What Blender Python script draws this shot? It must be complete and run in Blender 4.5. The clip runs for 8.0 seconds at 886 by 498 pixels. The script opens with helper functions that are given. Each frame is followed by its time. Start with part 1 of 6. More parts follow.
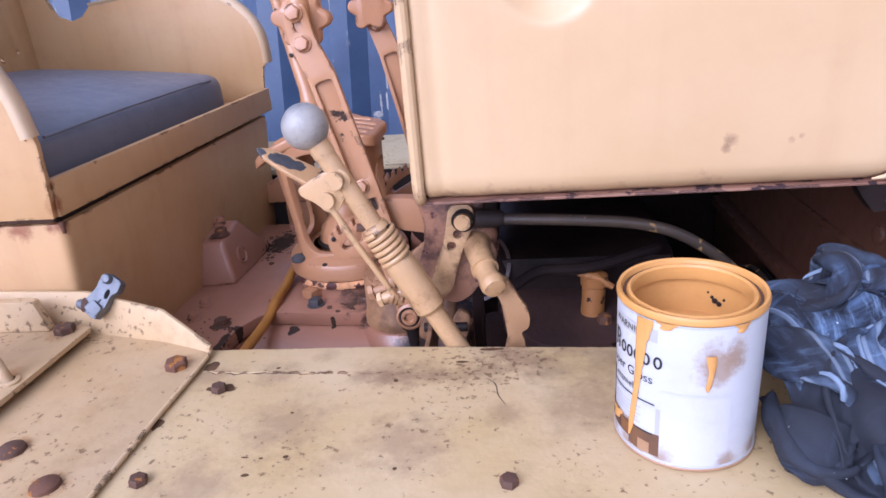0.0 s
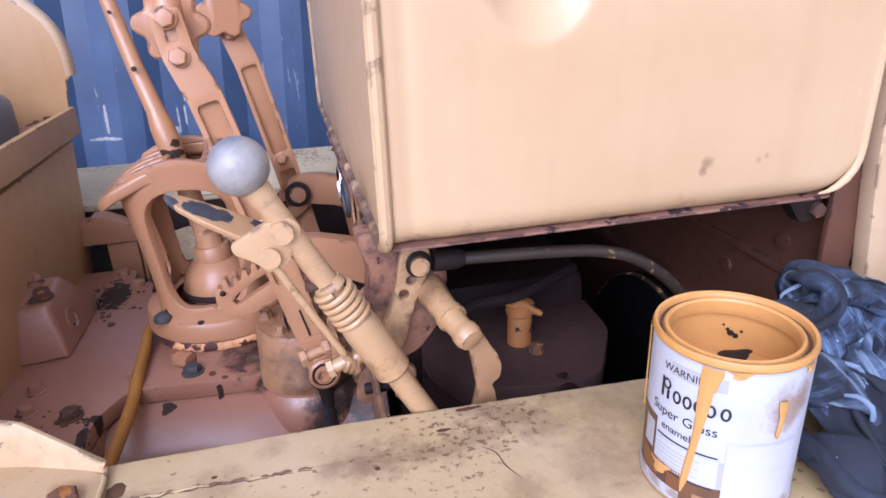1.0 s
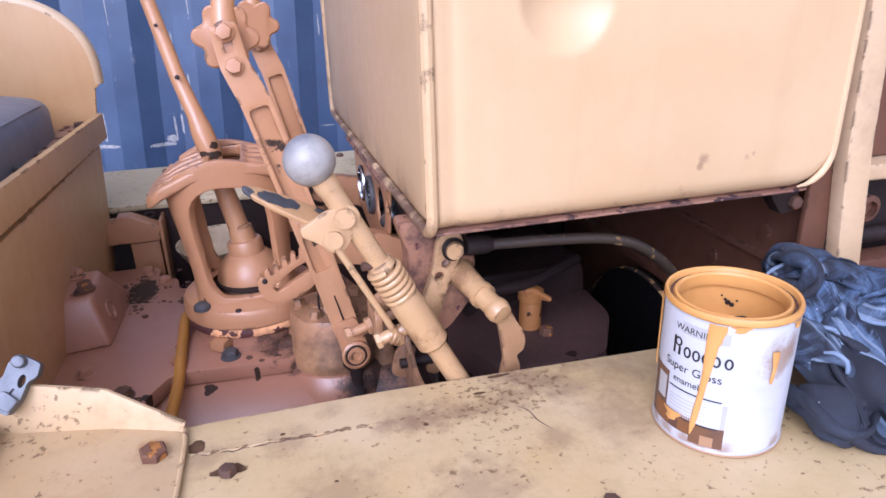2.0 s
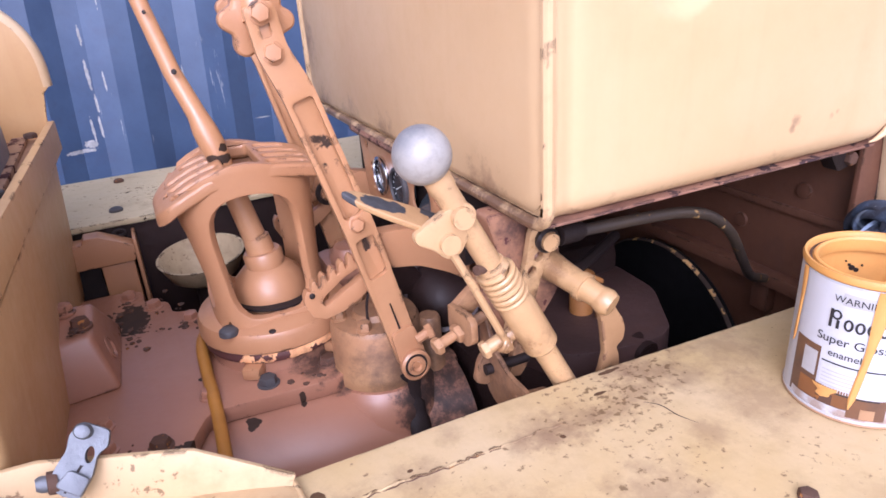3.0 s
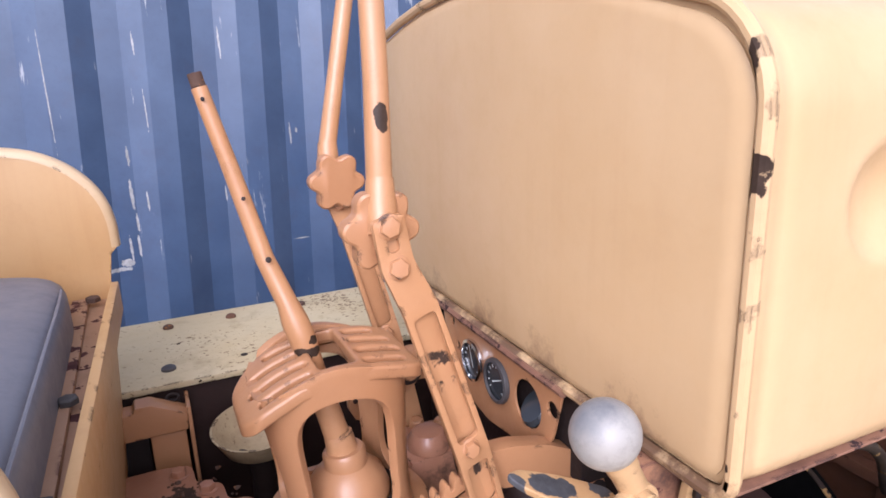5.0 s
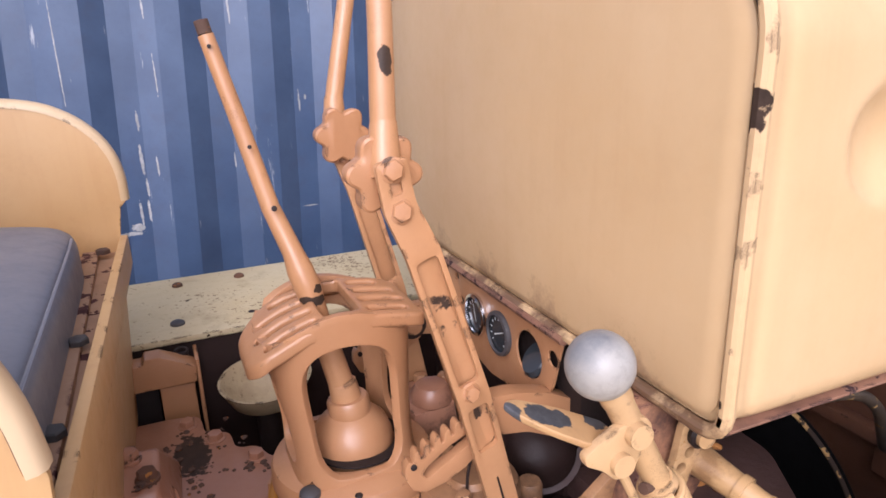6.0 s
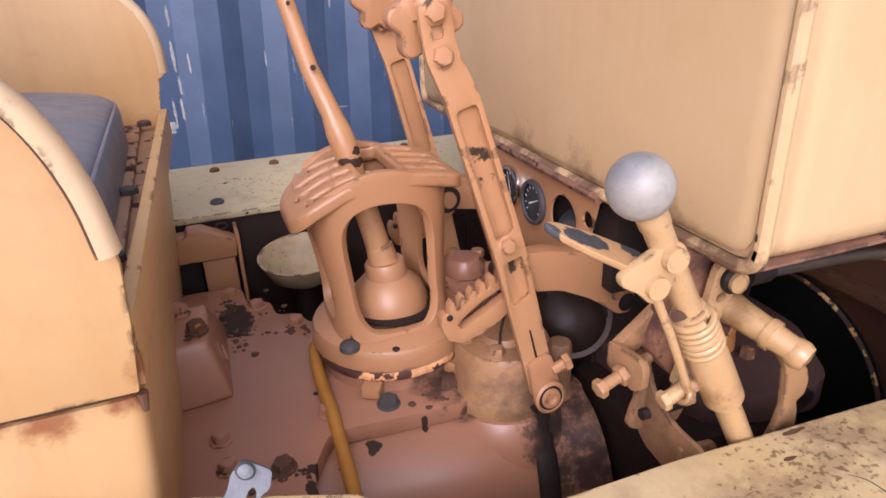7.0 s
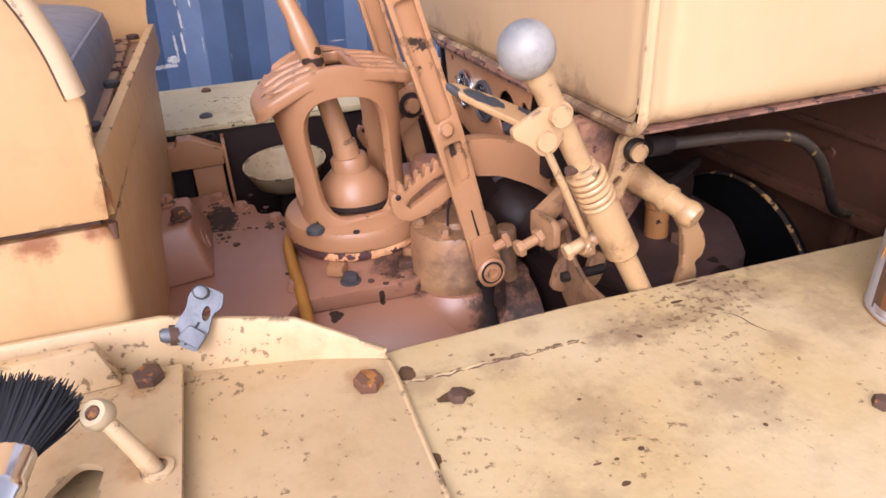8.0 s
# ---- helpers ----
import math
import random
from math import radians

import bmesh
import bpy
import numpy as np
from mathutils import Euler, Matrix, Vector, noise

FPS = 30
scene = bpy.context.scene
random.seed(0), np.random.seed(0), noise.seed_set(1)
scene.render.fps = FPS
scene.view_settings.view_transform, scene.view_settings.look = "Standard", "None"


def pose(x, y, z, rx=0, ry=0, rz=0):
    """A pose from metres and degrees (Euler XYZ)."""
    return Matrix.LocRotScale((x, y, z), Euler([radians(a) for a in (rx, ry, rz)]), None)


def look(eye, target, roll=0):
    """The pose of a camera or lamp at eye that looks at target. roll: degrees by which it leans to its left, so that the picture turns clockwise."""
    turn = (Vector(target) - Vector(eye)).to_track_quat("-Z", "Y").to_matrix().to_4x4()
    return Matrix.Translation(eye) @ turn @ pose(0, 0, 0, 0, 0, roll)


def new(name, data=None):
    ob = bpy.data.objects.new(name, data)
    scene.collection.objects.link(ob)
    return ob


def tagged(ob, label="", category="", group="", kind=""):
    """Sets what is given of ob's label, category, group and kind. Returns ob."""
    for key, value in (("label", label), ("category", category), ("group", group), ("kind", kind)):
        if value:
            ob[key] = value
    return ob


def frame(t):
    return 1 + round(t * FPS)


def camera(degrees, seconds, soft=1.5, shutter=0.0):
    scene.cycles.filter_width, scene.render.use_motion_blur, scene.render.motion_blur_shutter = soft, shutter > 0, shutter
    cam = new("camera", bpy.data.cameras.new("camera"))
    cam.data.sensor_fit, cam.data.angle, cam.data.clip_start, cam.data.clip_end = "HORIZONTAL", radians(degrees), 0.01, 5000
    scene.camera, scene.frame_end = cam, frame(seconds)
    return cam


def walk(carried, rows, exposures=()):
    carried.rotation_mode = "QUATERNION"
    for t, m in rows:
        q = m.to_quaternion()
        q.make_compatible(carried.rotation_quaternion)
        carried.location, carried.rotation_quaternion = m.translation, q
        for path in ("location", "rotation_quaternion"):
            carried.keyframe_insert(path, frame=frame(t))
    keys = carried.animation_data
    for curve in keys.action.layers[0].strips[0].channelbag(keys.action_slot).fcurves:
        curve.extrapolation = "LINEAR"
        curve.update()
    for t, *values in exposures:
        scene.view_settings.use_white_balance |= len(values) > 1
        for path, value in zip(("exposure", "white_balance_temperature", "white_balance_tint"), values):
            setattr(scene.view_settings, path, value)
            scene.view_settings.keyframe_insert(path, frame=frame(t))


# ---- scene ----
cam = camera(67.5, 8.0, soft=1.6)
PATH = [
    (0, (0.0072, -0.0527, 1.3753), (-0.2289, 1.7883, 0.6303), -4.90),
    (0.2, (-0.0226, -0.0214, 1.3647), (-0.1686, 1.8117, 0.5782), -3.28),
    (0.3, (-0.0319, -0.0034, 1.3653), (-0.0919, 1.8121, 0.5285), -3.00),
    (0.5, (-0.0713, 0.0244, 1.372), (-0.0005, 1.8537, 0.5666), -1.46),
    (0.8, (-0.1393, 0.0524, 1.3816), (0.1999, 1.866, 0.6097), -1.65),
    (1, (-0.167, 0.0678, 1.3849), (0.2508, 1.8676, 0.6193), -2.17),
    (1.2, (-0.1946, 0.063, 1.3891), (0.2635, 1.8583, 0.6363), 0.76),
    (1.5, (-0.2031, 0.0213, 1.3886), (0.2583, 1.815, 0.6339), -0.00),
    (1.7, (-0.2143, -0.0139, 1.395), (0.237, 1.7876, 0.6528), -0.93),
    (2.8, (-0.3782, 0.1021, 1.3917), (0.3424, 1.7987, 0.6157), -3.75),
    (3, (-0.4026, 0.1334, 1.3904), (0.3485, 1.8052, 0.5897), -3.95),
    (3.3, (-0.4125, 0.15, 1.4053), (0.3184, 1.8411, 0.6268), -3.45),
    (3.5, (-0.4083, 0.1568, 1.4153), (0.2517, 1.8827, 0.6502), -3.70),
    (3.8, (-0.4151, 0.1815, 1.4317), (0.2213, 1.9292, 0.6964), -3.40),
    (4, (-0.4294, 0.2151, 1.4513), (0.2582, 1.9706, 0.7837), -1.63),
    (4.2, (-0.4488, 0.2484, 1.4599), (0.2743, 2.0034, 0.8296), -1.91),
    (4.5, (-0.456, 0.2791, 1.4768), (0.308, 2.0312, 0.8884), -2.26),
    (4.7, (-0.4573, 0.288, 1.4867), (0.3343, 2.0371, 0.9264), -2.09),
    (5.8, (-0.4579, 0.2765, 1.4931), (0.2972, 2.0516, 0.9652), -1.91),
    (6, (-0.4586, 0.2716, 1.4635), (0.292, 2.0235, 0.8574), -1.73),
    (6.2, (-0.4606, 0.2691, 1.437), (0.2814, 1.993, 0.746), -1.51),
    (6.5, (-0.4624, 0.2616, 1.418), (0.265, 1.9634, 0.6599), -1.51),
    (7, (-0.4842, 0.2449, 1.402), (0.1558, 1.9534, 0.5826), -1.89),
    (7.3, (-0.484, 0.2075, 1.3837), (0.0703, 1.9156, 0.5031), -2.18),
    (7.5, (-0.4711, 0.1727, 1.3724), (0.062, 1.8676, 0.4542), -2.19),
    (7.8, (-0.4492, 0.1297, 1.3639), (0.0788, 1.8081, 0.413), -3.10),
    (8, (-0.4507, 0.1091, 1.3649), (0.1148, 1.7778, 0.4186), -2.82),
]
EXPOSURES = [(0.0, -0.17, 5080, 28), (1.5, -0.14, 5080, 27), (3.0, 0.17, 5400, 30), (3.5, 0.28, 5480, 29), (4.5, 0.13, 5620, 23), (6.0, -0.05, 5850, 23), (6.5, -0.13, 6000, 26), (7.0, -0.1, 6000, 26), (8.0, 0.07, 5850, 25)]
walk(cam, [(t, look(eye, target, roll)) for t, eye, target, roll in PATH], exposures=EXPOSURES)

# ---- world and light ----
world = bpy.data.worlds.new("world")
scene.world = world
world.use_nodes = True
wn, wl = world.node_tree.nodes, world.node_tree.links
sky = wn.new("ShaderNodeTexSky")
sky.sky_type = "NISHITA"
sky.sun_disc = False
sky.sun_elevation, sky.sun_rotation = radians(34), radians(211)
sky.dust_density = 4.0
soft_sky = wn.new("ShaderNodeHueSaturation")
soft_sky.inputs["Saturation"].default_value = 0.12
wl.new(sky.outputs["Color"], soft_sky.inputs["Color"])
wl.new(soft_sky.outputs["Color"], wn["Background"].inputs["Color"])
wn["Background"].inputs["Strength"].default_value = 0.30

sun = new("sun", bpy.data.lights.new("sun", "SUN"))
sun.data.energy, sun.data.angle, sun.data.color = 1.35, radians(80), (1.0, 0.93, 0.83)
sun.matrix_world = look((-1.45, -2.45, 1.9), (0, 0, 0))


# ---- materials ----
def node_mat(name, rough=0.5, metal=0.0):
    m = bpy.data.materials.new(name)
    m.use_nodes = True
    b = m.node_tree.nodes["Principled BSDF"]
    b.inputs["Roughness"].default_value, b.inputs["Metallic"].default_value = rough, metal
    return m, m.node_tree.nodes, m.node_tree.links, b


def ramp(n, l, src, lo, hi):
    r = n.new("ShaderNodeMapRange")
    r.inputs["From Min"].default_value, r.inputs["From Max"].default_value = lo, hi
    l.new(src, r.inputs["Value"])
    return r.outputs["Result"]


def tex(n, l, pos, scale, detail=4.0, rough=0.55, stretch=None):
    t = n.new("ShaderNodeTexNoise")
    t.inputs["Scale"].default_value, t.inputs["Detail"].default_value, t.inputs["Roughness"].default_value = scale, detail, rough
    if stretch:
        v = n.new("ShaderNodeVectorMath")
        v.operation = "MULTIPLY"
        v.inputs[1].default_value = stretch
        l.new(pos, v.inputs[0])
        pos = v.outputs[0]
    l.new(pos, t.inputs["Vector"])
    return t.outputs["Fac"]


def blend(n, l, fac, a, b, mode="MIX"):
    m = n.new("ShaderNodeMix")
    m.data_type, m.blend_type = "RGBA", mode
    for sock, val in ((m.inputs["Factor"], fac), (m.inputs["A"], a), (m.inputs["B"], b)):
        if isinstance(val, bpy.types.NodeSocket):
            l.new(val, sock)
        else:
            sock.default_value = val if isinstance(val, float) else (*val, 1.0)
    return m.outputs["Result"]


def calc(n, l, op, a, b=0.0):
    m = n.new("ShaderNodeMath")
    m.operation = op
    for sock, val in ((m.inputs[0], a), (m.inputs[1], b)):
        if isinstance(val, bpy.types.NodeSocket):
            l.new(val, sock)
        else:
            sock.default_value = val
    return m.outputs[0]


COAT_SCALE = 0.76  # every coat's colour is scaled down so that hollows render darker


def paint(name, base, alt, rough=0.42, stain=0.5, stain_col=(0.16, 0.09, 0.05), chips=0.0, chip_col=(0.032, 0.020, 0.014), edge=0.0,
          spots=(), bump=0.25, streak=0.0, speck=0.0, fleck=60.0, mottle=0.35, oil=(), oil_col=(0.035, 0.022, 0.018), scratch=0.0, oil_mix=0.85, oil_soft=0.32):
    """Old brushed-on enamel: two tones, grime, chips on edges and single bare patches (place, radii)."""
    m, n, l, b = node_mat(name, rough)
    base, alt, stain_col = (tuple(COAT_SCALE * v for v in c) for c in (base, alt, stain_col))
    pos = n.new("ShaderNodeNewGeometry").outputs["Position"]
    col = blend(n, l, ramp(n, l, tex(n, l, pos, 7.0, 5.0), 0.3, 0.7), base, alt)
    fine = tex(n, l, pos, 45.0, 6.0, 0.7)
    col = blend(n, l, calc(n, l, "MULTIPLY", ramp(n, l, fine, 0.5, 0.9), mottle), col, tuple(c * 0.6 for c in base))
    if stain:
        broad = tex(n, l, pos, 11.0, 8.0, 0.68)
        col = blend(n, l, calc(n, l, "MULTIPLY", ramp(n, l, broad, 0.54, 0.74), stain), col, stain_col)
    if streak:
        run = tex(n, l, pos, 30.0, 5.0, 0.6, (1.0, 1.0, 0.08))
        col = blend(n, l, calc(n, l, "MULTIPLY", ramp(n, l, run, 0.52, 0.8), streak), col, (0.30, 0.13, 0.045))
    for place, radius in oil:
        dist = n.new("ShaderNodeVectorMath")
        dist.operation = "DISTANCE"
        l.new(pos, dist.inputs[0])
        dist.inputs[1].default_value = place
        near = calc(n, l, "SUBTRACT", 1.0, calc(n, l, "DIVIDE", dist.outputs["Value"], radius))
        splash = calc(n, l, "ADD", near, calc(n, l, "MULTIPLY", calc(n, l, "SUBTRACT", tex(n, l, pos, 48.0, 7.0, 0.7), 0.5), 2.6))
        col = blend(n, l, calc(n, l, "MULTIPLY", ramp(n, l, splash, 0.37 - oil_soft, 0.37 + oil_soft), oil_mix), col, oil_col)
    if scratch:
        thin = calc(n, l, "ADD", tex(n, l, pos, 40.0, 5.0, 0.7, (1.0, 1.0, 0.06)), calc(n, l, "MULTIPLY", tex(n, l, pos, 5.0, 4.0), 0.45))
        col = blend(n, l, calc(n, l, "MULTIPLY", ramp(n, l, thin, 0.90, 0.95), scratch), col, (0.42, 0.42, 0.42))
    bare = None
    if speck:
        tiny = calc(n, l, "ADD", tex(n, l, pos, 120.0, 4.0, 0.6), calc(n, l, "MULTIPLY", tex(n, l, pos, 6.0, 4.0), 0.55))
        col = blend(n, l, calc(n, l, "MULTIPLY", ramp(n, l, tiny, 0.905, 0.965), speck), col, (0.15, 0.085, 0.035))
        dots = calc(n, l, "ADD", tex(n, l, pos, 30.0, 6.0, 0.7), calc(n, l, "MULTIPLY", tex(n, l, pos, 9.0, 5.0), 0.7))
        col = blend(n, l, calc(n, l, "MULTIPLY", ramp(n, l, dots, 1.0, 1.30), 0.75 * speck), col, (0.24, 0.15, 0.055))
    if chips:
        c = tex(n, l, pos, fleck, 4.0, 0.6)
        bare = ramp(n, l, c, 0.80 - 0.22 * chips, 0.815 - 0.22 * chips)
    if edge:
        bev = n.new("ShaderNodeBevel")
        bev.samples = 3
        bev.inputs["Radius"].default_value = 0.006
        dot = n.new("ShaderNodeVectorMath")
        dot.operation = "DOT_PRODUCT"
        l.new(bev.outputs[0], dot.inputs[0])
        l.new(n.new("ShaderNodeNewGeometry").outputs["Normal"], dot.inputs[1])
        worn = calc(n, l, "MULTIPLY", ramp(n, l, dot.outputs["Value"], 0.985, 0.955), ramp(n, l, tex(n, l, pos, 38.0, 4.0), 0.62 - 0.15 * edge, 0.66 - 0.15 * edge))
        bare = worn if bare is None else calc(n, l, "MAXIMUM", bare, worn)
    for place, radii in spots:
        warp = n.new("ShaderNodeTexNoise")
        warp.inputs["Scale"].default_value, warp.inputs["Detail"].default_value = 95.0, 4.0
        l.new(pos, warp.inputs["Vector"])
        shift = n.new("ShaderNodeVectorMath")
        shift.operation = "MULTIPLY_ADD"
        l.new(warp.outputs["Color"], shift.inputs[0])
        shift.inputs[1].default_value = tuple(1.5 * r for r in radii)
        l.new(pos, shift.inputs[2])
        off = n.new("ShaderNodeVectorMath")
        off.operation = "SUBTRACT"
        l.new(shift.outputs[0], off.inputs[0])
        off.inputs[1].default_value = tuple(p + 0.75 * r for p, r in zip(place, radii))
        div = n.new("ShaderNodeVectorMath")
        div.operation = "DIVIDE"
        l.new(off.outputs[0], div.inputs[0])
        div.inputs[1].default_value = radii
        length = n.new("ShaderNodeVectorMath")
        length.operation = "LENGTH"
        l.new(div.outputs[0], length.inputs[0])
        mask = ramp(n, l, length.outputs["Value"], 1.05, 0.95)
        bare = mask if bare is None else calc(n, l, "MAXIMUM", bare, mask)
    if bare is not None:
        patchy = blend(n, l, ramp(n, l, fine, 0.35, 0.7), chip_col, tuple(min(1.0, 1.9 * c) for c in chip_col))
        col = blend(n, l, bare, col, patchy)
    l.new(col, b.inputs["Base Color"])
    rr = n.new("ShaderNodeMapRange")
    rr.inputs["To Min"].default_value, rr.inputs["To Max"].default_value = rough - 0.1, rough + 0.22
    l.new(fine, rr.inputs["Value"])
    if bare is None:
        l.new(rr.outputs["Result"], b.inputs["Roughness"])
    else:
        l.new(calc(n, l, "ADD", rr.outputs["Result"], calc(n, l, "MULTIPLY", bare, 0.3)), b.inputs["Roughness"])
        l.new(calc(n, l, "SUBTRACT", 0.5, calc(n, l, "MULTIPLY", bare, 0.38)), b.inputs["Specular IOR Level"])
    h = calc(n, l, "ADD", calc(n, l, "MULTIPLY", tex(n, l, pos, 130.0, 5.0, 0.65), 0.5), calc(n, l, "MULTIPLY", tex(n, l, pos, 14.0, 3.0), 1.6))
    if bare is not None:
        h = calc(n, l, "SUBTRACT", h, calc(n, l, "MULTIPLY", bare, 0.5))
    bp = n.new("ShaderNodeBump")
    bp.inputs["Strength"].default_value, bp.inputs["Distance"].default_value = bump, 0.002
    l.new(h, bp.inputs["Height"])
    l.new(bp.outputs["Normal"], b.inputs["Normal"])
    return m


TANK = paint("tank_enamel", (0.68, 0.452, 0.228), (0.73, 0.507, 0.278), 0.33, stain=0.10, stain_col=(0.45, 0.26, 0.14), edge=0.0, bump=0.06, mottle=0.08, streak=0.10,
             oil=[((-0.10, y, 1.160), 0.045) for y in (0.70, 0.84, 0.98, 1.12, 1.26)] + [((x, 0.590, 1.152), 0.026) for x in (-0.07, -0.05, -0.02, 0.01, 0.05, 0.11, 0.19)] + [((-0.10, 1.33, 1.28), 0.05), ((0.207, 0.586, 1.216), 0.0075), ((0.203, 0.586, 1.208), 0.005), ((0.262, 0.586, 1.213), 0.005), ((0.270, 0.586, 1.216), 0.004)], oil_col=(0.16, 0.085, 0.05), oil_mix=0.7, oil_soft=0.45)
RIM = paint("rim_enamel", (0.68, 0.452, 0.228), (0.73, 0.507, 0.278), 0.36, stain=0.35, stain_col=(0.40, 0.22, 0.11), edge=0.35, bump=0.12, mottle=0.15, chips=0.08, fleck=70.0,
            oil=[((-0.10, y, 1.163), 0.045) for y in (0.62, 0.68, 0.75, 0.83, 0.91, 0.99, 1.07, 1.15, 1.23, 1.31)], oil_col=(0.085, 0.038, 0.022), oil_mix=0.85,
            spots=[((-0.096, 0.594, 1.412), (0.010, 0.012, 0.018)), ((-0.096, 0.60, 1.478), (0.008, 0.006, 0.022)), ((-0.102, 0.592, 1.196), (0.004, 0.004, 0.004))])
TANK_RIM = paint("tank_rim_enamel", (0.36, 0.19, 0.115), (0.22, 0.10, 0.065), 0.5, stain=0.7, stain_col=(0.05, 0.025, 0.02), chips=0.9, edge=0.9, fleck=45.0,
                 chip_col=(0.03, 0.018, 0.018))
SEAT_PAINT = paint("seat_enamel", (0.64, 0.375, 0.155), (0.68, 0.43, 0.20), 0.42, stain=0.2, stain_col=(0.30, 0.13, 0.05), edge=0.35, streak=0.22, bump=0.15, mottle=0.12, oil=[((x, 0.655, z), r) for x, z, r in ((-0.552, 1.140, 0.015), (-0.562, 1.134, 0.010), (-0.600, 1.136, 0.017), (-0.612, 1.134, 0.012), (-0.63, 1.142, 0.012), (-0.70, 1.142, 0.012), (-0.78, 1.142, 0.012), (-0.85, 1.142, 0.012))] + [((-0.542, 0.652, 1.165), 0.014), ((-0.545, 0.652, 1.19), 0.008)], oil_col=(0.24, 0.085, 0.028), oil_mix=0.9, oil_soft=0.35)
# pale worn paint, with the sheen on the rolled edge put into the colour
ARM_EDGE_SHEEN = paint("arm_edge_sheen_enamel", (0.74, 0.52, 0.29), (0.78, 0.58, 0.36), 0.34, stain=0.25, stain_col=(0.40, 0.22, 0.09), edge=0.25, bump=0.15, mottle=0.15)
TRAY_PAINT = paint("worn_tray_enamel", (0.46, 0.26, 0.15), (0.52, 0.31, 0.19), 0.5, stain=0.6, chips=0.95, edge=0.4, fleck=30.0, chip_col=(0.06, 0.026, 0.026))
FENDER = paint("fender_enamel", (0.66, 0.465, 0.205), (0.76, 0.575, 0.325), 0.46, chip_col=(0.075, 0.042, 0.022), stain=0.42, stain_col=(0.33, 0.20, 0.085), chips=0.0, edge=0.8, speck=0.8, bump=0.35, oil=[((-0.22, 0.45, 1.0), 0.05), ((-0.10, 0.42, 1.0), 0.05), ((-0.28, 0.36, 1.0), 0.05), ((0.0, 0.56, 1.0), 0.04), ((0.10, 0.555, 1.0), 0.05), ((0.06, 0.47, 1.0), 0.05)] + [((x, 0.535, 1.0), 0.03) for x in (-0.33, -0.26, -0.14, -0.10, -0.03, 0.03)] + [((-0.165, 0.525, 1.0), 0.016), ((-0.14, 0.522, 1.0), 0.018), ((-0.118, 0.522, 1.0), 0.022), ((-0.085, 0.524, 1.0), 0.018), ((-0.060, 0.526, 1.0), 0.022), ((-0.026, 0.572, 1.0), 0.026), ((-0.005, 0.575, 1.0), 0.02), ((-0.212, 0.572, 1.0), 0.016), ((-0.014, 0.462, 1.0), 0.024), ((0.05, 0.572, 1.0), 0.02)], oil_col=(0.185, 0.105, 0.062), oil_mix=0.40, oil_soft=0.42,
               spots=[((-0.310, 0.510, 1.0), (0.017, 0.007, 0.02)), ((-0.340, 0.553, 1.0), (0.008, 0.011, 0.02)), ((-0.03, 0.578, 1.0), (0.012, 0.003, 0.01)),
                      ((-0.351, 0.449, 1.0), (0.006, 0.010, 0.01)), ((-0.206, 0.402, 1.0), (0.0026, 0.0020, 0.01)), ((-0.228, 0.400, 1.0), (0.0020, 0.0014, 0.01)), ((-0.234, 0.378, 1.0), (0.0032, 0.0020, 0.01)), ((-0.126, 0.519, 1.0), (0.0026, 0.0026, 0.01)), ((-0.220, 0.466, 1.0), (0.0020, 0.0014, 0.01)), ((-0.261, 0.547, 1.0), (0.0026, 0.0020, 0.01)), ((-0.243, 0.401, 1.0), (0.0040, 0.0010, 0.01)), ((-0.060, 0.553, 1.0), (0.0070, 0.0024, 0.01)), ((-0.106, 0.387, 1.0), (0.0020, 0.0020, 0.01))])
FAR_FENDER = paint("far_fender_enamel", (0.68, 0.57, 0.36), (0.64, 0.50, 0.28), 0.55, stain=0.5, stain_col=(0.24, 0.15, 0.07), chips=0.45, edge=0.8, speck=1.0, bump=0.35, fleck=48.0)
GUSSET = paint("gusset_enamel", (0.61, 0.41, 0.19), (0.67, 0.48, 0.27), 0.5, stain=0.45, stain_col=(0.36, 0.22, 0.07), edge=0.4, speck=0.85, bump=0.3,
               oil=[((-0.468, 0.403, 1.005), 0.022), ((-0.402, 0.357, 1.005), 0.022), ((-0.378, 0.552, 1.005), 0.022), ((-0.549, 0.600, 1.02), 0.02), ((-0.546, 0.508, 1.02), 0.02)], oil_col=(0.32, 0.15, 0.045), oil_mix=0.65)
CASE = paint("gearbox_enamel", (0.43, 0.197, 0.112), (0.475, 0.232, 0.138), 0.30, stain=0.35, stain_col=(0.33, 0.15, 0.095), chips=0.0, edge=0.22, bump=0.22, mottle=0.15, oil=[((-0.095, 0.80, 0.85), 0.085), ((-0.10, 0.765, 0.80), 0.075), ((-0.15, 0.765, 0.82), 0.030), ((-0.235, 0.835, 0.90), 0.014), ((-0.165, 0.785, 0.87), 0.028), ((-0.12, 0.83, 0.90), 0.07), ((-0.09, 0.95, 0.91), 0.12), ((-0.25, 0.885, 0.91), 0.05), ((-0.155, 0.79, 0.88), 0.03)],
             spots=[((-0.415, 0.800, 0.905), (0.030, 0.009, 0.02)), ((-0.392, 0.822, 0.905), (0.016, 0.005, 0.02)), ((-0.436, 0.76, 0.905), (0.006, 0.035, 0.02)), ((-0.355, 0.838, 0.89), (0.009, 0.010, 0.02)), ((-0.29, 0.842, 0.89), (0.004, 0.006, 0.02)),
                    ((-0.474, 1.155, 0.915), (0.024, 0.055, 0.03)), ((-0.40, 0.93, 0.915), (0.004, 0.004, 0.02)), ((-0.225, 0.858, 0.90), (0.006, 0.010, 0.02))])
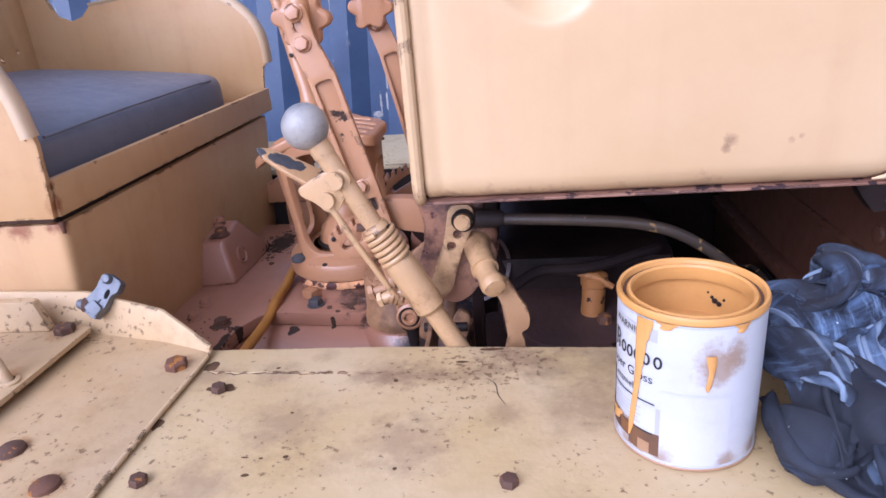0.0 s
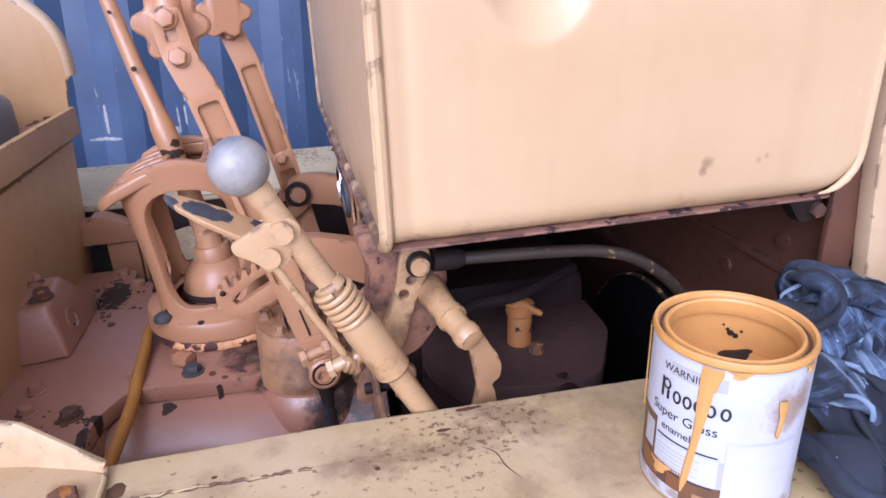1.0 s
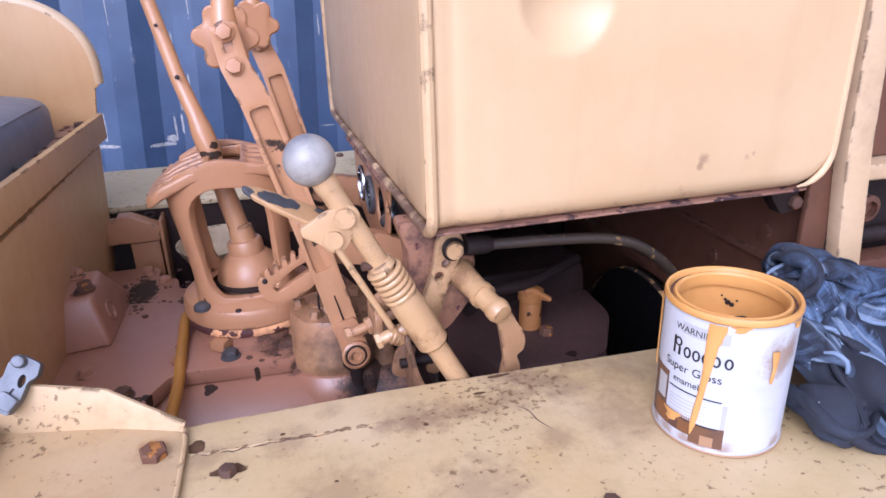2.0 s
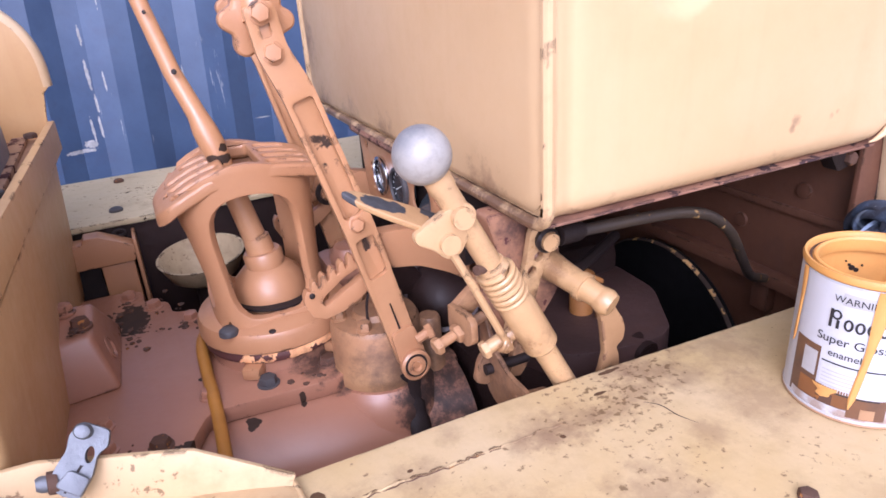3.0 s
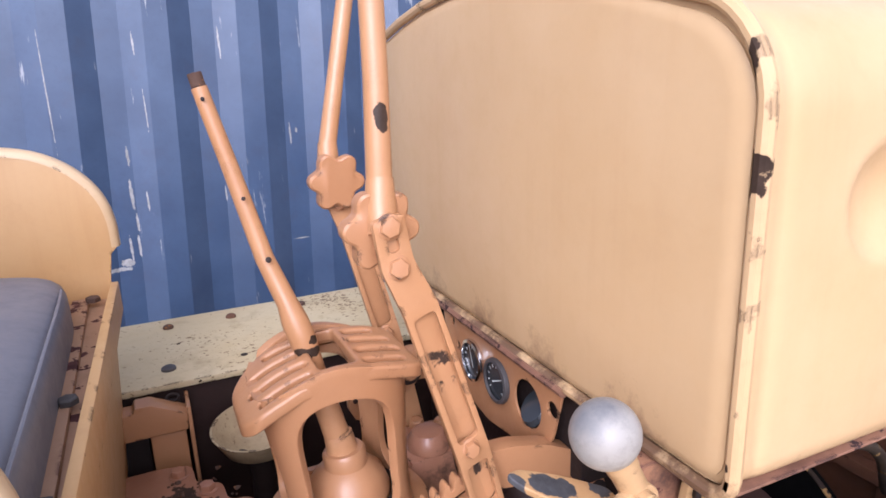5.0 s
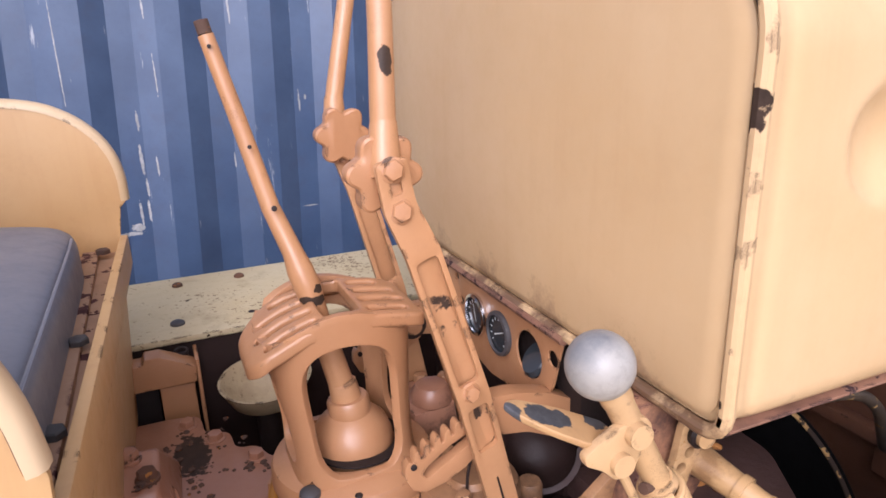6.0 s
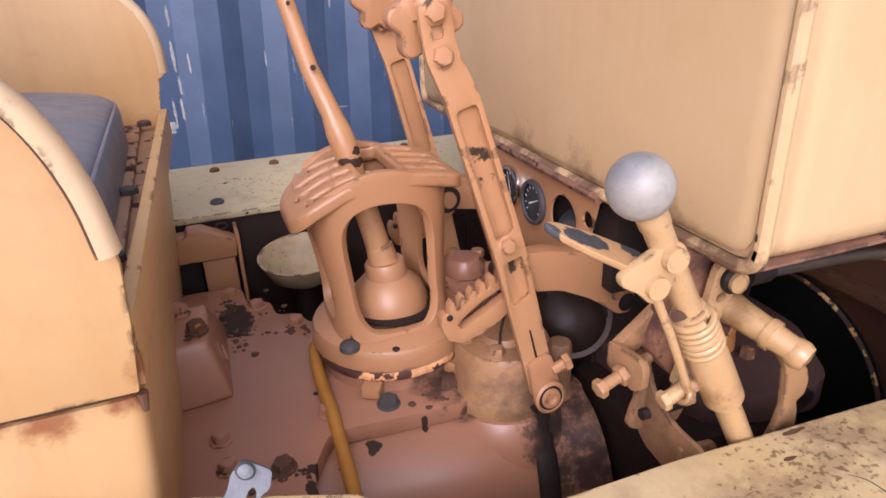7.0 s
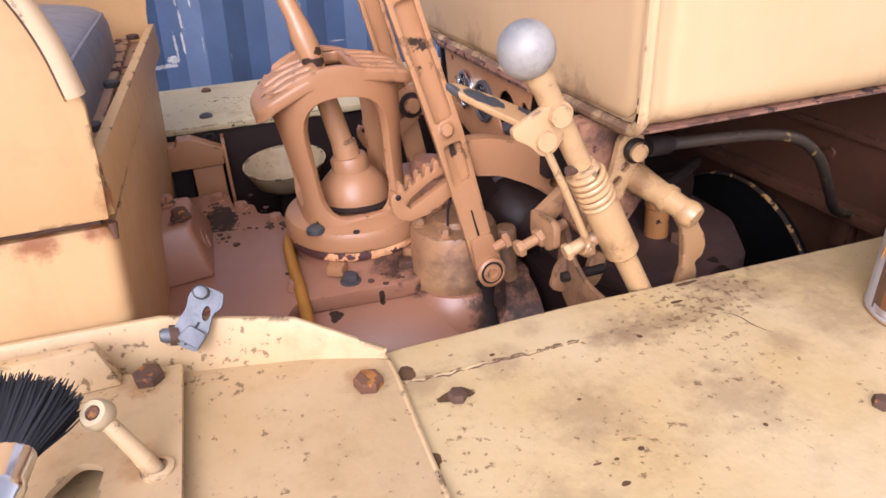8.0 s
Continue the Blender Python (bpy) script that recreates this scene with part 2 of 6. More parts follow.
CAST = paint("cast_iron_enamel", (0.50, 0.238, 0.106), (0.545, 0.275, 0.130), 0.34, stain=0.22, stain_col=(0.42, 0.18, 0.075), chips=0.04, edge=0.25, mottle=0.12, bump=0.35, fleck=52.0)
LEVER = paint("lever_enamel", (0.53, 0.262, 0.116), (0.58, 0.305, 0.145), 0.30, stain=0.3, stain_col=(0.36, 0.16, 0.075), chips=0.05, edge=0.35, bump=0.22, fleck=60.0, mottle=0.2,
              spots=[((-0.264, 0.843, 1.447), (0.007, 0.02, 0.012)), ((-0.318, 0.990, 1.178), (0.02, 0.014, 0.006)), ((-0.305, 0.985, 1.192), (0.01, 0.01, 0.006))])
CLUTCH = paint("clutch_lever_enamel", (0.57, 0.345, 0.155), (0.64, 0.41, 0.205), 0.26, stain=0.5, stain_col=(0.30, 0.15, 0.06), chips=0.20, edge=0.6, bump=0.25, oil=[((-0.045, 0.665, 1.095), 0.045), ((-0.125, 0.605, 1.045), 0.03), ((-0.07, 0.655, 1.05), 0.03), ((-0.10, 0.60, 1.055), 0.02), ((-0.205, 0.60, 1.21), 0.015)], oil_mix=0.6, oil_col=(0.12, 0.05, 0.02))
SPRING = paint("spring_enamel", (0.57, 0.345, 0.155), (0.62, 0.39, 0.19), 0.3, stain=0.6, stain_col=(0.26, 0.12, 0.05), bump=0.2, mottle=0.3)
PADDLE = paint("bare_paddle_steel", (0.62, 0.38, 0.17), (0.55, 0.32, 0.14), 0.45, stain=0.5, chips=0.3, edge=0.3, fleck=40.0, chip_col=(0.045, 0.045, 0.048), spots=[((-0.236, 0.614, 1.21), (0.019, 0.009, 0.03)), ((-0.265, 0.615, 1.22), (0.008, 0.005, 0.03)), ((-0.194, 0.618, 1.205), (0.010, 0.008, 0.03))])
# brown-orange coat made darker: the tank's shade is put into the colour
BROWN = paint("shaded_bulkhead_enamel", (0.125, 0.050, 0.026), (0.17, 0.070, 0.036), 0.5, stain=0.6, stain_col=(0.10, 0.05, 0.035), chips=0.2, edge=0.5, bump=0.3)
# splashed oil; the brake cap's darker right side is put in with it
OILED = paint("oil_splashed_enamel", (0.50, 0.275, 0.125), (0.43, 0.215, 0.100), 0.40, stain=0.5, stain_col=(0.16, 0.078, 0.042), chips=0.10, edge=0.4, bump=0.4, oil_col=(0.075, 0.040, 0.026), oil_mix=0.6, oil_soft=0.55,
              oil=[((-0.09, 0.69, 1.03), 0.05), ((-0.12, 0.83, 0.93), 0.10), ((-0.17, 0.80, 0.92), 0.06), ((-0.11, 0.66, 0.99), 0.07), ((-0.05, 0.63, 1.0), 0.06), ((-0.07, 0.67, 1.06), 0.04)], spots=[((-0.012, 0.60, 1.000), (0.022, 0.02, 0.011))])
BLADE = paint("rusty_blade_enamel", (0.42, 0.235, 0.10), (0.30, 0.15, 0.065), 0.5, stain=0.8, stain_col=(0.13, 0.06, 0.03), chips=0.4, edge=0.6, fleck=75.0, bump=0.5, chip_col=(0.06, 0.028, 0.02), oil=[((-0.010, 0.612, 0.96), 0.03)])
CASTING = paint("rust_splashed_enamel", (0.46, 0.24, 0.13), (0.36, 0.165, 0.095), 0.4, stain=0.6, stain_col=(0.20, 0.08, 0.05), chips=0.55, edge=0.5, bump=0.45, fleck=70.0, chip_col=(0.07, 0.03, 0.028),
                oil=[((-0.06, 0.68, 1.14), 0.05), ((-0.10, 0.68, 1.08), 0.035), ((-0.03, 0.68, 1.06), 0.04)], oil_col=(0.06, 0.028, 0.025))
FILLER = paint("ochre_filler_enamel", (0.50, 0.215, 0.05), (0.42, 0.17, 0.05), 0.45, stain=0.8, stain_col=(0.16, 0.07, 0.03), chips=0.75, fleck=70.0, edge=0.5)
WORN_RIM = paint("worn_yellow_rim", (0.05, 0.032, 0.022), (0.09, 0.05, 0.03), 0.5, stain=0.3, chips=1.05, chip_col=(0.42, 0.25, 0.10), fleck=40.0)
BOWL_PAINT = paint("bowl_enamel", (0.50, 0.38, 0.22), (0.58, 0.45, 0.27), 0.5, stain=0.6, stain_col=(0.22, 0.14, 0.07), edge=0.6, speck=0.7, bump=0.3)
POST = paint("cowl_flange_enamel", (0.66, 0.45, 0.24), (0.70, 0.50, 0.29), 0.5, stain=0.3, edge=0.8, chips=0.2)
# near-black for grease and oil, and for shade laid into gaps and openings
GREASE_SHADE = paint("oily_iron_and_shade", (0.020, 0.014, 0.013), (0.040, 0.026, 0.022), 0.5, stain=0.5, stain_col=(0.02, 0.015, 0.014), chips=0.0, bump=0.7)
# oily brown iron, with the shade under tank and fender put into it
OILY_SHADE = paint("oily_shaded_casting", (0.046, 0.024, 0.020), (0.020, 0.012, 0.010), 0.38, stain=0.6, stain_col=(0.03, 0.02, 0.018), bump=0.7)
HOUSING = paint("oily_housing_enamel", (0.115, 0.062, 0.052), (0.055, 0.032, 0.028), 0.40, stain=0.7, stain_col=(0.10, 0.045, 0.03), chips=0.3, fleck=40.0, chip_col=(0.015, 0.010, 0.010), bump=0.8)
BLACK = paint("black_drum", (0.007, 0.0065, 0.007), (0.011, 0.010, 0.010), 0.75, stain=0.0, bump=0.2)
BLACK.node_tree.nodes["Principled BSDF"].inputs["Specular IOR Level"].default_value = 0.12
for dark in (GREASE_SHADE, OILY_SHADE):
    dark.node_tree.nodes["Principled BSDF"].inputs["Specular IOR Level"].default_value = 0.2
RUST = paint("rusty_bolt", (0.085, 0.045, 0.030), (0.14, 0.065, 0.035), 0.75, stain=0.6, stain_col=(0.05, 0.028, 0.022), chips=0.85, fleck=130.0, chip_col=(0.20, 0.085, 0.028), bump=0.8)
RUST_BRIGHT = paint("orange_rust_bolt", (0.12, 0.055, 0.032), (0.20, 0.085, 0.04), 0.8, stain=0.5, stain_col=(0.07, 0.035, 0.025), chips=1.0, fleck=55.0, chip_col=(0.24, 0.10, 0.028), bump=0.8)
DARK_BOLT = paint("dark_steel_bolt", (0.055, 0.052, 0.055), (0.10, 0.09, 0.088), 0.5, stain=0.3, bump=0.4)
RED_OXIDE = paint("red_oxide_primer", (0.075, 0.024, 0.022), (0.13, 0.045, 0.035), 0.6, stain=0.4, fleck=26.0, chips=1.2, chip_col=(0.55, 0.28, 0.13), bump=0.4)
BLUE = paint("container_blue", (0.042, 0.072, 0.140), (0.064, 0.104, 0.188), 0.30, stain=0.4, stain_col=(0.055, 0.062, 0.105), bump=0.15, scratch=0.55, chip_col=(0.20, 0.195, 0.19),
             spots=[((x, 2.57, z), (rx, 0.3, rz)) for x, z, rx, rz in
                    ((-0.498, 1.03, 0.004, 0.03), (-0.503, 0.955, 0.004, 0.04), (-0.528, 0.95, 0.004, 0.04), (-0.545, 0.905, 0.022, 0.012), (-0.497, 1.24, 0.004, 0.03), (-0.503, 1.12, 0.005, 0.05),
                     (-0.425, 1.38, 0.002, 0.06), (-0.458, 1.10, 0.003, 0.035), (-0.433, 1.58, 0.003, 0.03), (-0.178, 1.58, 0.003, 0.05), (0.020, 1.27, 0.003, 0.035), (0.042, 1.285, 0.004, 0.010),
                     (-0.216, 1.09, 0.003, 0.025), (0.022, 0.908, 0.026, 0.0022), (-0.762, 0.96, 0.006, 0.05), (-0.77, 0.895, 0.055, 0.006), (-0.575, 0.886, 0.045, 0.007), (-0.684, 1.45, 0.002, 0.16))])
HOSE = paint("ochre_cable_sheath", (0.52, 0.23, 0.03), (0.45, 0.19, 0.03), 0.45, stain=0.3, bump=0.2)
PIPE = paint("dirty_black_pipe", (0.035, 0.028, 0.026), (0.09, 0.06, 0.035), 0.42, stain=0.4, stain_col=(0.03, 0.025, 0.022), chips=0.8, chip_col=(0.22, 0.135, 0.055), bump=0.4, fleck=60.0)
# the ground is out of view; made pale to throw light onto the sides
GROUND_BOUNCE = paint("pale_bounce_ground", (0.36, 0.30, 0.23), (0.44, 0.37, 0.29), 0.95, stain=0.6, stain_col=(0.14, 0.10, 0.07), bump=1.0)
SILVER = paint("plated_steel", (0.25, 0.265, 0.285), (0.13, 0.138, 0.155), 0.5, stain=0.8, stain_col=(0.16, 0.17, 0.19), bump=1.0, mottle=0.9)
SILVER.node_tree.nodes["Principled BSDF"].inputs["Metallic"].default_value = 0.55
CHROME, _n, _l, _b = node_mat("chrome", 0.16, 1.0)
_b.inputs["Base Color"].default_value = (0.75, 0.76, 0.78, 1)
# cloudy grey with soft dark blots, the widest on the knob's underside
BALL = paint("grey_bakelite", (0.25, 0.24, 0.225), (0.50, 0.465, 0.415), 0.36, stain=0.95, stain_col=(0.10, 0.105, 0.12), bump=0.3, mottle=0.9, oil=[((-0.20, 0.605, 1.224), 0.020), ((-0.222, 0.600, 1.268), 0.016), ((-0.190, 0.594, 1.243), 0.012), ((-0.206, 0.592, 1.275), 0.010)], oil_col=(0.12, 0.125, 0.14), oil_soft=0.7, oil_mix=0.8)
DIAL, _n, _l, _b = node_mat("dial_black", 0.18)
_b.inputs["Base Color"].default_value = (0.035, 0.04, 0.045, 1)
INK, _n, _l, _b = node_mat("dial_white", 0.5)
_b.inputs["Base Color"].default_value = (0.7, 0.7, 0.66, 1)
LABEL_WHITE = paint("label_white", (0.66, 0.67, 0.70), (0.62, 0.63, 0.66), 0.33, stain=0.2, stain_col=(0.40, 0.36, 0.32), bump=0.1, oil=[((0.148, 0.384, 1.098), 0.020), ((0.161, 0.387, 1.106), 0.014)] + [((0.140 + 0.0565 * math.sin(radians(a)), 0.440 - 0.0565 * math.cos(radians(a)), 1.008), 0.011) for a in (-105, -85, -66, -48, -30, 20, 52)], oil_col=(0.26, 0.17, 0.11), oil_mix=0.75, oil_soft=0.35)
LABEL_BLACK, _n, _l, _b = node_mat("label_black", 0.35)
_b.inputs["Base Color"].default_value = (0.02, 0.02, 0.025, 1)
WET_PAINT = paint("orange_enamel_paint", (0.70, 0.33, 0.075), (0.76, 0.40, 0.12), 0.34, stain=0.45, stain_col=(0.45, 0.17, 0.03), bump=0.4)
PICTURE = paint("label_picture", (0.45, 0.17, 0.04), (0.16, 0.07, 0.03), 0.35, stain=0.9, stain_col=(0.05, 0.03, 0.025), bump=0.05, mottle=0.8)
PRINT = paint("label_print", (0.06, 0.05, 0.055), (0.22, 0.10, 0.04), 0.35, stain=0.9, stain_col=(0.30, 0.14, 0.05), bump=0.05, mottle=0.6)
TAN = paint("label_tan", (0.50, 0.30, 0.16), (0.42, 0.24, 0.12), 0.4, stain=0.3)
TIN = paint("tinplate", (0.55, 0.55, 0.56), (0.48, 0.47, 0.46), 0.35, stain=0.4, stain_col=(0.35, 0.2, 0.1))
BRISTLE, _n, _l, _b = node_mat("black_bristle", 0.45)
_b.inputs["Base Color"].default_value = (0.012, 0.012, 0.014, 1)
VINYL = paint("grey_blue_vinyl", (0.175, 0.185, 0.225), (0.21, 0.22, 0.26), 0.38, stain=0.15, stain_col=(0.09, 0.10, 0.13), bump=0.12)


def denim():
    m, n, l, b = node_mat("worn_denim", 0.85)
    pos = n.new("ShaderNodeNewGeometry").outputs["Position"]
    uvs = n.new("ShaderNodeUVMap")
    uvs.uv_map = "cloth"
    sheet = uvs.outputs["UV"]
    wide = tex(n, l, sheet, 5.0, 6.0, 0.65, (1.0, 4.0, 1.0))
    col = blend(n, l, ramp(n, l, wide, 0.46, 0.66), (0.007, 0.010, 0.021), (0.075, 0.12, 0.21))
    fade = tex(n, l, sheet, 6.0, 7.0, 0.75, (9.0, 1.3, 1.0))
    col = blend(n, l, calc(n, l, "MULTIPLY", ramp(n, l, fade, 0.54, 0.70), 0.75), col, (0.20, 0.29, 0.44))
    col = blend(n, l, calc(n, l, "MULTIPLY", ramp(n, l, tex(n, l, sheet, 2.6, 5.0), 0.46, 0.56), 0.85), col, (0.012, 0.013, 0.019))
    sep = n.new("ShaderNodeSeparateXYZ")
    l.new(sheet, sep.inputs[0])
    # the near part of the sheet is darker, with a ragged border
    near_part = calc(n, l, "ADD", sep.outputs["Y"], calc(n, l, "MULTIPLY", tex(n, l, sheet, 5.0, 3.0), 0.25))
    col = blend(n, l, calc(n, l, "MULTIPLY", ramp(n, l, near_part, 0.53, 0.50), 0.9), col, (0.016, 0.018, 0.026))
    for axis, at in (("X", 0.22), ("X", 0.70), ("Y", 0.42), ("Y", 0.86)):
        line = calc(n, l, "ABSOLUTE", calc(n, l, "SUBTRACT", sep.outputs[axis], at))
        worn = ramp(n, l, tex(n, l, sheet, 40.0, 4.0), 0.35, 0.6)
        col = blend(n, l, calc(n, l, "MULTIPLY", calc(n, l, "MULTIPLY", ramp(n, l, line, 0.026, 0.014), worn), 0.4), col, (0.14, 0.20, 0.30))
        rim = calc(n, l, "ABSOLUTE", calc(n, l, "SUBTRACT", line, 0.012))
        col = blend(n, l, calc(n, l, "MULTIPLY", ramp(n, l, rim, 0.0045, 0.002), 0.40), col, (0.30, 0.36, 0.44))
    specks = tex(n, l, pos, 160.0, 2.0)
    col = blend(n, l, ramp(n, l, specks, 0.76, 0.79), col, (0.75, 0.75, 0.75))
    l.new(col, b.inputs["Base Color"])
    weave = n.new("ShaderNodeTexWave")
    weave.inputs["Scale"].default_value, weave.inputs["Distortion"].default_value = 240.0, 1.0
    l.new(sheet, weave.inputs["Vector"])
    bp = n.new("ShaderNodeBump")
    bp.inputs["Strength"].default_value, bp.inputs["Distance"].default_value = 0.35, 0.0010
    l.new(calc(n, l, "ADD", weave.outputs["Fac"], calc(n, l, "MULTIPLY", tex(n, l, pos, 70.0, 6.0), 2.0)), bp.inputs["Height"])
    l.new(bp.outputs["Normal"], b.inputs["Normal"])
    return m


for glossy in (CLUTCH, LEVER, CAST, CASE):
    bsdf = glossy.node_tree.nodes["Principled BSDF"]
    bsdf.inputs["Coat Weight"].default_value, bsdf.inputs["Coat Roughness"].default_value = 0.18, 0.2
DENIM = denim()


# ---- mesh tools ----
def obj(name, bm, mat, parent=None, label="", sharp=35, mats=()):
    bmesh.ops.recalc_face_normals(bm, faces=bm.faces)
    me = bpy.data.meshes.new(name)
    bm.to_mesh(me)
    bm.free()
    for x in (mat, *mats):
        me.materials.append(x)
    me.polygons.foreach_set("use_smooth", [True] * len(me.polygons))
    me.set_sharp_from_angle(angle=radians(sharp))
    ob = new(name, me)
    if parent is not None:
        ob.parent = parent
    if label:
        ob["label"] = label
    return ob


def part(name, bm, mat, parent, label="", sharp=35):
    return obj(name, bm, mat, parent, label, sharp)


def thing(name, label, category, group="", kind=""):
    return tagged(new(name), label, category, group, kind)


def soften(bm, width, seg=2, angle=30):
    """Round the sharp edges."""
    if width > 0:
        bm.normal_update()
        es = [e for e in bm.edges if len(e.link_faces) == 2 and e.calc_face_angle(0) > radians(angle)]
        bmesh.ops.bevel(bm, geom=es, offset=width, segments=seg, profile=0.6, affect="EDGES", clamp_overlap=True)
    return bm


def box(x0, x1, y0, y1, z0, z1, r=0.002, m=None):
    bm = bmesh.new()
    bmesh.ops.create_cube(bm, size=1)
    for v in bm.verts:
        v.co = Vector(((x0 + x1) / 2 + v.co.x * (x1 - x0), (y0 + y1) / 2 + v.co.y * (y1 - y0), (z0 + z1) / 2 + v.co.z * (z1 - z0)))
    soften(bm, r)
    if m is not None:
        bm.transform(m)
    return bm


def basis(axis):
    a = Vector(axis).normalized()
    u = a.cross(Vector((0, 0, 1)) if abs(a.z) < 0.9 else Vector((1, 0, 0))).normalized()
    return u, a.cross(u).normalized(), a


def tube(points, radii, seg=16, bm=None, close=True, flat=1.0):
    """A round bar along points, with a radius for each."""
    bm = bm or bmesh.new()
    pts = [Vector(p) for p in points]
    radii = radii if isinstance(radii, (list, tuple)) else [radii] * len(pts)
    u, v, _ = basis(pts[1] - pts[0])
    rings = []
    for i, p in enumerate(pts):
        d = (pts[min(i + 1, len(pts) - 1)] - pts[max(i - 1, 0)]).normalized()
        u = (u - d * u.dot(d)).normalized()
        v = d.cross(u)
        rings.append([bm.verts.new(p + radii[i] * (math.cos(a) * u + flat * math.sin(a) * v)) for a in (2 * math.pi * k / seg for k in range(seg))])
    for a, b in zip(rings, rings[1:]):
        for k in range(seg):
            bm.faces.new((a[k], a[(k + 1) % seg], b[(k + 1) % seg], b[k]))
    if close:
        bm.faces.new(rings[0][::-1])
        bm.faces.new(rings[-1])
    return bm


def curve_points(points, steps=8):
    """Catmull-Rom through the points."""
    p = [Vector(q) for q in points]
    p = [2 * p[0] - p[1], *p, 2 * p[-1] - p[-2]]
    out = []
    for i in range(1, len(p) - 2):
        for s in range(steps):
            t = s / steps
            a, b, c, d = p[i - 1], p[i], p[i + 1], p[i + 2]
            out.append(0.5 * (2 * b + (c - a) * t + (2 * a - 5 * b + 4 * c - d) * t * t + (3 * b - a - 3 * c + d) * t ** 3))
    out.append(p[-2])
    return out


def lathe(profile, origin, axis=(0, 0, 1), seg=32, bm=None):
    """Turn (radius, height) pairs round an axis."""
    bm = bm or bmesh.new()
    u, v, a = basis(axis)
    o = Vector(origin)
    rings = []
    for r, h in profile:
        if r < 1e-6:
            rings.append([bm.verts.new(o + a * h)])
        else:
            rings.append([bm.verts.new(o + a * h + r * (math.cos(t) * u + math.sin(t) * v)) for t in (2 * math.pi * k / seg for k in range(seg))])
    for p, q in zip(rings, rings[1:]):
        for k in range(seg):
            j = (k + 1) % seg
            if len(p) > 1 and len(q) > 1:
                bm.faces.new((p[k], p[j], q[j], q[k]))
            elif len(p) > 1:
                bm.faces.new((p[k], p[j], q[0]))
            elif len(q) > 1:
                bm.faces.new((p[0], q[j], q[k]))
    return bm


def slab(outline, origin, u, v, thick, r=0.0015, holes=(), seg=2):
    """A plate: an outline in the plane (u, v) at origin, thick along u x v, with round or drawn holes."""
    bm = bmesh.new()
    o, u, v = Vector(origin), Vector(u).normalized(), Vector(v).normalized()
    w = u.cross(v)
    loops = [outline, *holes]
    edges = []
    for loop in loops:
        vs = [bm.verts.new(o + u * a + v * b) for a, b in loop]
        edges += [bm.edges.new((vs[i], vs[(i + 1) % len(vs)])) for i in range(len(vs))]
    if holes:
        bmesh.ops.triangle_fill(bm, edges=edges, use_beauty=True, use_dissolve=False)
    else:
        bm.faces.new([e.verts[0] for e in edges])
    ext = bmesh.ops.extrude_face_region(bm, geom=bm.faces[:])
    for g in ext["geom"]:
        if isinstance(g, bmesh.types.BMVert):
            g.co += w * thick
    bmesh.ops.recalc_face_normals(bm, faces=bm.faces)
    soften(bm, r, seg, 50)
    return bm


def ring2(cx, cy, r, n=20):
    return [(cx + r * math.cos(2 * math.pi * k / n), cy + r * math.sin(2 * math.pi * k / n)) for k in range(n)]


def round_poly(pts, r, n=5):
    """Round the corners of a drawn outline."""
    out = []
    m = len(pts)
    for i in range(m):
        p, a, b = Vector(pts[i]), Vector(pts[i - 1]), Vector(pts[(i + 1) % m])
        d = min(r, (a - p).length * 0.45, (b - p).length * 0.45)
        s, e = p + (a - p).normalized() * d, p + (b - p).normalized() * d
        for k in range(n + 1):
            t = k / n
            q = s * (1 - t) ** 2 + p * 2 * t * (1 - t) + e * t * t
            out.append((q.x, q.y))
    return out


XZ = ((1, 0, 0), (0, 0, 1))     # plates seen from the side; thickness runs to -y
YZ = ((0, 1, 0), (0, 0, 1))     # thickness runs to +x
XY = ((1, 0, 0), (0, 1, 0))     # thickness runs to +z


def hexhead(p, axis, size=0.011, high=0.008, washer=0.0, turn=0.3):
    """A bolt head: a worn hexagon, domed, on a washer."""
    bm = bmesh.new()
    u, v, a = basis(axis)
    o = Vector(p)
    if washer:
        lathe([(0, -0.002), (washer, -0.002), (washer, 0.0015), (washer * 0.9, 0.0022), (0, 0.0022)], o, a, 18, bm)
    rings = []
    for h, s in ((0.0, 1.0), (high * 0.8, 1.0), (high, 0.86), (high * 1.06, 0.4)):
        rings.append([bm.verts.new(o + a * h + size * s * (math.cos(t) * u + math.sin(t) * v)) for t in (turn + math.pi * k / 3 for k in range(6))])
    for i, j in zip(rings, rings[1:]):
        for k in range(6):
            bm.faces.new((i[k], i[(k + 1) % 6], j[(k + 1) % 6], j[k]))
    bm.faces.new(rings[-1])
    bm.faces.new(rings[0][::-1])
    return bm


def domehead(p, axis, r=0.011, high=0.006):
    return lathe([(r, -0.002), (r, 0.001), (r * 0.93, high * 0.55), (r * 0.6, high * 0.95), (0, high * 1.05)], p, axis, 18)


# ---- ground and container ----
bm = bmesh.new()
bmesh.ops.create_grid(bm, x_segments=40, y_segments=40, size=150)
bm.transform(pose(0, 2.57, 0.02, -4.5, 3.0, 0))
tagged(obj("ground", bm, GROUND_BOUNCE), "unseen ground sheet, made pale to bounce light up", "ground", kind="structure")

container = thing("shipping_container", "blue corrugated steel shipping container with scratched paint", "container")


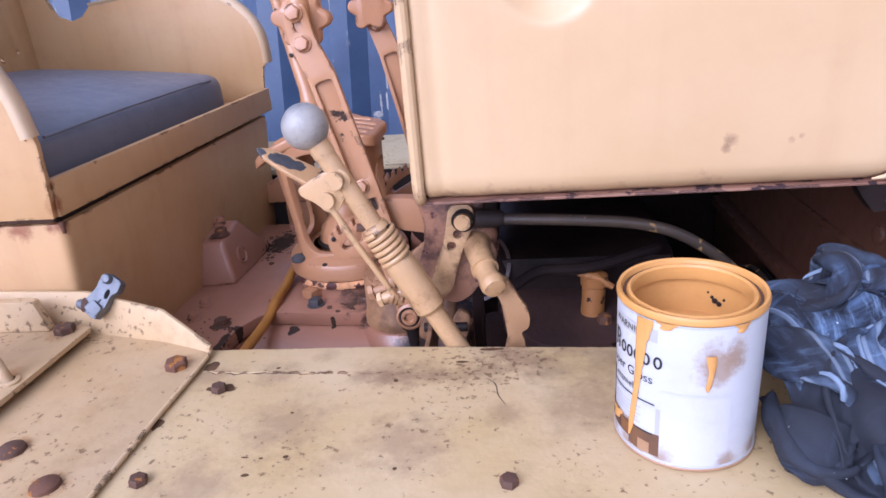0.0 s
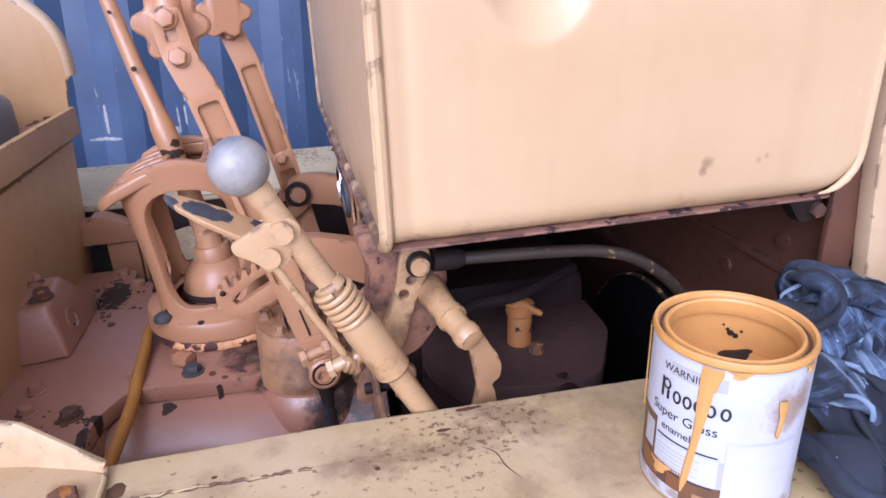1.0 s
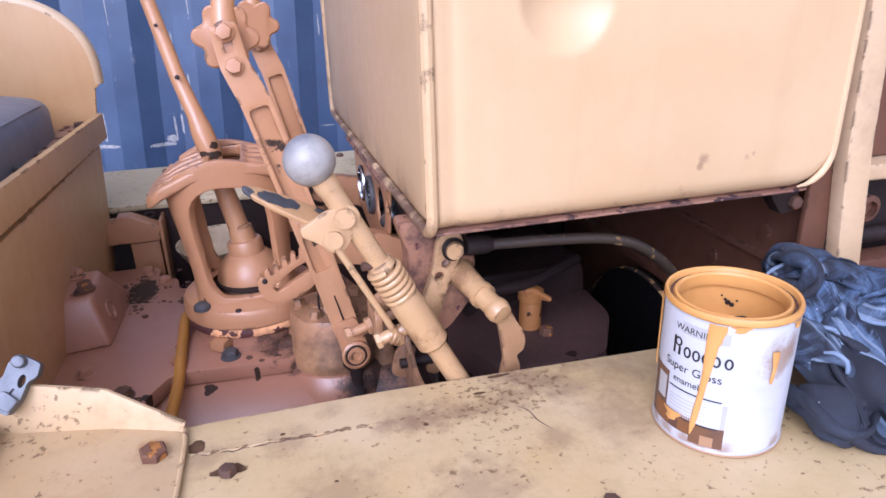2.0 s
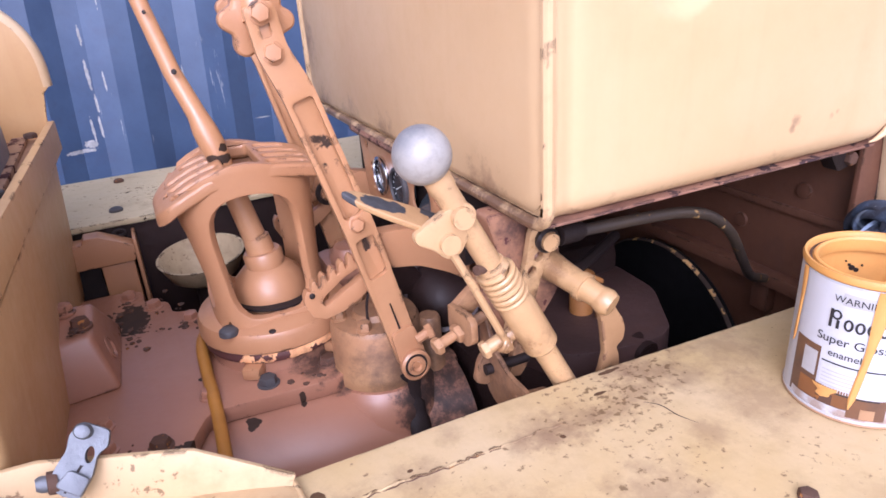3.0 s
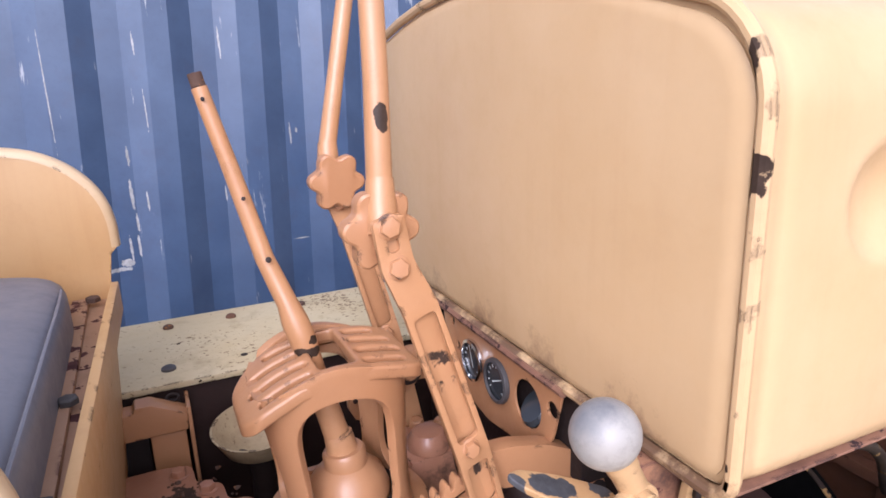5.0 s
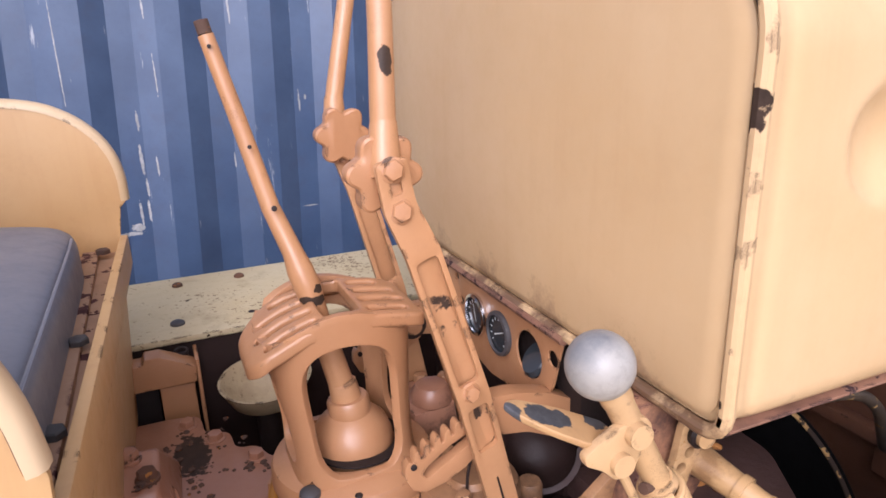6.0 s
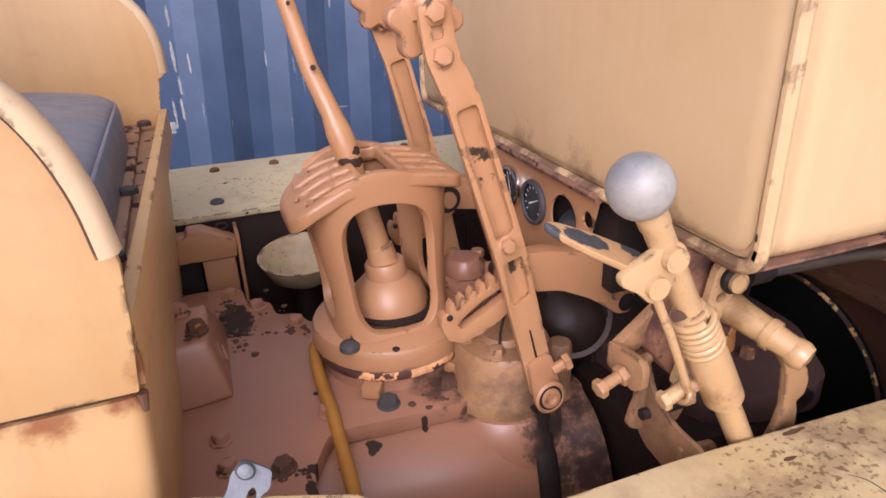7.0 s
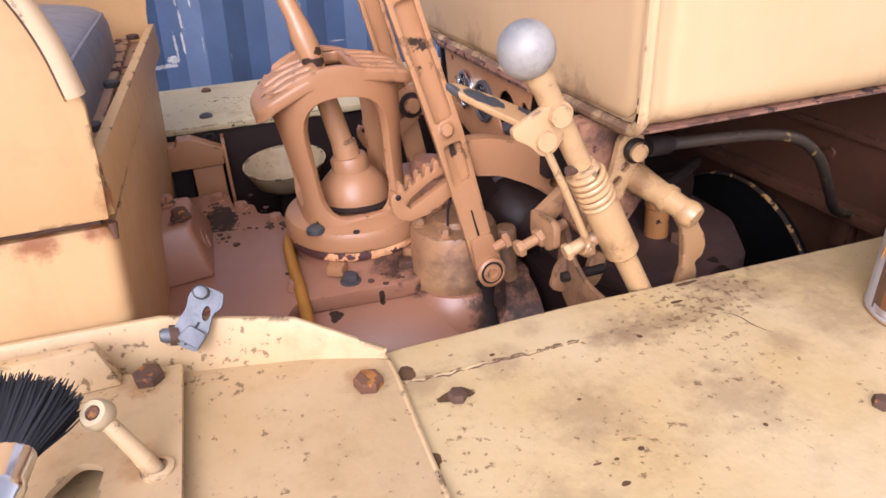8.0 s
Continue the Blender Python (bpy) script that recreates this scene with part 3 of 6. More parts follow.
def corrugated(x0, x1, y, z0, z1, pitch=0.278, deep=0.036, phase=-0.424):
    """Trapezoid corrugation, standing."""
    bm = bmesh.new()
    prof = []
    k = math.floor((x0 - phase) / pitch)
    x = phase + k * pitch
    while x < x1:
        prof += [(x, 0.0), (x + 0.26 * pitch, 0.0), (x + 0.505 * pitch, deep), (x + 0.755 * pitch, deep)]
        x += pitch
    rows = [[bm.verts.new((px, y + py, z)) for px, py in prof] for z in (z0, (z0 + z1) / 2, z1)]
    for a, b in zip(rows, rows[1:]):
        for i in range(len(prof) - 1):
            bm.faces.new((a[i], a[i + 1], b[i + 1], b[i]))
    ext = bmesh.ops.extrude_face_region(bm, geom=bm.faces[:])
    for g in ext["geom"]:
        if isinstance(g, bmesh.types.BMVert):
            g.co.y += 0.002
    return bm


part("side_wall", corrugated(-3.2, 2.8, 2.56, 0.2, 2.55), BLUE, container, sharp=20)
part("bottom_rail", box(-3.25, 2.85, 2.545, 2.62, 0.06, 0.2, 0.006), BLUE, container)
part("top_rail", box(-3.25, 2.85, 2.545, 2.62, 2.55, 2.62, 0.006), BLUE, container)
part("corner_post", box(-3.33, -3.2, 2.54, 2.66, 0.06, 2.62, 0.01), BLUE, container)
part("corner_post", box(2.8, 2.93, 2.54, 2.66, 0.06, 2.62, 0.01), BLUE, container)
part("roof", box(-3.25, 2.85, 2.60, 4.95, 2.56, 2.60, 0.004), BLUE, container)
part("rear_wall", box(-3.25, 2.85, 4.90, 4.95, 0.1, 2.56, 0.004), BLUE, container)
container.matrix_basis = Matrix.Translation((0, 2.57, 1.1)) @ pose(0, 0, 0, -4.5, 3.0, 0) @ Matrix.Translation((0, -2.57, -1.1))

# ---- fenders and body ----
fender = thing("fender", "cream-orange painted steel fender deck, stained and chipped", "fender")
part("deck", slab(round_poly([(-1.5, 0.10), (1.2, 0.10), (1.2, 0.572), (0.22, 0.574), (0.02, 0.583), (-0.15, 0.590), (-1.5, 0.590)], 0.01), (0, 0, 0.990), *XY, 0.010, 0.004), FENDER, fender)
part("inner_wall", box(-1.5, 1.2, 0.556, 0.568, -0.05, 0.989, 0.002), CASE, fender)
rnd = random.Random(9)
bead = [Vector((-0.345 + 0.0042 * k, 0.541 - 0.00013 * k + rnd.gauss(0, 0.0009), 1.0002 + rnd.gauss(0, 0.0004))) for k in range(56)]
part("weld_seam", tube(bead, [0.0014 + 0.0010 * rnd.random() for _ in bead], 7, flat=0.35), FENDER, fender, "rough painted weld bead")
grime = [p + Vector((0, -0.0026 + rnd.gauss(0, 0.0006), -0.0002)) for p in bead[2:40]]
part("seam_grime", tube(grime, [0.0003 + 0.0005 * rnd.random() for _ in grime], 6), RUST, fender, "dark grime along the weld")
part("scratch", tube(curve_points([(-0.034, 0.522, 0.9996), (-0.024, 0.510, 1.0), (-0.021, 0.492, 1.0), (-0.013, 0.474, 0.9996)], 5), 0.0005, 5), GREASE_SHADE, fender, "thin dark scratch")
part("outer_skirt", box(-1.5, 1.2, 0.094, 0.104, 0.75, 0.992, 0.002), FENDER, fender)
for p, mt in (((-0.311, 0.504, 1.001), RUST), ((-0.325, 0.368, 1.0), RUST), ((-0.01, 0.369, 1.0), RUST)):
    part("bolt", hexhead(p, (0.1, 0, 1), 0.0080, 0.007), mt, fender, "rusty bolt head")

far_fender = thing("fender", "weathered cream steel fender with bolt heads", "fender")
part("deck", slab(round_poly([(-1.5, 1.350), (1.2, 1.335), (1.2, 1.64), (-1.5, 1.665)], 0.012), (0, 0, 1.003), *XY, 0.012, 0.004), FAR_FENDER, far_fender)
# wall coloured dark in place of the shade below the deck
part("inner_wall", box(-1.5, 1.2, 1.352, 1.362, 0.0, 1.002, 0.002), OILY_SHADE, far_fender)
part("outer_skirt", box(-1.5, 1.2, 1.63, 1.638, 0.7, 1.002, 0.002), FAR_FENDER, far_fender)
for p, mt, s in (((-0.467, 1.401, 1.016), DARK_BOLT, 0.012), ((-0.458, 1.600, 1.016), RUST, 0.010), ((-0.341, 1.600, 1.016), RUST_BRIGHT, 0.010),
                 ((-0.20, 1.60, 1.016), RUST, 0.009), ((-0.06, 1.60, 1.016), RUST, 0.009)):
    part("bolt", domehead(p, (0, 0, 1), s, 0.006), mt, far_fender)
# a dark disc on the deck, the hole's shade given as colour
part("rust_hole", lathe([(0.006, -0.001), (0.006, 0.0006), (0, 0.0006)], (-0.345, 1.40, 1.0152), (0, 0, 1), 12), GREASE_SHADE, far_fender, "small dark rust hole")

# pan added so that the space below the gearbox stays dark
pan = thing("belly_pan", "near-black pan added to close the space under the gearbox", "pan")
part("floor", box(-1.5, 1.2, 0.584, 1.352, 0.55, 0.58, 0.004), GREASE_SHADE, pan)

gus = thing("corner_plate", "bent cream steel plate with an upstanding edge", "plate")
part("sheet", slab(round_poly([(-0.53, 0.18), (-0.357, 0.18), (-0.350, 0.57), (-0.365, 0.586), (-0.53, 0.63)], 0.006), (0, 0, 1.0015), *XY, 0.004, 0.0015), GUSSET, gus)
bm = bmesh.new()
lowr = [(-1.2, 0.655), (-0.53, 0.630), (-0.42, 0.604), (-0.352, 0.574)]
uppr = [(-1.2, 0.668, 1.068), (-0.53, 0.645, 1.055), (-0.42, 0.616, 1.042), (-0.349, 0.580, 1.013)]
vs = [[bm.verts.new((x, y, 1.001)) for x, y in lowr], [bm.verts.new((x, y + 0.006, 1.001 + 0.55 * (z - 1.001))) for (x, y), (_, _, z) in zip(lowr, uppr)], [bm.verts.new(p) for p in uppr]]
for a, b in zip(vs, vs[1:]):
    for i in range(3):
        bm.faces.new((a[i], a[i + 1], b[i + 1], b[i]))
ext = bmesh.ops.extrude_face_region(bm, geom=bm.faces[:])
for g in ext["geom"]:
    if isinstance(g, bmesh.types.BMVert):
        g.co.y -= 0.005
bmesh.ops.recalc_face_normals(bm, faces=bm.faces)
part("upstand", soften(bm, 0.001), GUSSET, gus)
part("edge_bead", tube(curve_points([(-0.360, 0.585, 1.006), (-0.350, 0.565, 1.0045), (-0.353, 0.45, 1.004), (-0.356, 0.30, 1.004), (-0.357, 0.185, 1.004)], 8), 0.0024, 8), GUSSET, gus, "yellowed weld bead along the edge")
part("bolt", domehead((-0.468, 0.403, 1.0055), (0, 0, 1), 0.013, 0.007), RUST, gus, "rusty bolt head")
part("bolt", domehead((-0.402, 0.357, 1.0055), (0, 0, 1), 0.013, 0.006), RUST_BRIGHT, gus)
part("bolt", hexhead((-0.375, 0.543, 1.006), (0.05, -0.05, 1), 0.0125, 0.009, 0.0), RUST_BRIGHT, gus, "bright orange rusted bolt")
side = thing("side_plate", "cream steel plate bolted over the fender", "plate")
part("sheet", slab(round_poly([(-1.2, 0.18), (-0.527, 0.18), (-0.519, 0.618), (-0.60, 0.622), (-1.2, 0.634)], 0.004), (0, 0, 1.0135), *XY, 0.006, 0.0015,
                   holes=[round_poly([(-0.615, 0.42), (-0.585, 0.42), (-0.572, 0.515), (-0.590, 0.525), (-0.61, 0.50)], 0.008)]), GUSSET, side)
part("spacer", box(-1.19, -0.60, 0.56, 0.615, 1.0005, 1.0133, 0.002), GUSSET, side)
part("bolt", hexhead((-0.545, 0.605, 1.0195), (0, 0, 1), 0.0125, 0.009), RUST, side, "brown rusted bolt")
part("pad", slab(round_poly([(-1.2, 1.020), (-0.566, 1.020), (-0.577, 1.060), (-1.2, 1.066)], 0.003), (0, 0.618, 0), *XZ, 0.012, 0.0025), GUSSET, side)
eye = thing("eye_bolt", "painted eye bolt standing out of the fender plate", "bolt")
part("shank", tube([(-0.537, 0.496, 1.012), (-0.546, 0.500, 1.036), (-0.560, 0.508, 1.062)], [0.0078, 0.0062, 0.0056], 14), GUSSET, eye)
part("collar", lathe([(0.0075, 0.0), (0.0115, 0.0), (0.0115, 0.0035), (0.0075, 0.005)], (-0.537, 0.496, 1.0185), (0, 0, 1), 20), GUSSET, eye)
part("head", lathe([(0, -0.010), (0.0075, -0.010), (0.0108, -0.005), (0.0108, 0.003), (0.0085, 0.0065), (0.0052, 0.0065), (0.0052, 0.004), (0, 0.004)], (-0.564, 0.510, 1.068), (-0.25, -0.55, 0.8), 20), BOWL_PAINT, eye)
part("core", lathe([(0.0052, 0.0045), (0.0036, 0.006), (0, 0.0064)], (-0.564, 0.510, 1.068), (-0.25, -0.55, 0.8), 14), RUST, eye, "rusty core")

# ---- gearbox top ----
case = thing("gearbox_casing", "brown-orange painted cast gearbox casing with bolted cover", "gearbox")
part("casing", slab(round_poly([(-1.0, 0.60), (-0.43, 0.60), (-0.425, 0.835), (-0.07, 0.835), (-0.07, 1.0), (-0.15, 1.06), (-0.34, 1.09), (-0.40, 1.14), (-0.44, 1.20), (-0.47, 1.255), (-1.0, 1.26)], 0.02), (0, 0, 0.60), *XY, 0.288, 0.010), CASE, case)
# the near side falls away below the cover
bm = bmesh.new()
side_profile = curve_points([(0, 0.860, 0.8885), (0, 0.838, 0.8875), (0, 0.812, 0.877), (0, 0.786, 0.853), (0, 0.764, 0.815), (0, 0.750, 0.76), (0, 0.744, 0.70), (0, 0.742, 0.60)], 4)
rows = [[bm.verts.new((x, p.y + 0.004 * math.sin(x * 31), p.z)) for p in side_profile] for x in [-0.432 + 0.352 * k / 40 for k in range(41)]]
for p, q in zip(rows, rows[1:]):
    for k in range(len(p) - 1):
        bm.faces.new((p[k], q[k], q[k + 1], p[k + 1]))
ext = bmesh.ops.extrude_face_region(bm, geom=bm.faces[:])
for g in ext["geom"]:
    if isinstance(g, bmesh.types.BMVert):
        g.co.y += 0.05
        g.co.z -= 0.004
part("sloped_side", bm, CASE, case, "smooth sloping casing side")
cover = part("cover", slab(round_poly([(-1.0, 0.61), (-0.435, 0.61), (-0.428, 0.80), (-0.40, 0.852), (-0.24, 0.840), (-0.17, 0.87), (-0.12, 0.95), (-0.14, 1.04), (-0.33, 1.10), (-0.372, 1.105),
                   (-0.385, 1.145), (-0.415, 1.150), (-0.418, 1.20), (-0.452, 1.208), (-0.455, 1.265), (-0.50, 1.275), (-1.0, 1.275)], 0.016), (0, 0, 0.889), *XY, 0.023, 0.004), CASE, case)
for x, y, mt, s in ((-0.324, 0.874, DARK_BOLT, 0.0115), (-0.457, 0.814, RUST, 0.0115), (-0.244, 0.880, CASE, 0.011), (-0.395, 0.885, CASE, 0.010), (-0.515, 0.885, CASE, 0.010), (-0.512, 0.835, CASE, 0.010),
                    (-0.440, 1.185, CASE, 0.0115), (-0.392, 1.112, CASE, 0.0115), (-0.475, 1.240, CASE, 0.0115), (-0.505, 0.74, CASE, 0.010)):
    part("bolt", hexhead((x, y, 0.912), (0, 0, 1), s, 0.011, s * 1.25, turn=x * 40), mt, case)
bm = bmesh.new()
pts = [(-0.60, 0.950, 0.911), (-0.493, 0.962, 0.911), (-0.488, 1.15, 0.911), (-0.60, 1.15, 0.911), (-0.60, 0.978, 0.985), (-0.512, 0.984, 0.985), (-0.508, 1.05, 1.003), (-0.60, 1.05, 1.003)]
vs = [bm.verts.new(p) for p in pts]
for q in ((0, 1, 5, 4), (1, 2, 6, 5), (2, 3, 7, 6), (3, 0, 4, 7), (4, 5, 6, 7), (3, 2, 1, 0)):
    bm.faces.new([vs[i] for i in q])
bmesh.ops.recalc_face_normals(bm, faces=bm.faces)
part("boss", soften(bm, 0.008, 3), CASE, case, "raised cast boss")
part("cored_ring", lathe([(0.017, -0.006), (0.017, 0.002), (0.014, 0.003), (0.012, 0.001), (0.012, -0.004)], (-0.4995, 1.02, 0.946), (0.95, 0.0, 0.27), 24), CASE, case, "cast ring round a dark hole")
# no real bore: its shaded inside is a near-black disc
part("cored_hole", lathe([(0.0122, 0.0), (0, 0.0003)], (-0.4995, 1.02, 0.946), (0.95, 0.0, 0.27), 20), GREASE_SHADE, case, "dark hole in the boss")
part("bolt", hexhead((-0.522, 1.005, 0.991), (0, 0, 1), 0.0115, 0.012, 0.014), RUST_BRIGHT, case)
part("bolt", hexhead((-0.540, 1.040, 1.000), (0, 0, 1), 0.0115, 0.012, 0.014), CASE, case)

rnd = random.Random(21)
bm = bmesh.new()
for cx, cy, sx, sy, count, z in ((-0.52, 0.985, 0.03, 0.02, 26, 0.990), (-0.47, 1.19, 0.05, 0.04, 40, 0.912), (-0.395, 1.09, 0.03, 0.02, 26, 0.912), (-0.48, 1.10, 0.05, 0.05, 30, 0.912), (-0.47, 0.80, 0.03, 0.03, 18, 0.912), (-0.24, 0.87, 0.05, 0.02, 22, 0.912), (-0.13, 0.98, 0.03, 0.03, 26, 0.912)):
    for _ in range(count):
        x, y, r = rnd.gauss(cx, sx * 0.6), rnd.gauss(cy, sy * 0.6), 0.0012 + 0.0036 * rnd.random() ** 2
        if z > 0.95 and not (-0.56 < x < -0.513 and 0.985 < y < 1.04):
            continue
        lump = bmesh.ops.create_icosphere(bm, subdivisions=1, radius=r)["verts"]
        for w in lump:
            w.co = Vector((x, y, (z + 0.24 * max(0.0, y - 0.98) if z > 0.95 else z) + 0.2 * r)) + Vector((w.co.x * rnd.uniform(0.8, 1.6), w.co.y * rnd.uniform(0.8, 1.6), w.co.z * rnd.uniform(0.4, 0.8)))
tagged(obj("oily_dirt", bm, RUST), "dark crumbs of oily dirt on the gearbox casing", "dirt", kind="stuff")

drum = thing("brake_drum_cap", "painted round brake cap with bolts and oil stains", "cap")
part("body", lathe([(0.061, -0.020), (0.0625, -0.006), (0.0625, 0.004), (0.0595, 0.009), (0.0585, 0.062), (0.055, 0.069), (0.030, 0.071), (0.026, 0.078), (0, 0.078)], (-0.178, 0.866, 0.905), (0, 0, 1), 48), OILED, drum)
for a in (0.5, 1.7, 2.9, 4.1, 5.3):
    part("bolt", hexhead((-0.178 + 0.045 * math.cos(a), 0.866 + 0.045 * math.sin(a), 0.974), (0, 0, 1), 0.009, 0.013, 0.011), OILED, drum)
part("neck", lathe([(0.092, -0.10), (0.084, -0.045), (0.073, -0.022), (0.066, -0.012), (0.0575, -0.010)], (-0.178, 0.866, 0.905), (0, 0, 1), 48), CASE, drum, "casting under the cap")
part("side_stud", lathe([(0.020, -0.03), (0.018, 0.0), (0.0155, 0.004), (0.0155, 0.058), (0.013, 0.063), (0, 0.064)], (-0.110, 0.846, 0.898), (0, 0, 1), 24), OILED, drum, "tall stud beside the cap")
part("wire", tube(curve_points([(-0.196, 0.838, 0.975), (-0.196, 0.834, 1.005), (-0.190, 0.836, 1.030), (-0.187, 0.85, 1.05)], 5), 0.0018, 8), GREASE_SHADE, drum, "thin dark wire")
part("oil_run", tube(curve_points([(-0.157, 0.797, 0.915), (-0.157, 0.797, 0.885), (-0.159, 0.790, 0.862), (-0.162, 0.773, 0.835), (-0.165, 0.757, 0.80)], 5), [0.0040] * 4 + [0.0034] * 4 + [0.0052] * 4 + [0.0062] * 9, 12, flat=2.3), GREASE_SHADE, drum, "black oil run down from the pivot")

# ---- gear shift tower ----
tower = thing("gear_shift_tower", "orange painted cast gear shift tower with open windows and slotted gate", "shift tower")
CX, CY = -0.293, 0.984
FX = CX + 0.007
part("flange", lathe([(0.06, 0.0), (0.098, 0.0), (0.101, 0.003), (0.101, 0.022), (0.098, 0.028), (0.088, 0.033), (0.076, 0.038), (0.06, 0.038)], (FX, CY, 0.944), (0, 0, 1), 64), CAST, tower)
part("gasket_ring", lathe([(0.05, 0.0), (0.096, 0.0), (0.098, 0.003), (0.098, 0.010), (0.096, 0.013), (0.05, 0.013)], (FX, CY, 0.9305), (0, 0, 1), 64), RED_OXIDE, tower, "dark red primer ring")
part("mount", lathe([(0.04, 0.0), (0.09, 0.0), (0.09, 0.020), (0.04, 0.020)], (FX, CY, 0.9105), (0, 0, 1), 48), CASE, tower)
for a in (-2.1, -0.9, 0.3, 1.5, 2.7):
    part("lug", box(-0.013, 0.013, -0.012, 0.012, 0.0, 0.016, 0.004, pose(FX + 0.098 * math.cos(a), CY + 0.098 * math.sin(a), 0.914, 0, 0, math.degrees(a))), CAST, tower)
part("bolt", domehead((-0.355, 0.917, 0.9745), (0, 0, 1), 0.0125, 0.008), DARK_BOLT, tower, "bare dark bolt head")
part("bolt", domehead((-0.305, 0.893, 0.9725), (0, 0, 1), 0.005, 0.003), GREASE_SHADE, tower)


def arch(x):
    """How far the top has fallen at x from its crown."""
    return (3.0 + 7.0 * max(0.0, -x - 0.05) if x < 0 else 1.7) * x * x


def tower_point(side, u, v):
    """A place on the cage: side 0..3, u -1..1 across it, v 0..1 up it."""
    ang = side * math.pi / 2 + u * math.pi / 4
    k = v ** 0.9
    flare = 0.010 * (1 - v) ** 6
    hx, hy = 0.067 + 0.025 * k + flare, 0.068 + 0.006 * k + flare
    ca, sa = math.cos(ang), math.sin(ang)
    n = 3.4
    r = (abs(ca) ** n + abs(sa) ** n) ** (-1 / n)
    z = 0.975 + v * (0.187 + 0.013 * math.sin(ang) ** 4)
    x = r * ca * hx * (1 - 0.12 * k if ca < 0 else 1.0)
    if v > 0.5:
        z += (v - 0.5) * 2 * (0.012 - arch(x))
    return Vector((CX + 0.005 - 0.018 * k + x, CY + r * sa * hy, z))


def cage():
    bm = bmesh.new()
    n = 48
    for side in range(4):
        wide, low, high = (0.82, 0.055, 0.83) if side % 2 else (0.66, 0.10, 0.79)
        rows = []
        for t in (0.0, 0.25, 0.5, 0.75, 0.93, 1.0):
            row = []
            for k in range(n):
                a = 2 * math.pi * (k + 0.5) / n
                c, s = math.cos(a), math.sin(a)
                m = max(abs(c), abs(s))
                ou, ov = c / m, s / m * 0.5 + 0.5
                e = (abs(c) ** 4.5 + abs(s) ** 4.5) ** (-1 / 4.5)
                iv = (low + high) / 2 + e * s * (high - low) / 2
                iu = e * c * (wide + (0.02 if side % 2 else 0.20) * (0.5 - iv))
                row.append(bm.verts.new(tower_point(side, ou + (iu - ou) * t, ov + (iv - ov) * t)))
            rows.append(row)
        for p, q in zip(rows, rows[1:]):
            for k in range(n):
                bm.faces.new((p[k], p[(k + 1) % n], q[(k + 1) % n], q[k]))
    bmesh.ops.remove_doubles(bm, verts=bm.verts, dist=0.0012)
    bmesh.ops.recalc_face_normals(bm, faces=bm.faces)
    bm.normal_update()
    ext = bmesh.ops.extrude_face_region(bm, geom=bm.faces[:])
    for g in ext["geom"]:
        if isinstance(g, bmesh.types.BMVert):
            c = Vector((CX, CY, g.co.z))
            d = (g.co - c)
            d.z = 0
            g.co -= d.normalized() * 0.011
    bmesh.ops.recalc_face_normals(bm, faces=bm.faces)
    return soften(bm, 0.0025, 2, 55)


part("cage", cage(), CAST, tower, sharp=50)


def gate():
    """The arched top plate with its gate slots between rounded ribs, wider than the cage at both ends."""
    out = round_poly([(-0.107, -0.050), (-0.094, -0.069), (0.082, -0.069), (0.092, -0.062), (0.092, 0.050), (0.066, 0.063), (-0.066, 0.063), (-0.107, 0.035)], 0.022, 6)

    def slot(x0, x1, y):
        return round_poly([(x0, y - 0.0068), (x1, y - 0.0068), (x1, y + 0.0068), (x0, y + 0.0068)], 0.0065, 4)
    holes = [slot(-0.086, -0.027, -0.047), slot(-0.091, -0.027, -0.017), slot(-0.088, -0.027, 0.013), slot(-0.066, -0.027, 0.042),
             slot(0.030, 0.076, -0.047), slot(0.030, 0.080, -0.017), slot(0.030, 0.078, 0.013), slot(0.030, 0.066, 0.042),
             round_poly([(-0.019, -0.045), (0.022, -0.045), (0.022, 0.058), (-0.019, 0.058)], 0.008, 4)]
    bm = slab(out, (0, 0, -0.001), *XY, 0.017, 0.0046, holes=holes, seg=3)
    bmesh.ops.subdivide_edges(bm, edges=[e for e in bm.edges if e.calc_length() > 0.02], cuts=3, use_grid_fill=False)
    for v in bm.verts:
        x = v.co.x
        v.co = Vector((CX - 0.005 + x, CY - 0.004 + v.co.y, v.co.z + 1.165 - arch(x) + 0.03 * x))
    return bm


part("gate_plate", gate(), CAST, tower, "arched slotted gate plate", sharp=40)

stick = thing("gear_lever", "long orange gear lever with chipped paint", "gear lever")
part("dome", lathe([(0.048, -0.006), (0.0505, 0.0), (0.0505, 0.014), (0.044, 0.034), (0.028, 0.050), (0.024, 0.052)], (-0.283, 0.986, 0.978), (-0.06, 0.0, 1), 40), CAST, stick)
part("seat_ring", lathe([(0.058, 0.0), (0.058, 0.003), (0.045, 0.004)], (-0.278, 0.980, 0.9840), (0, 0, 1), 36), GREASE_SHADE, stick, "near-black ring in the gap round the dome")
part("collar", lathe([(0.024, 0.0), (0.0262, 0.003), (0.0262, 0.020), (0.0235, 0.024), (0.016, 0.024)], (-0.285, 0.984, 1.024), (-0.09, 0.02, 1), 32), CAST, stick)
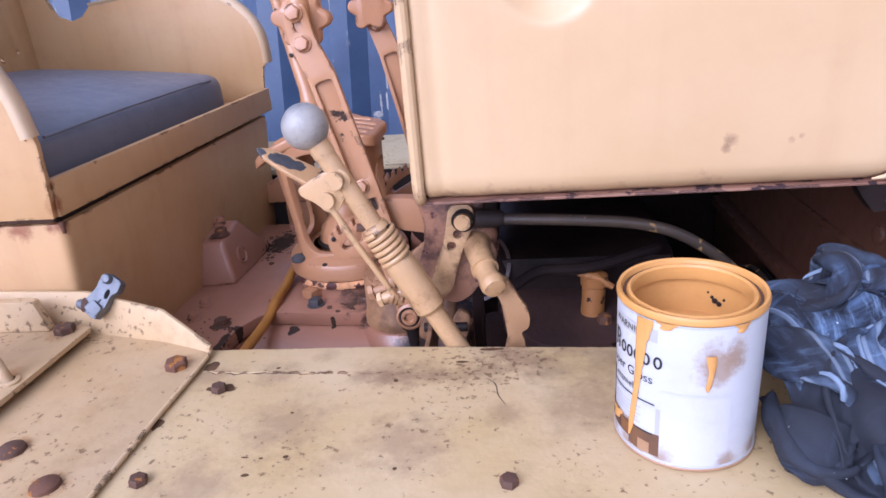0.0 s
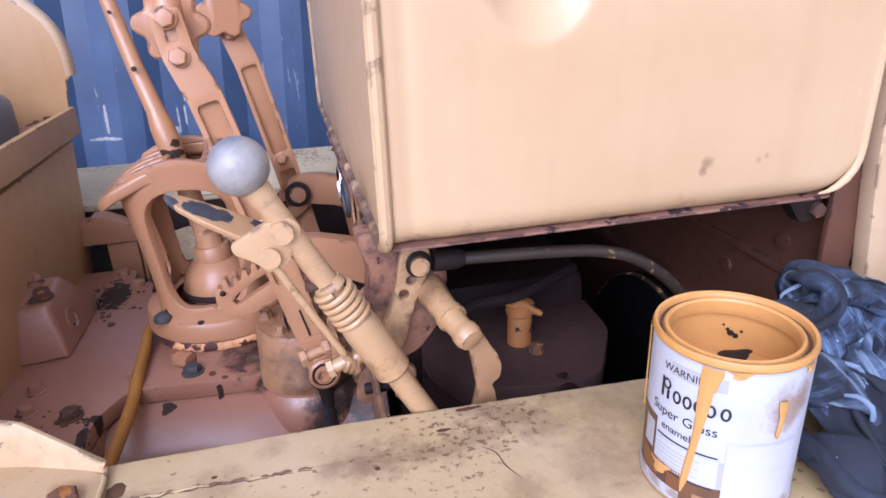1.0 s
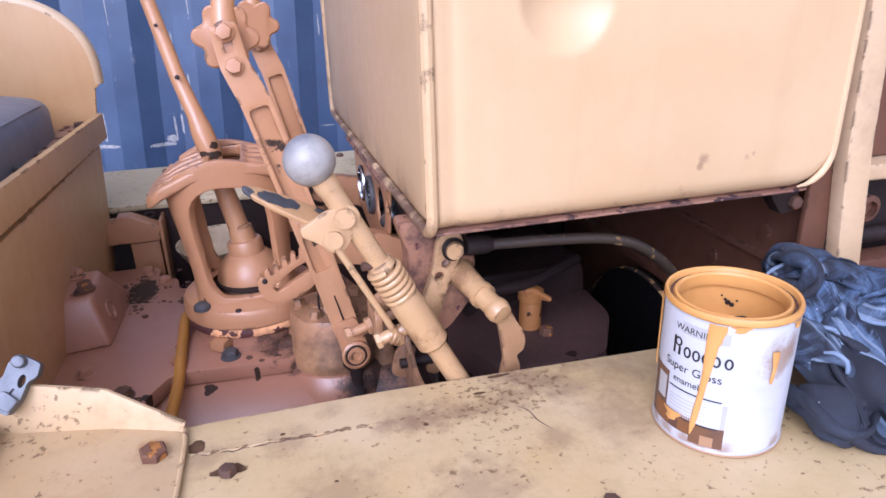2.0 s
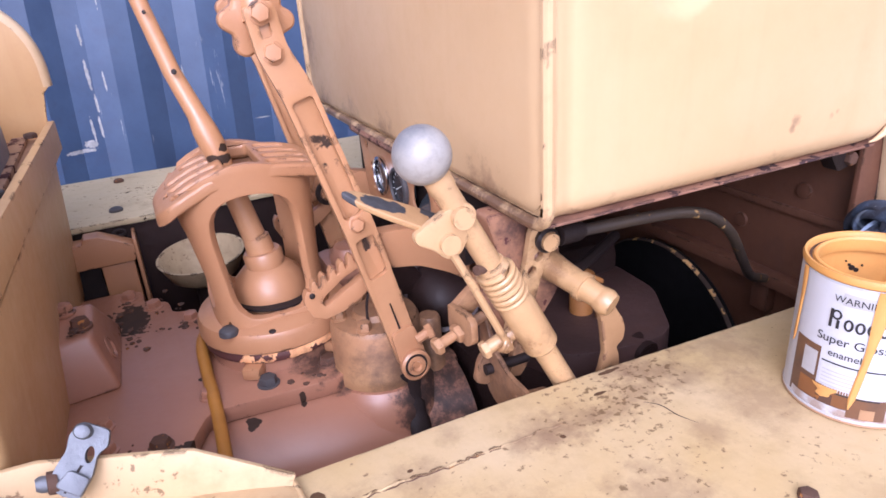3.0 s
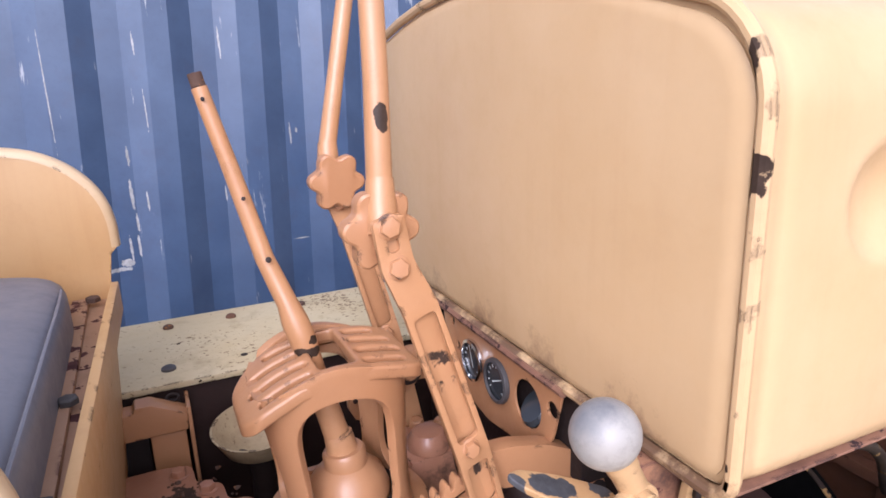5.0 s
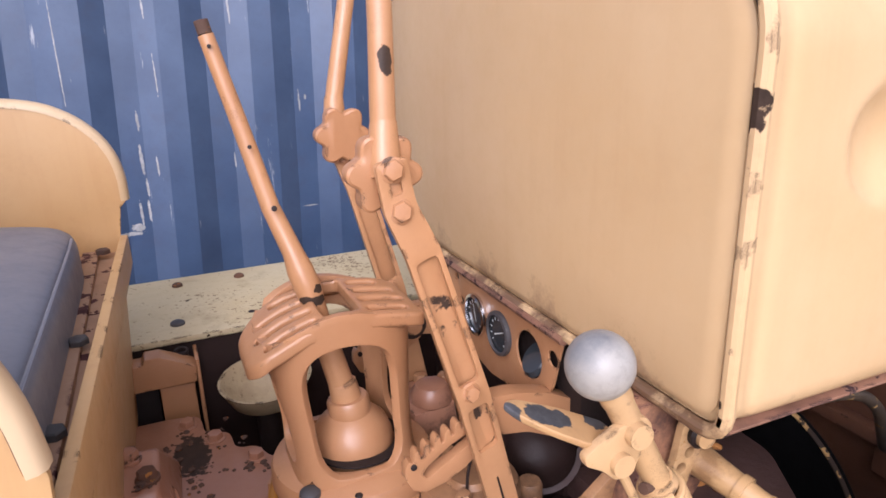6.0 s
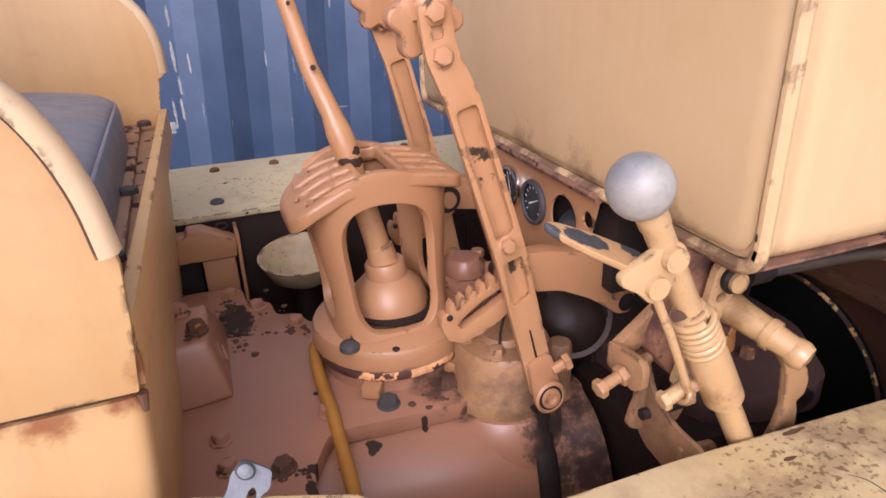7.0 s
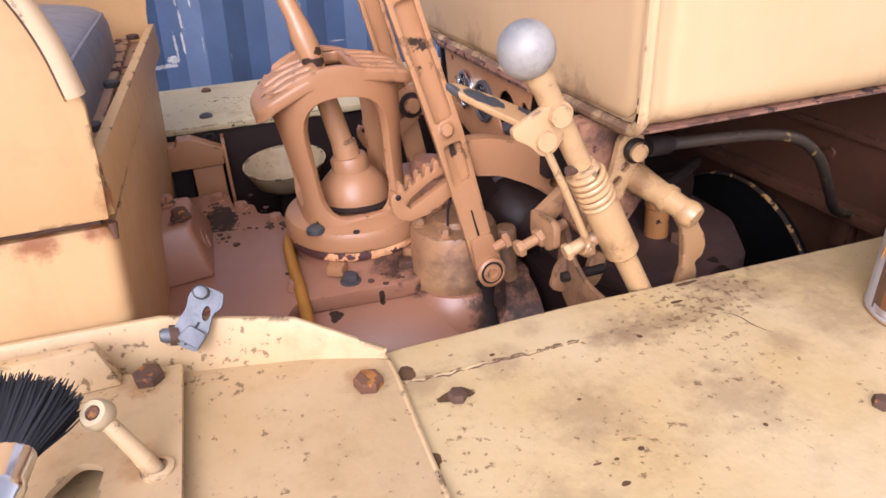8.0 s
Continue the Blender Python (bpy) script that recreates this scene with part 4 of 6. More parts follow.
part("rod", tube([(-0.285, 0.984, 1.03), (-0.288, 0.986, 1.045), (-0.291, 0.988, 1.066), (-0.293, 0.989, 1.068), (-0.311, 0.997, 1.15), (-0.315, 0.999, 1.172), (-0.319, 1.001, 1.19), (-0.325, 1.008, 1.212), (-0.330, 1.014, 1.232),
                  (-0.347, 1.033, 1.284), (-0.371, 1.048, 1.39), (-0.391, 1.060, 1.474)],
                 [0.019, 0.019, 0.0175, 0.0155, 0.014, 0.0140, 0.0160, 0.0155, 0.0122, 0.0108, 0.0095, 0.0088], 20), LEVER, stick)
part("tip", tube([(-0.3912, 1.0601, 1.475), (-0.394, 1.062, 1.489)], 0.0078, 14), RUST, stick, "bare rusty tip")
for z, r in ((1.286, 0.0034), (1.355, 0.0024), (1.462, 0.0022)):
    k = (z - 1.212) / (1.474 - 1.212)
    cx, cy = -0.325 - 0.066 * k, 1.010 + 0.050 * k
    part("pin", lathe([(r, 0.0), (r, 0.003), (0, 0.0035)], (cx - 0.002, cy - 0.0095, z), (-0.1, -1, 0.2), 12), GREASE_SHADE, stick)


# ---- steering levers ----
def steering_lever(name, label, dy, shift, full):
    t = thing(name, label, "lever", "steering levers")

    def P(x, y, z):
        return (x + shift, y + dy, z)
    axis = [(-0.156, 0.932), (-0.202, 1.119), (-0.245, 1.274), (-0.264, 1.318), (-0.271, 1.362)]
    wide = [0.0170, 0.0185, 0.0180, 0.0165, 0.0155]

    def side(sgn, inset=0.0):
        out = []
        for i, ((x, z), w) in enumerate(zip(axis, wide)):
            a, b = Vector(axis[max(i - 1, 0)]), Vector(axis[min(i + 1, len(axis) - 1)])
            d = (b - a).normalized()
            out.append((x + sgn * (w - inset) * d.y, z - sgn * (w - inset) * d.x))
        return out
    outline = side(1) + side(-1)[::-1]
    outline = [(x + shift, z) for x, z in outline]

    def along(k, off):
        """A place on the bar, k from 0 at the pivot to 1 at the head, off across it."""
        s = k * 4
        i = min(int(s), 3)
        a, b = Vector(axis[i]), Vector(axis[i + 1])
        p = a.lerp(b, s - i)
        d = (b - a).normalized()
        return (p.x + off * d.y + shift, p.y - off * d.x)

    def pocket(k0, k1, w, n=5):
        ks = [k0 + (k1 - k0) * i / n for i in range(n + 1)]
        return round_poly([along(k, w) for k in ks] + [along(k, -w) for k in reversed(ks)], 0.006, 3)
    y0 = 0.812 + dy
    part("web", slab(round_poly(outline, 0.004, 2), (0, y0 + 0.001, 0), *XZ, 0.004, 0.001), LEVER, t)
    part("flanged_face", slab(round_poly(outline, 0.005, 3), (0, y0 - 0.001, 0), *XZ, 0.007, 0.0018,
                              holes=[pocket(0.165, 0.235, 0.0122, 2), pocket(0.275, 0.49, 0.0122), pocket(0.82, 0.93, 0.0055, 2)]), LEVER, t)
    for x, z, r in ((-0.2055, 1.126, 0.0085), (-0.264, 1.316, 0.010), (-0.270, 1.354, 0.010)):
        part("bolt", hexhead(P(x, 0.805, z), (-0.1, -1, 0.1), r, 0.008, r * 1.2), CAST, t)
    # star-shaped locking wheel behind the bar
    star = []
    for k in range(72):
        a = 2 * math.pi * k / 72
        r = 0.0345 + 0.0048 * math.cos(6 * a + 0.5) - 0.0006 * math.cos(12 * a + 1.0)
        star.append((-0.269 + shift + r * math.cos(a), 1.346 + r * math.sin(a)))
    part("star_wheel", slab(star, (0, (0.846 if full else 0.806) + dy, 0), *XZ, 0.022, 0.0070, seg=3), CAST, t, "lobed star wheel")
    part("socket", tube([P(-0.270, 0.822, 1.345), P(-0.269, 0.828, 1.365), P(-0.267, 0.838, 1.392)], [0.0150, 0.0150, 0.0128], 18), LEVER, t)
    part("handle", tube([P(-0.267, 0.838, 1.388), P(-0.262, 0.856, 1.480), P(-0.257, 0.870, 1.60), P(-0.253, 0.88, 1.72)], [0.0122, 0.0114, 0.0114, 0.0114], 18), LEVER, t)
    if full:
        part("fork_cheek", slab(round_poly([(-0.182 + shift, 0.978), (-0.152 + shift, 0.985), (-0.139 + shift, 0.945), (-0.138 + shift, 0.926), (-0.150 + shift, 0.914), (-0.166 + shift, 0.916), (-0.175 + shift, 0.935)], 0.008), (0, y0 - 0.008, 0), *XZ, 0.008, 0.002), CAST, t)
        part("pivot", lathe([(0.0195, 0.0), (0.0195, 0.008), (0.016, 0.010), (0.0145, 0.007), (0.0125, 0.007), (0.0115, 0.011), (0.007, 0.0115), (0.005, 0.008), (0, 0.008)], P(-0.156, 0.795, 0.932), (-0.1, -1, 0.1), 28), CAST, t)
        part("grease_ring", lathe([(0.0147, 0.0), (0.0147, 0.0012), (0.0122, 0.0012)], P(-0.1567, 0.7876, 0.9327), (-0.1, -1, 0.1), 24), GREASE_SHADE, t, "black ring in the pivot groove")
        part("grease_drip", slab(round_poly([(-0.176 + shift, 0.915), (-0.158 + shift, 0.916), (-0.146 + shift, 0.920), (-0.152 + shift, 0.903), (-0.158 + shift, 0.897), (-0.168 + shift, 0.904)], 0.004), (0, y0 - 0.006, 0), *XZ, 0.006, 0.002), GREASE_SHADE, t, "black grease under the pivot")
        part("pinch_bolt", tube([P(-0.150, 0.796, 0.962), P(-0.132, 0.794, 0.968)], 0.0065, 10), CAST, t)
        part("pinch_head", hexhead(P(-0.136, 0.794, 0.967), (1, -0.1, 0.3), 0.0105, 0.009), CAST, t)
        # the shade inside the split is a near-black sliver on the bar
        part("slit", slab([along(0.0, 0.0018), along(0.115, 0.0008), along(0.115, -0.0008), along(0.0, -0.0018)], (0, y0 - 0.0075, 0), *XZ, 0.002, 0.0), GREASE_SHADE, t, "dark split in the lever foot")
    # the bar is turned a little on its pivot
    for ob in t.children:
        for v in ob.data.vertices:
            zs = [z for _, z in axis]
            xa = float(np.interp(v.co.z, zs, [x for x, _ in axis])) + shift
            if v.co.z < 1.36:
                v.co.y += 0.12 * (v.co.x - xa)
            # the bar leans away towards its head
            v.co.y += float(np.interp(v.co.z, (1.12, 1.32, 1.37, 1.41, 1.48), (-0.003, 0.015, 0.015, 0.005, 0.0)))
    if not full:
        # foot and handle are sheared to sit where the camera sees them
        for ob in t.children:
            for v in ob.data.vertices:
                v.co.x += 0.2 * max(0.0, v.co.z - 1.40) - 0.045 * max(0.0, 1.35 - v.co.z)
    return t


steering_lever("steering_lever", "orange painted cast steering lever with star wheel and pivot fork", 0.0, 0.0, True)
steering_lever("steering_lever", "orange painted steering lever behind the gear tower", 0.318, 0.038, False)

def arched_strap(dx, dy, label):
    t = thing("arched_strap", label, "strap", "arched straps")
    out = [(-0.203, 1.072), (-0.198, 1.092), (-0.177, 1.101), (-0.146, 1.100), (-0.102, 1.089), (-0.06, 1.068), (-0.034, 1.040), (-0.024, 1.016), (-0.030, 0.998), (-0.048, 0.998), (-0.062, 1.010), (-0.089, 1.029), (-0.128, 1.048), (-0.169, 1.055), (-0.195, 1.058)]
    part("strap", slab(round_poly([(x + dx, z) for x, z in out], 0.008), (0, 0.842 + dy, 0), *XZ, 0.022, 0.003, holes=[ring2(-0.050 + dx, 1.026, 0.0085, 16)]), CAST, t)
    part("stain", lathe([(0.012, 0.0), (0.011, 0.0006), (0, 0.0008)], (-0.036 + dx, 0.8198 + dy, 1.012), (0, -1, 0), 14), GREASE_SHADE, t, "black oil blot")


def toothed_quadrant(dx, dy, label):
    t = thing("toothed_quadrant", label, "quadrant", "toothed quadrants")
    out = [(-0.272, 1.030), (-0.272, 1.042), (-0.268, 1.050)]
    for i in range(5):
        x, z = -0.258 + 0.0117 * i, 1.0475 + 0.0054 * i
        out += [(x - 0.0045, z - 0.001), (x - 0.0040, z + 0.008), (x - 0.001, z + 0.013), (x + 0.0025, z + 0.0115), (x + 0.0034, z + 0.003)]
    out += [(-0.195, 1.076), (-0.176, 1.085), (-0.170, 1.050), (-0.205, 1.024), (-0.226, 1.013), (-0.250, 1.008), (-0.264, 1.014)]
    slot = round_poly([(-0.253, 1.030), (-0.248, 1.024), (-0.214, 1.043), (-0.190, 1.057), (-0.194, 1.068), (-0.222, 1.056), (-0.248, 1.038)], 0.004, 3)
    part("plate", slab([(x + dx, z) for x, z in out], (0, 0.836 + dy, 0), *XZ, 0.014, 0.0015, holes=[[(x + dx, z) for x, z in slot]]), CAST, t)
    part("pin", domehead((-0.263 + dx, 0.8215 + dy, 1.043), (0, -1, 0), 0.0035, 0.002), GREASE_SHADE, t)
    if dy:
        part("oil_ring", lathe([(0.020, 0.0), (0.020, 0.003), (0.013, 0.004), (0.013, 0.0)], (-0.186 + dx, 0.812 + dy, 1.075), (0, -1, 0), 24), GREASE_SHADE, t, "black greasy ring")
        part("stud", lathe([(0.013, 0.0), (0.012, 0.008), (0, 0.010)], (-0.186 + dx, 0.812 + dy, 1.075), (0, -1, 0), 20), CAST, t)


arched_strap(0.0, 0.0, "arched orange cast strap with a bolt hole")
arched_strap(0.026, 0.275, "arched orange cast strap behind the gear tower")
toothed_quadrant(0.0, 0.0, "orange cast toothed quadrant with an open slot")
toothed_quadrant(0.026, 0.275, "orange cast toothed quadrant with black grease")

# ---- clutch lever ----
K0, K1 = Vector((-0.206, 0.599, 1.251)), Vector((-0.065, 0.601, 0.984))


def on_rod(s):
    return K0.lerp(K1, s)


clutch = thing("clutch_lever", "cream-orange clutch lever with grey ball knob, spring and latch paddle", "lever")
bm = bmesh.new()
bmesh.ops.create_uvsphere(bm, u_segments=40, v_segments=24, radius=0.0240)
bmesh.ops.translate(bm, verts=bm.verts, vec=K0)
part("knob", bm, BALL, clutch, "scuffed grey ball knob")
part("neck", tube([on_rod(0.055), on_rod(0.115)], [0.0120, 0.0118], 16), CLUTCH, clutch)
part("upper_rod", tube([on_rod(0.11), on_rod(0.70)], 0.0108, 20), CLUTCH, clutch)
part("sleeve", tube([on_rod(0.550), on_rod(0.560), on_rod(0.60), on_rod(0.778), on_rod(0.790)], [0.0135, 0.0165, 0.0176, 0.0176, 0.0150], 24), CLUTCH, clutch)
part("lower_rod", tube([on_rod(0.78), on_rod(1.25)], 0.0118, 18), CLUTCH, clutch)
u, v, a = basis(K1 - K0)
coil = []
for i in range(161):
    k = i / 160
    ang = 2 * math.pi * 5.5 * k
    coil.append(on_rod(0.432 + 0.128 * k) + 0.0155 * (math.cos(ang) * u + math.sin(ang) * v))
part("spring", tube(coil, 0.0031, 8), SPRING, clutch)
part("spring_seat", tube([on_rod(0.405), on_rod(0.43)], [0.0128, 0.0150], 20), CLUTCH, clutch)
part("spring_pin", tube([on_rod(0.42) + Vector((-0.019, -0.006, 0.003)), on_rod(0.42) + Vector((0.017, 0.004, -0.003))], 0.0045, 10), RUST, clutch)
part("latch_bracket", slab(round_poly([(-0.222, 1.188), (-0.196, 1.203), (-0.172, 1.208), (-0.163, 1.197), (-0.168, 1.184), (-0.181, 1.162), (-0.194, 1.160), (-0.204, 1.171), (-0.220, 1.180)], 0.007), (0, 0.598, 0), *XZ, 0.008, 0.0018), CLUTCH, clutch)
bm = slab(round_poly([(-0.271, 0.620), (-0.262, 0.611), (-0.240, 0.602), (-0.215, 0.596), (-0.190, 0.596), (-0.181, 0.606), (-0.184, 0.622), (-0.222, 0.627), (-0.258, 0.627)], 0.007), (0, 0, 0), *XY, 0.006, 0.0022, seg=3)
for p in bm.verts:
    x, y, z = p.co
    p.co = Vector((x, y - 0.3 * z, 1.187 + z - 0.46 * (x + 0.21) + 0.38 * (y - 0.598)))
part("latch_paddle", bm, PADDLE, clutch, "paint-worn black steel paddle")
part("latch_bolt", tube([(-0.179, 0.604, 1.196), (-0.180, 0.582, 1.1965)], 0.0095, 20), CLUTCH, clutch)
part("link_bolt", tube([(-0.191, 0.602, 1.175), (-0.192, 0.584, 1.1755)], 0.0088, 20), CLUTCH, clutch)
part("latch_rod", tube([(-0.190, 0.591, 1.168), (-0.170, 0.592, 1.128), (-0.137, 0.600, 1.062), (-0.128, 0.603, 1.046)], 0.0036, 10), CLUTCH, clutch)
bm = bmesh.new()
for k in range(3):
    o = Vector((-0.137 + 0.004 * k, 0.606 + 0.002 * k, 1.055 - 0.003 * k))
    ringpts = [o + 0.0085 * (math.cos(t) * Vector((0.35, 0.2, 0.9)) + math.sin(t) * Vector((0, 1, -0.2))) for t in (2 * math.pi * j / 16 for j in range(17))]
    tube(ringpts, 0.0024, 8, bm)
part("rod_coil", bm, CLUTCH, clutch)
part("cross_pin", tube([(-0.150, 0.609, 1.050), (-0.105, 0.607, 1.066)], [0.0065, 0.0085], 14), CLUTCH, clutch)
part("cross_pin_head", hexhead((-0.150, 0.609, 1.050), (-1, 0, -0.3), 0.009, 0.006), CLUTCH, clutch)

stop = thing("stop_bracket", "orange bent bracket with a long stop bolt", "bracket")
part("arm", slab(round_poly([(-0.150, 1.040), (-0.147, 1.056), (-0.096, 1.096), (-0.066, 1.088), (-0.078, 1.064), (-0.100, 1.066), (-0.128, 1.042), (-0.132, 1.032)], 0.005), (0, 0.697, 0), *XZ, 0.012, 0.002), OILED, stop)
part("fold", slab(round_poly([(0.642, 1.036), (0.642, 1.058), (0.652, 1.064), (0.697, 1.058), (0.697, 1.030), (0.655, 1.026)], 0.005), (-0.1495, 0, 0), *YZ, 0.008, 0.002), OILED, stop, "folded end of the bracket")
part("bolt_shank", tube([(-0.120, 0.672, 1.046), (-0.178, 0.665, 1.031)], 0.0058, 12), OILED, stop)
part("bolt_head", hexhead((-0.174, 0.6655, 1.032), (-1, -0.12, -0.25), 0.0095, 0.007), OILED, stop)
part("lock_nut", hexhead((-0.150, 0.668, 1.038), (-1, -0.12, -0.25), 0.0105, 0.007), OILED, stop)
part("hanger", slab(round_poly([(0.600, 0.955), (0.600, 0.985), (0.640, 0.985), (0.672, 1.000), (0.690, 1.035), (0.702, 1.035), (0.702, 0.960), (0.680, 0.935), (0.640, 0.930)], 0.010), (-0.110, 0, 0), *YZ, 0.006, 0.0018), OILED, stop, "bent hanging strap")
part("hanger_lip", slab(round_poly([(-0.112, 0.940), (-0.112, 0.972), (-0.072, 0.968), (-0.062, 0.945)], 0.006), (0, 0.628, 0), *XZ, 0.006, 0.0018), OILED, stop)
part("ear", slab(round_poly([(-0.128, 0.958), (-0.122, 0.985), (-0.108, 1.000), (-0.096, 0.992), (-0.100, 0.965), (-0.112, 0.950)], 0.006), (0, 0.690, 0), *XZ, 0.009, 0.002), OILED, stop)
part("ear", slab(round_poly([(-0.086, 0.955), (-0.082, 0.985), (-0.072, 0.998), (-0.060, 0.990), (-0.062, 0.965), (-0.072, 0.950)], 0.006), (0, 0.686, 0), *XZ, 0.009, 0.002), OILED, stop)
part("ear_pin", tube([(-0.118, 0.676, 0.975), (-0.064, 0.676, 0.975)], 0.006, 12), GREASE_SHADE, stop)

mount = thing("cross_shaft_bracket", "rust-stained cast bracket carrying the cross shaft", "bracket")
part("casting", slab(round_poly([(-0.110, 1.158), (-0.026, 1.158), (-0.030, 1.11), (-0.012, 1.075), (-0.030, 1.045), (-0.050, 1.02), (-0.068, 1.012), (-0.088, 1.02), (-0.112, 1.05), (-0.110, 1.065), (-0.100, 1.09), (-0.098, 1.12)], 0.010), (0, 0.695, 0), *XZ, 0.028, 0.004), CASTING, mount, "rust-stained casting")
part("link_plate", slab(round_poly([(-0.066, 1.143), (-0.040, 1.143), (-0.036, 1.125), (-0.055, 1.085), (-0.070, 1.035), (-0.100, 1.020), (-0.090, 1.06), (-0.074, 1.10)], 0.010), (0, 0.660, 0), *XZ, 0.008, 0.0015,
                        holes=[ring2(-0.058, 1.108, 0.0055, 14), ring2(-0.066, 1.094, 0.0055, 14)]), CLUTCH, mount)
part("link_pin", tube([(-0.050, 0.652, 1.126), (-0.0505, 0.640, 1.126)], 0.0095, 20), CLUTCH, mount)
part("pin_boot", lathe([(0.0125, 0.0), (0.0135, 0.006), (0.0105, 0.009)], (-0.050, 0.653, 1.126), (0, -1, 0), 20), GREASE_SHADE, mount)
part("cross_shaft", tube([(-0.040, 0.680, 1.092), (-0.036, 0.650, 1.088), (-0.024, 0.606, 1.077), (-0.019, 0.594, 1.073)], [0.0190, 0.0148, 0.0120, 0.0116], 20), CLUTCH, mount)
part("shaft_collar", tube([(-0.0285, 0.622, 1.081), (-0.0265, 0.615, 1.0795)], 0.0152, 20), CLUTCH, mount)
part("big_end", lathe([(0.030, 0.0), (0.030, 0.006), (0.0255, 0.016), (0.018, 0.022)], (-0.044, 0.688, 1.094), (0.22, -0.95, -0.2), 28), CASTING, mount, "rust-stained boss at the shaft root")
part("shaft_cap", lathe([(0.0118, 0.0), (0.0136, 0.004), (0.0140, 0.011), (0.0115, 0.017), (0, 0.019)], (-0.0215, 0.602, 1.0745), (0.35, -0.85, -0.3), 24), CLUTCH, mount, "rounded shaft end")
part("blade", slab(round_poly([(-0.026, 1.074), (-0.004, 1.072), (0.004, 1.058), (0.010, 1.046), (0.017, 1.036), (0.021, 1.022), (0.019, 1.009), (0.010, 1.003), (0.014, 0.993), (0.016, 0.974), (0.008, 0.960), (-0.004, 0.950), (-0.020, 0.958), (-0.010, 0.978), (-0.005, 1.000), (-0.008, 1.020), (-0.012, 1.045), (-0.022, 1.060)], 0.004), (0, 0.616, 0), *XZ, 0.008, 0.002), BLADE, mount, "rusty ragged blade under the shaft end")
mount.location = (-0.007, -0.002, 0.0)

# ---- tank ----
tank = thing("fuel_tank", "peach-orange painted steel fuel tank with rolled rim", "fuel tank")
Y0, Y1, ZB = 0.591, 1.350, 1.166
YM = (Y0 + Y1) / 2


def tank_loop(inset=0.0, zb=ZB, n=9):
    y0, y1, b = Y0 + inset, Y1 - inset, zb + inset
    out = []
    r = 0.022
    for k in range(5):
        a = math.pi + math.pi / 2 * k / 4
        out.append((y0 + r + r * math.cos(a), b + r + r * math.sin(a)))
    for k in range(5):
        a = 1.5 * math.pi + math.pi / 2 * k / 4
        out.append((y1 - r + r * math.cos(a), b + r + r * math.sin(a)))
    R = 0.078
    zt = 1.452
    for k in range(n):
        a = 0 + radians(72) * k / (n - 1)
        out.append((y1 - R + (R - 0.0) * math.cos(a), zt + R * math.sin(a) - inset * math.sin(a)))
    for k in range(1, 8):
        t = k / 8
        y = (y1 - R + R * math.cos(radians(72))) * (1 - t) + (y0 + R - R * math.cos(radians(72))) * t
        out.append((y, zt + R * math.sin(radians(72)) - inset + 0.046 * (1 - (2 * t - 1) ** 2)))
    for k in range(n):
        a = radians(108) + radians(72) * k / (n - 1)
        out.append((y0 + R + R * math.cos(a), zt + R * math.sin(a) - inset * math.sin(a)))
    return out


XR, XF, RF = -0.094, 0.385, 0.045


def side_relief(x, z):
    """How far the near side is pressed in: a round dimple, a groove along the rear corner."""
    d = math.hypot(x - 0.040, z - 1.380) / 0.046
    dish = 0.017 * (1 - d * d) ** 0.9 if d < 1 else 0.0
    groove = 0.0022 * math.exp(-((x + 0.071) / 0.005) ** 2)
    bulge = 0.006 * max(0.0, 1 - ((x - 0.15) / 0.24) ** 2) * max(0.0, 1 - ((z - 1.32) / 0.16) ** 2)
    return dish + groove - bulge


bm = bmesh.new()
rings = []
stations = [(XR + 0.002, 0.004), (XR + 0.008, 0.0)] + [(XR + 0.012 + (XF - RF - XR - 0.014) * k / 84, 0.0) for k in range(85)] + [(XF - RF + RF * math.sin(a), 0.0) for a in (math.pi / 2 * k / 7 for k in range(8))]
for x, ins in stations:
    lift = RF - math.sqrt(max(RF * RF - max(0.0, x - (XF - RF)) ** 2, 0)) if x > XF - RF else 0.0
    loop = tank_loop(ins, ZB + lift)
    first, last = loop[0], loop[-1]
    loop += [(last[0] + (first[0] - last[0]) * k / 48, last[1] + (first[1] - last[1]) * k / 48) for k in range(1, 48)]
    rings.append([bm.verts.new((x, y + (side_relief(x, z) if y < Y0 + 0.03 and ins == 0 else 0.0), z)) for y, z in loop])
n = len(rings[0])
for p, q in zip(rings, rings[1:]):
    for k in range(n):
        bm.faces.new((p[k], p[(k + 1) % n], q[(k + 1) % n], q[k]))
bm.faces.new(rings[0])
bm.faces.new(rings[-1])
part("shell", bm, TANK, tank, sharp=50)
n = len(tank_loop())
# rear face, pressed in slightly, inside a rolled rim
bm = bmesh.new()
grid = []
face = tank_loop(0.008)
cy, cz = YM, 1.34
levels = [(1.0, 0.0), (0.985, -0.003), (0.95, -0.004), (0.7, -0.006), (0.4, -0.008), (0.15, -0.008)]
for s, dx in levels:
    grid.append([bm.verts.new((XR + dx, cy + (y - cy) * s, cz + (z - cz) * s)) for y, z in face])
for p, q in zip(grid, grid[1:]):
    for k in range(n):
        bm.faces.new((p[k], p[(k + 1) % n], q[(k + 1) % n], q[k]))
bm.faces.new(grid[-1])
ext = bmesh.ops.extrude_face_region(bm, geom=bm.faces[:])
for g in ext["geom"]:
    if isinstance(g, bmesh.types.BMVert):
        g.co.x += 0.003
part("rear_face", bm, TANK, tank)
rim = [(XR - 0.001, y, z) for y, z in tank_loop(-0.002)]
part("rolled_rim", tube(rim + rim[:2], 0.0064, 10, close=False), RIM, tank, "rolled steel rim with bare patches")
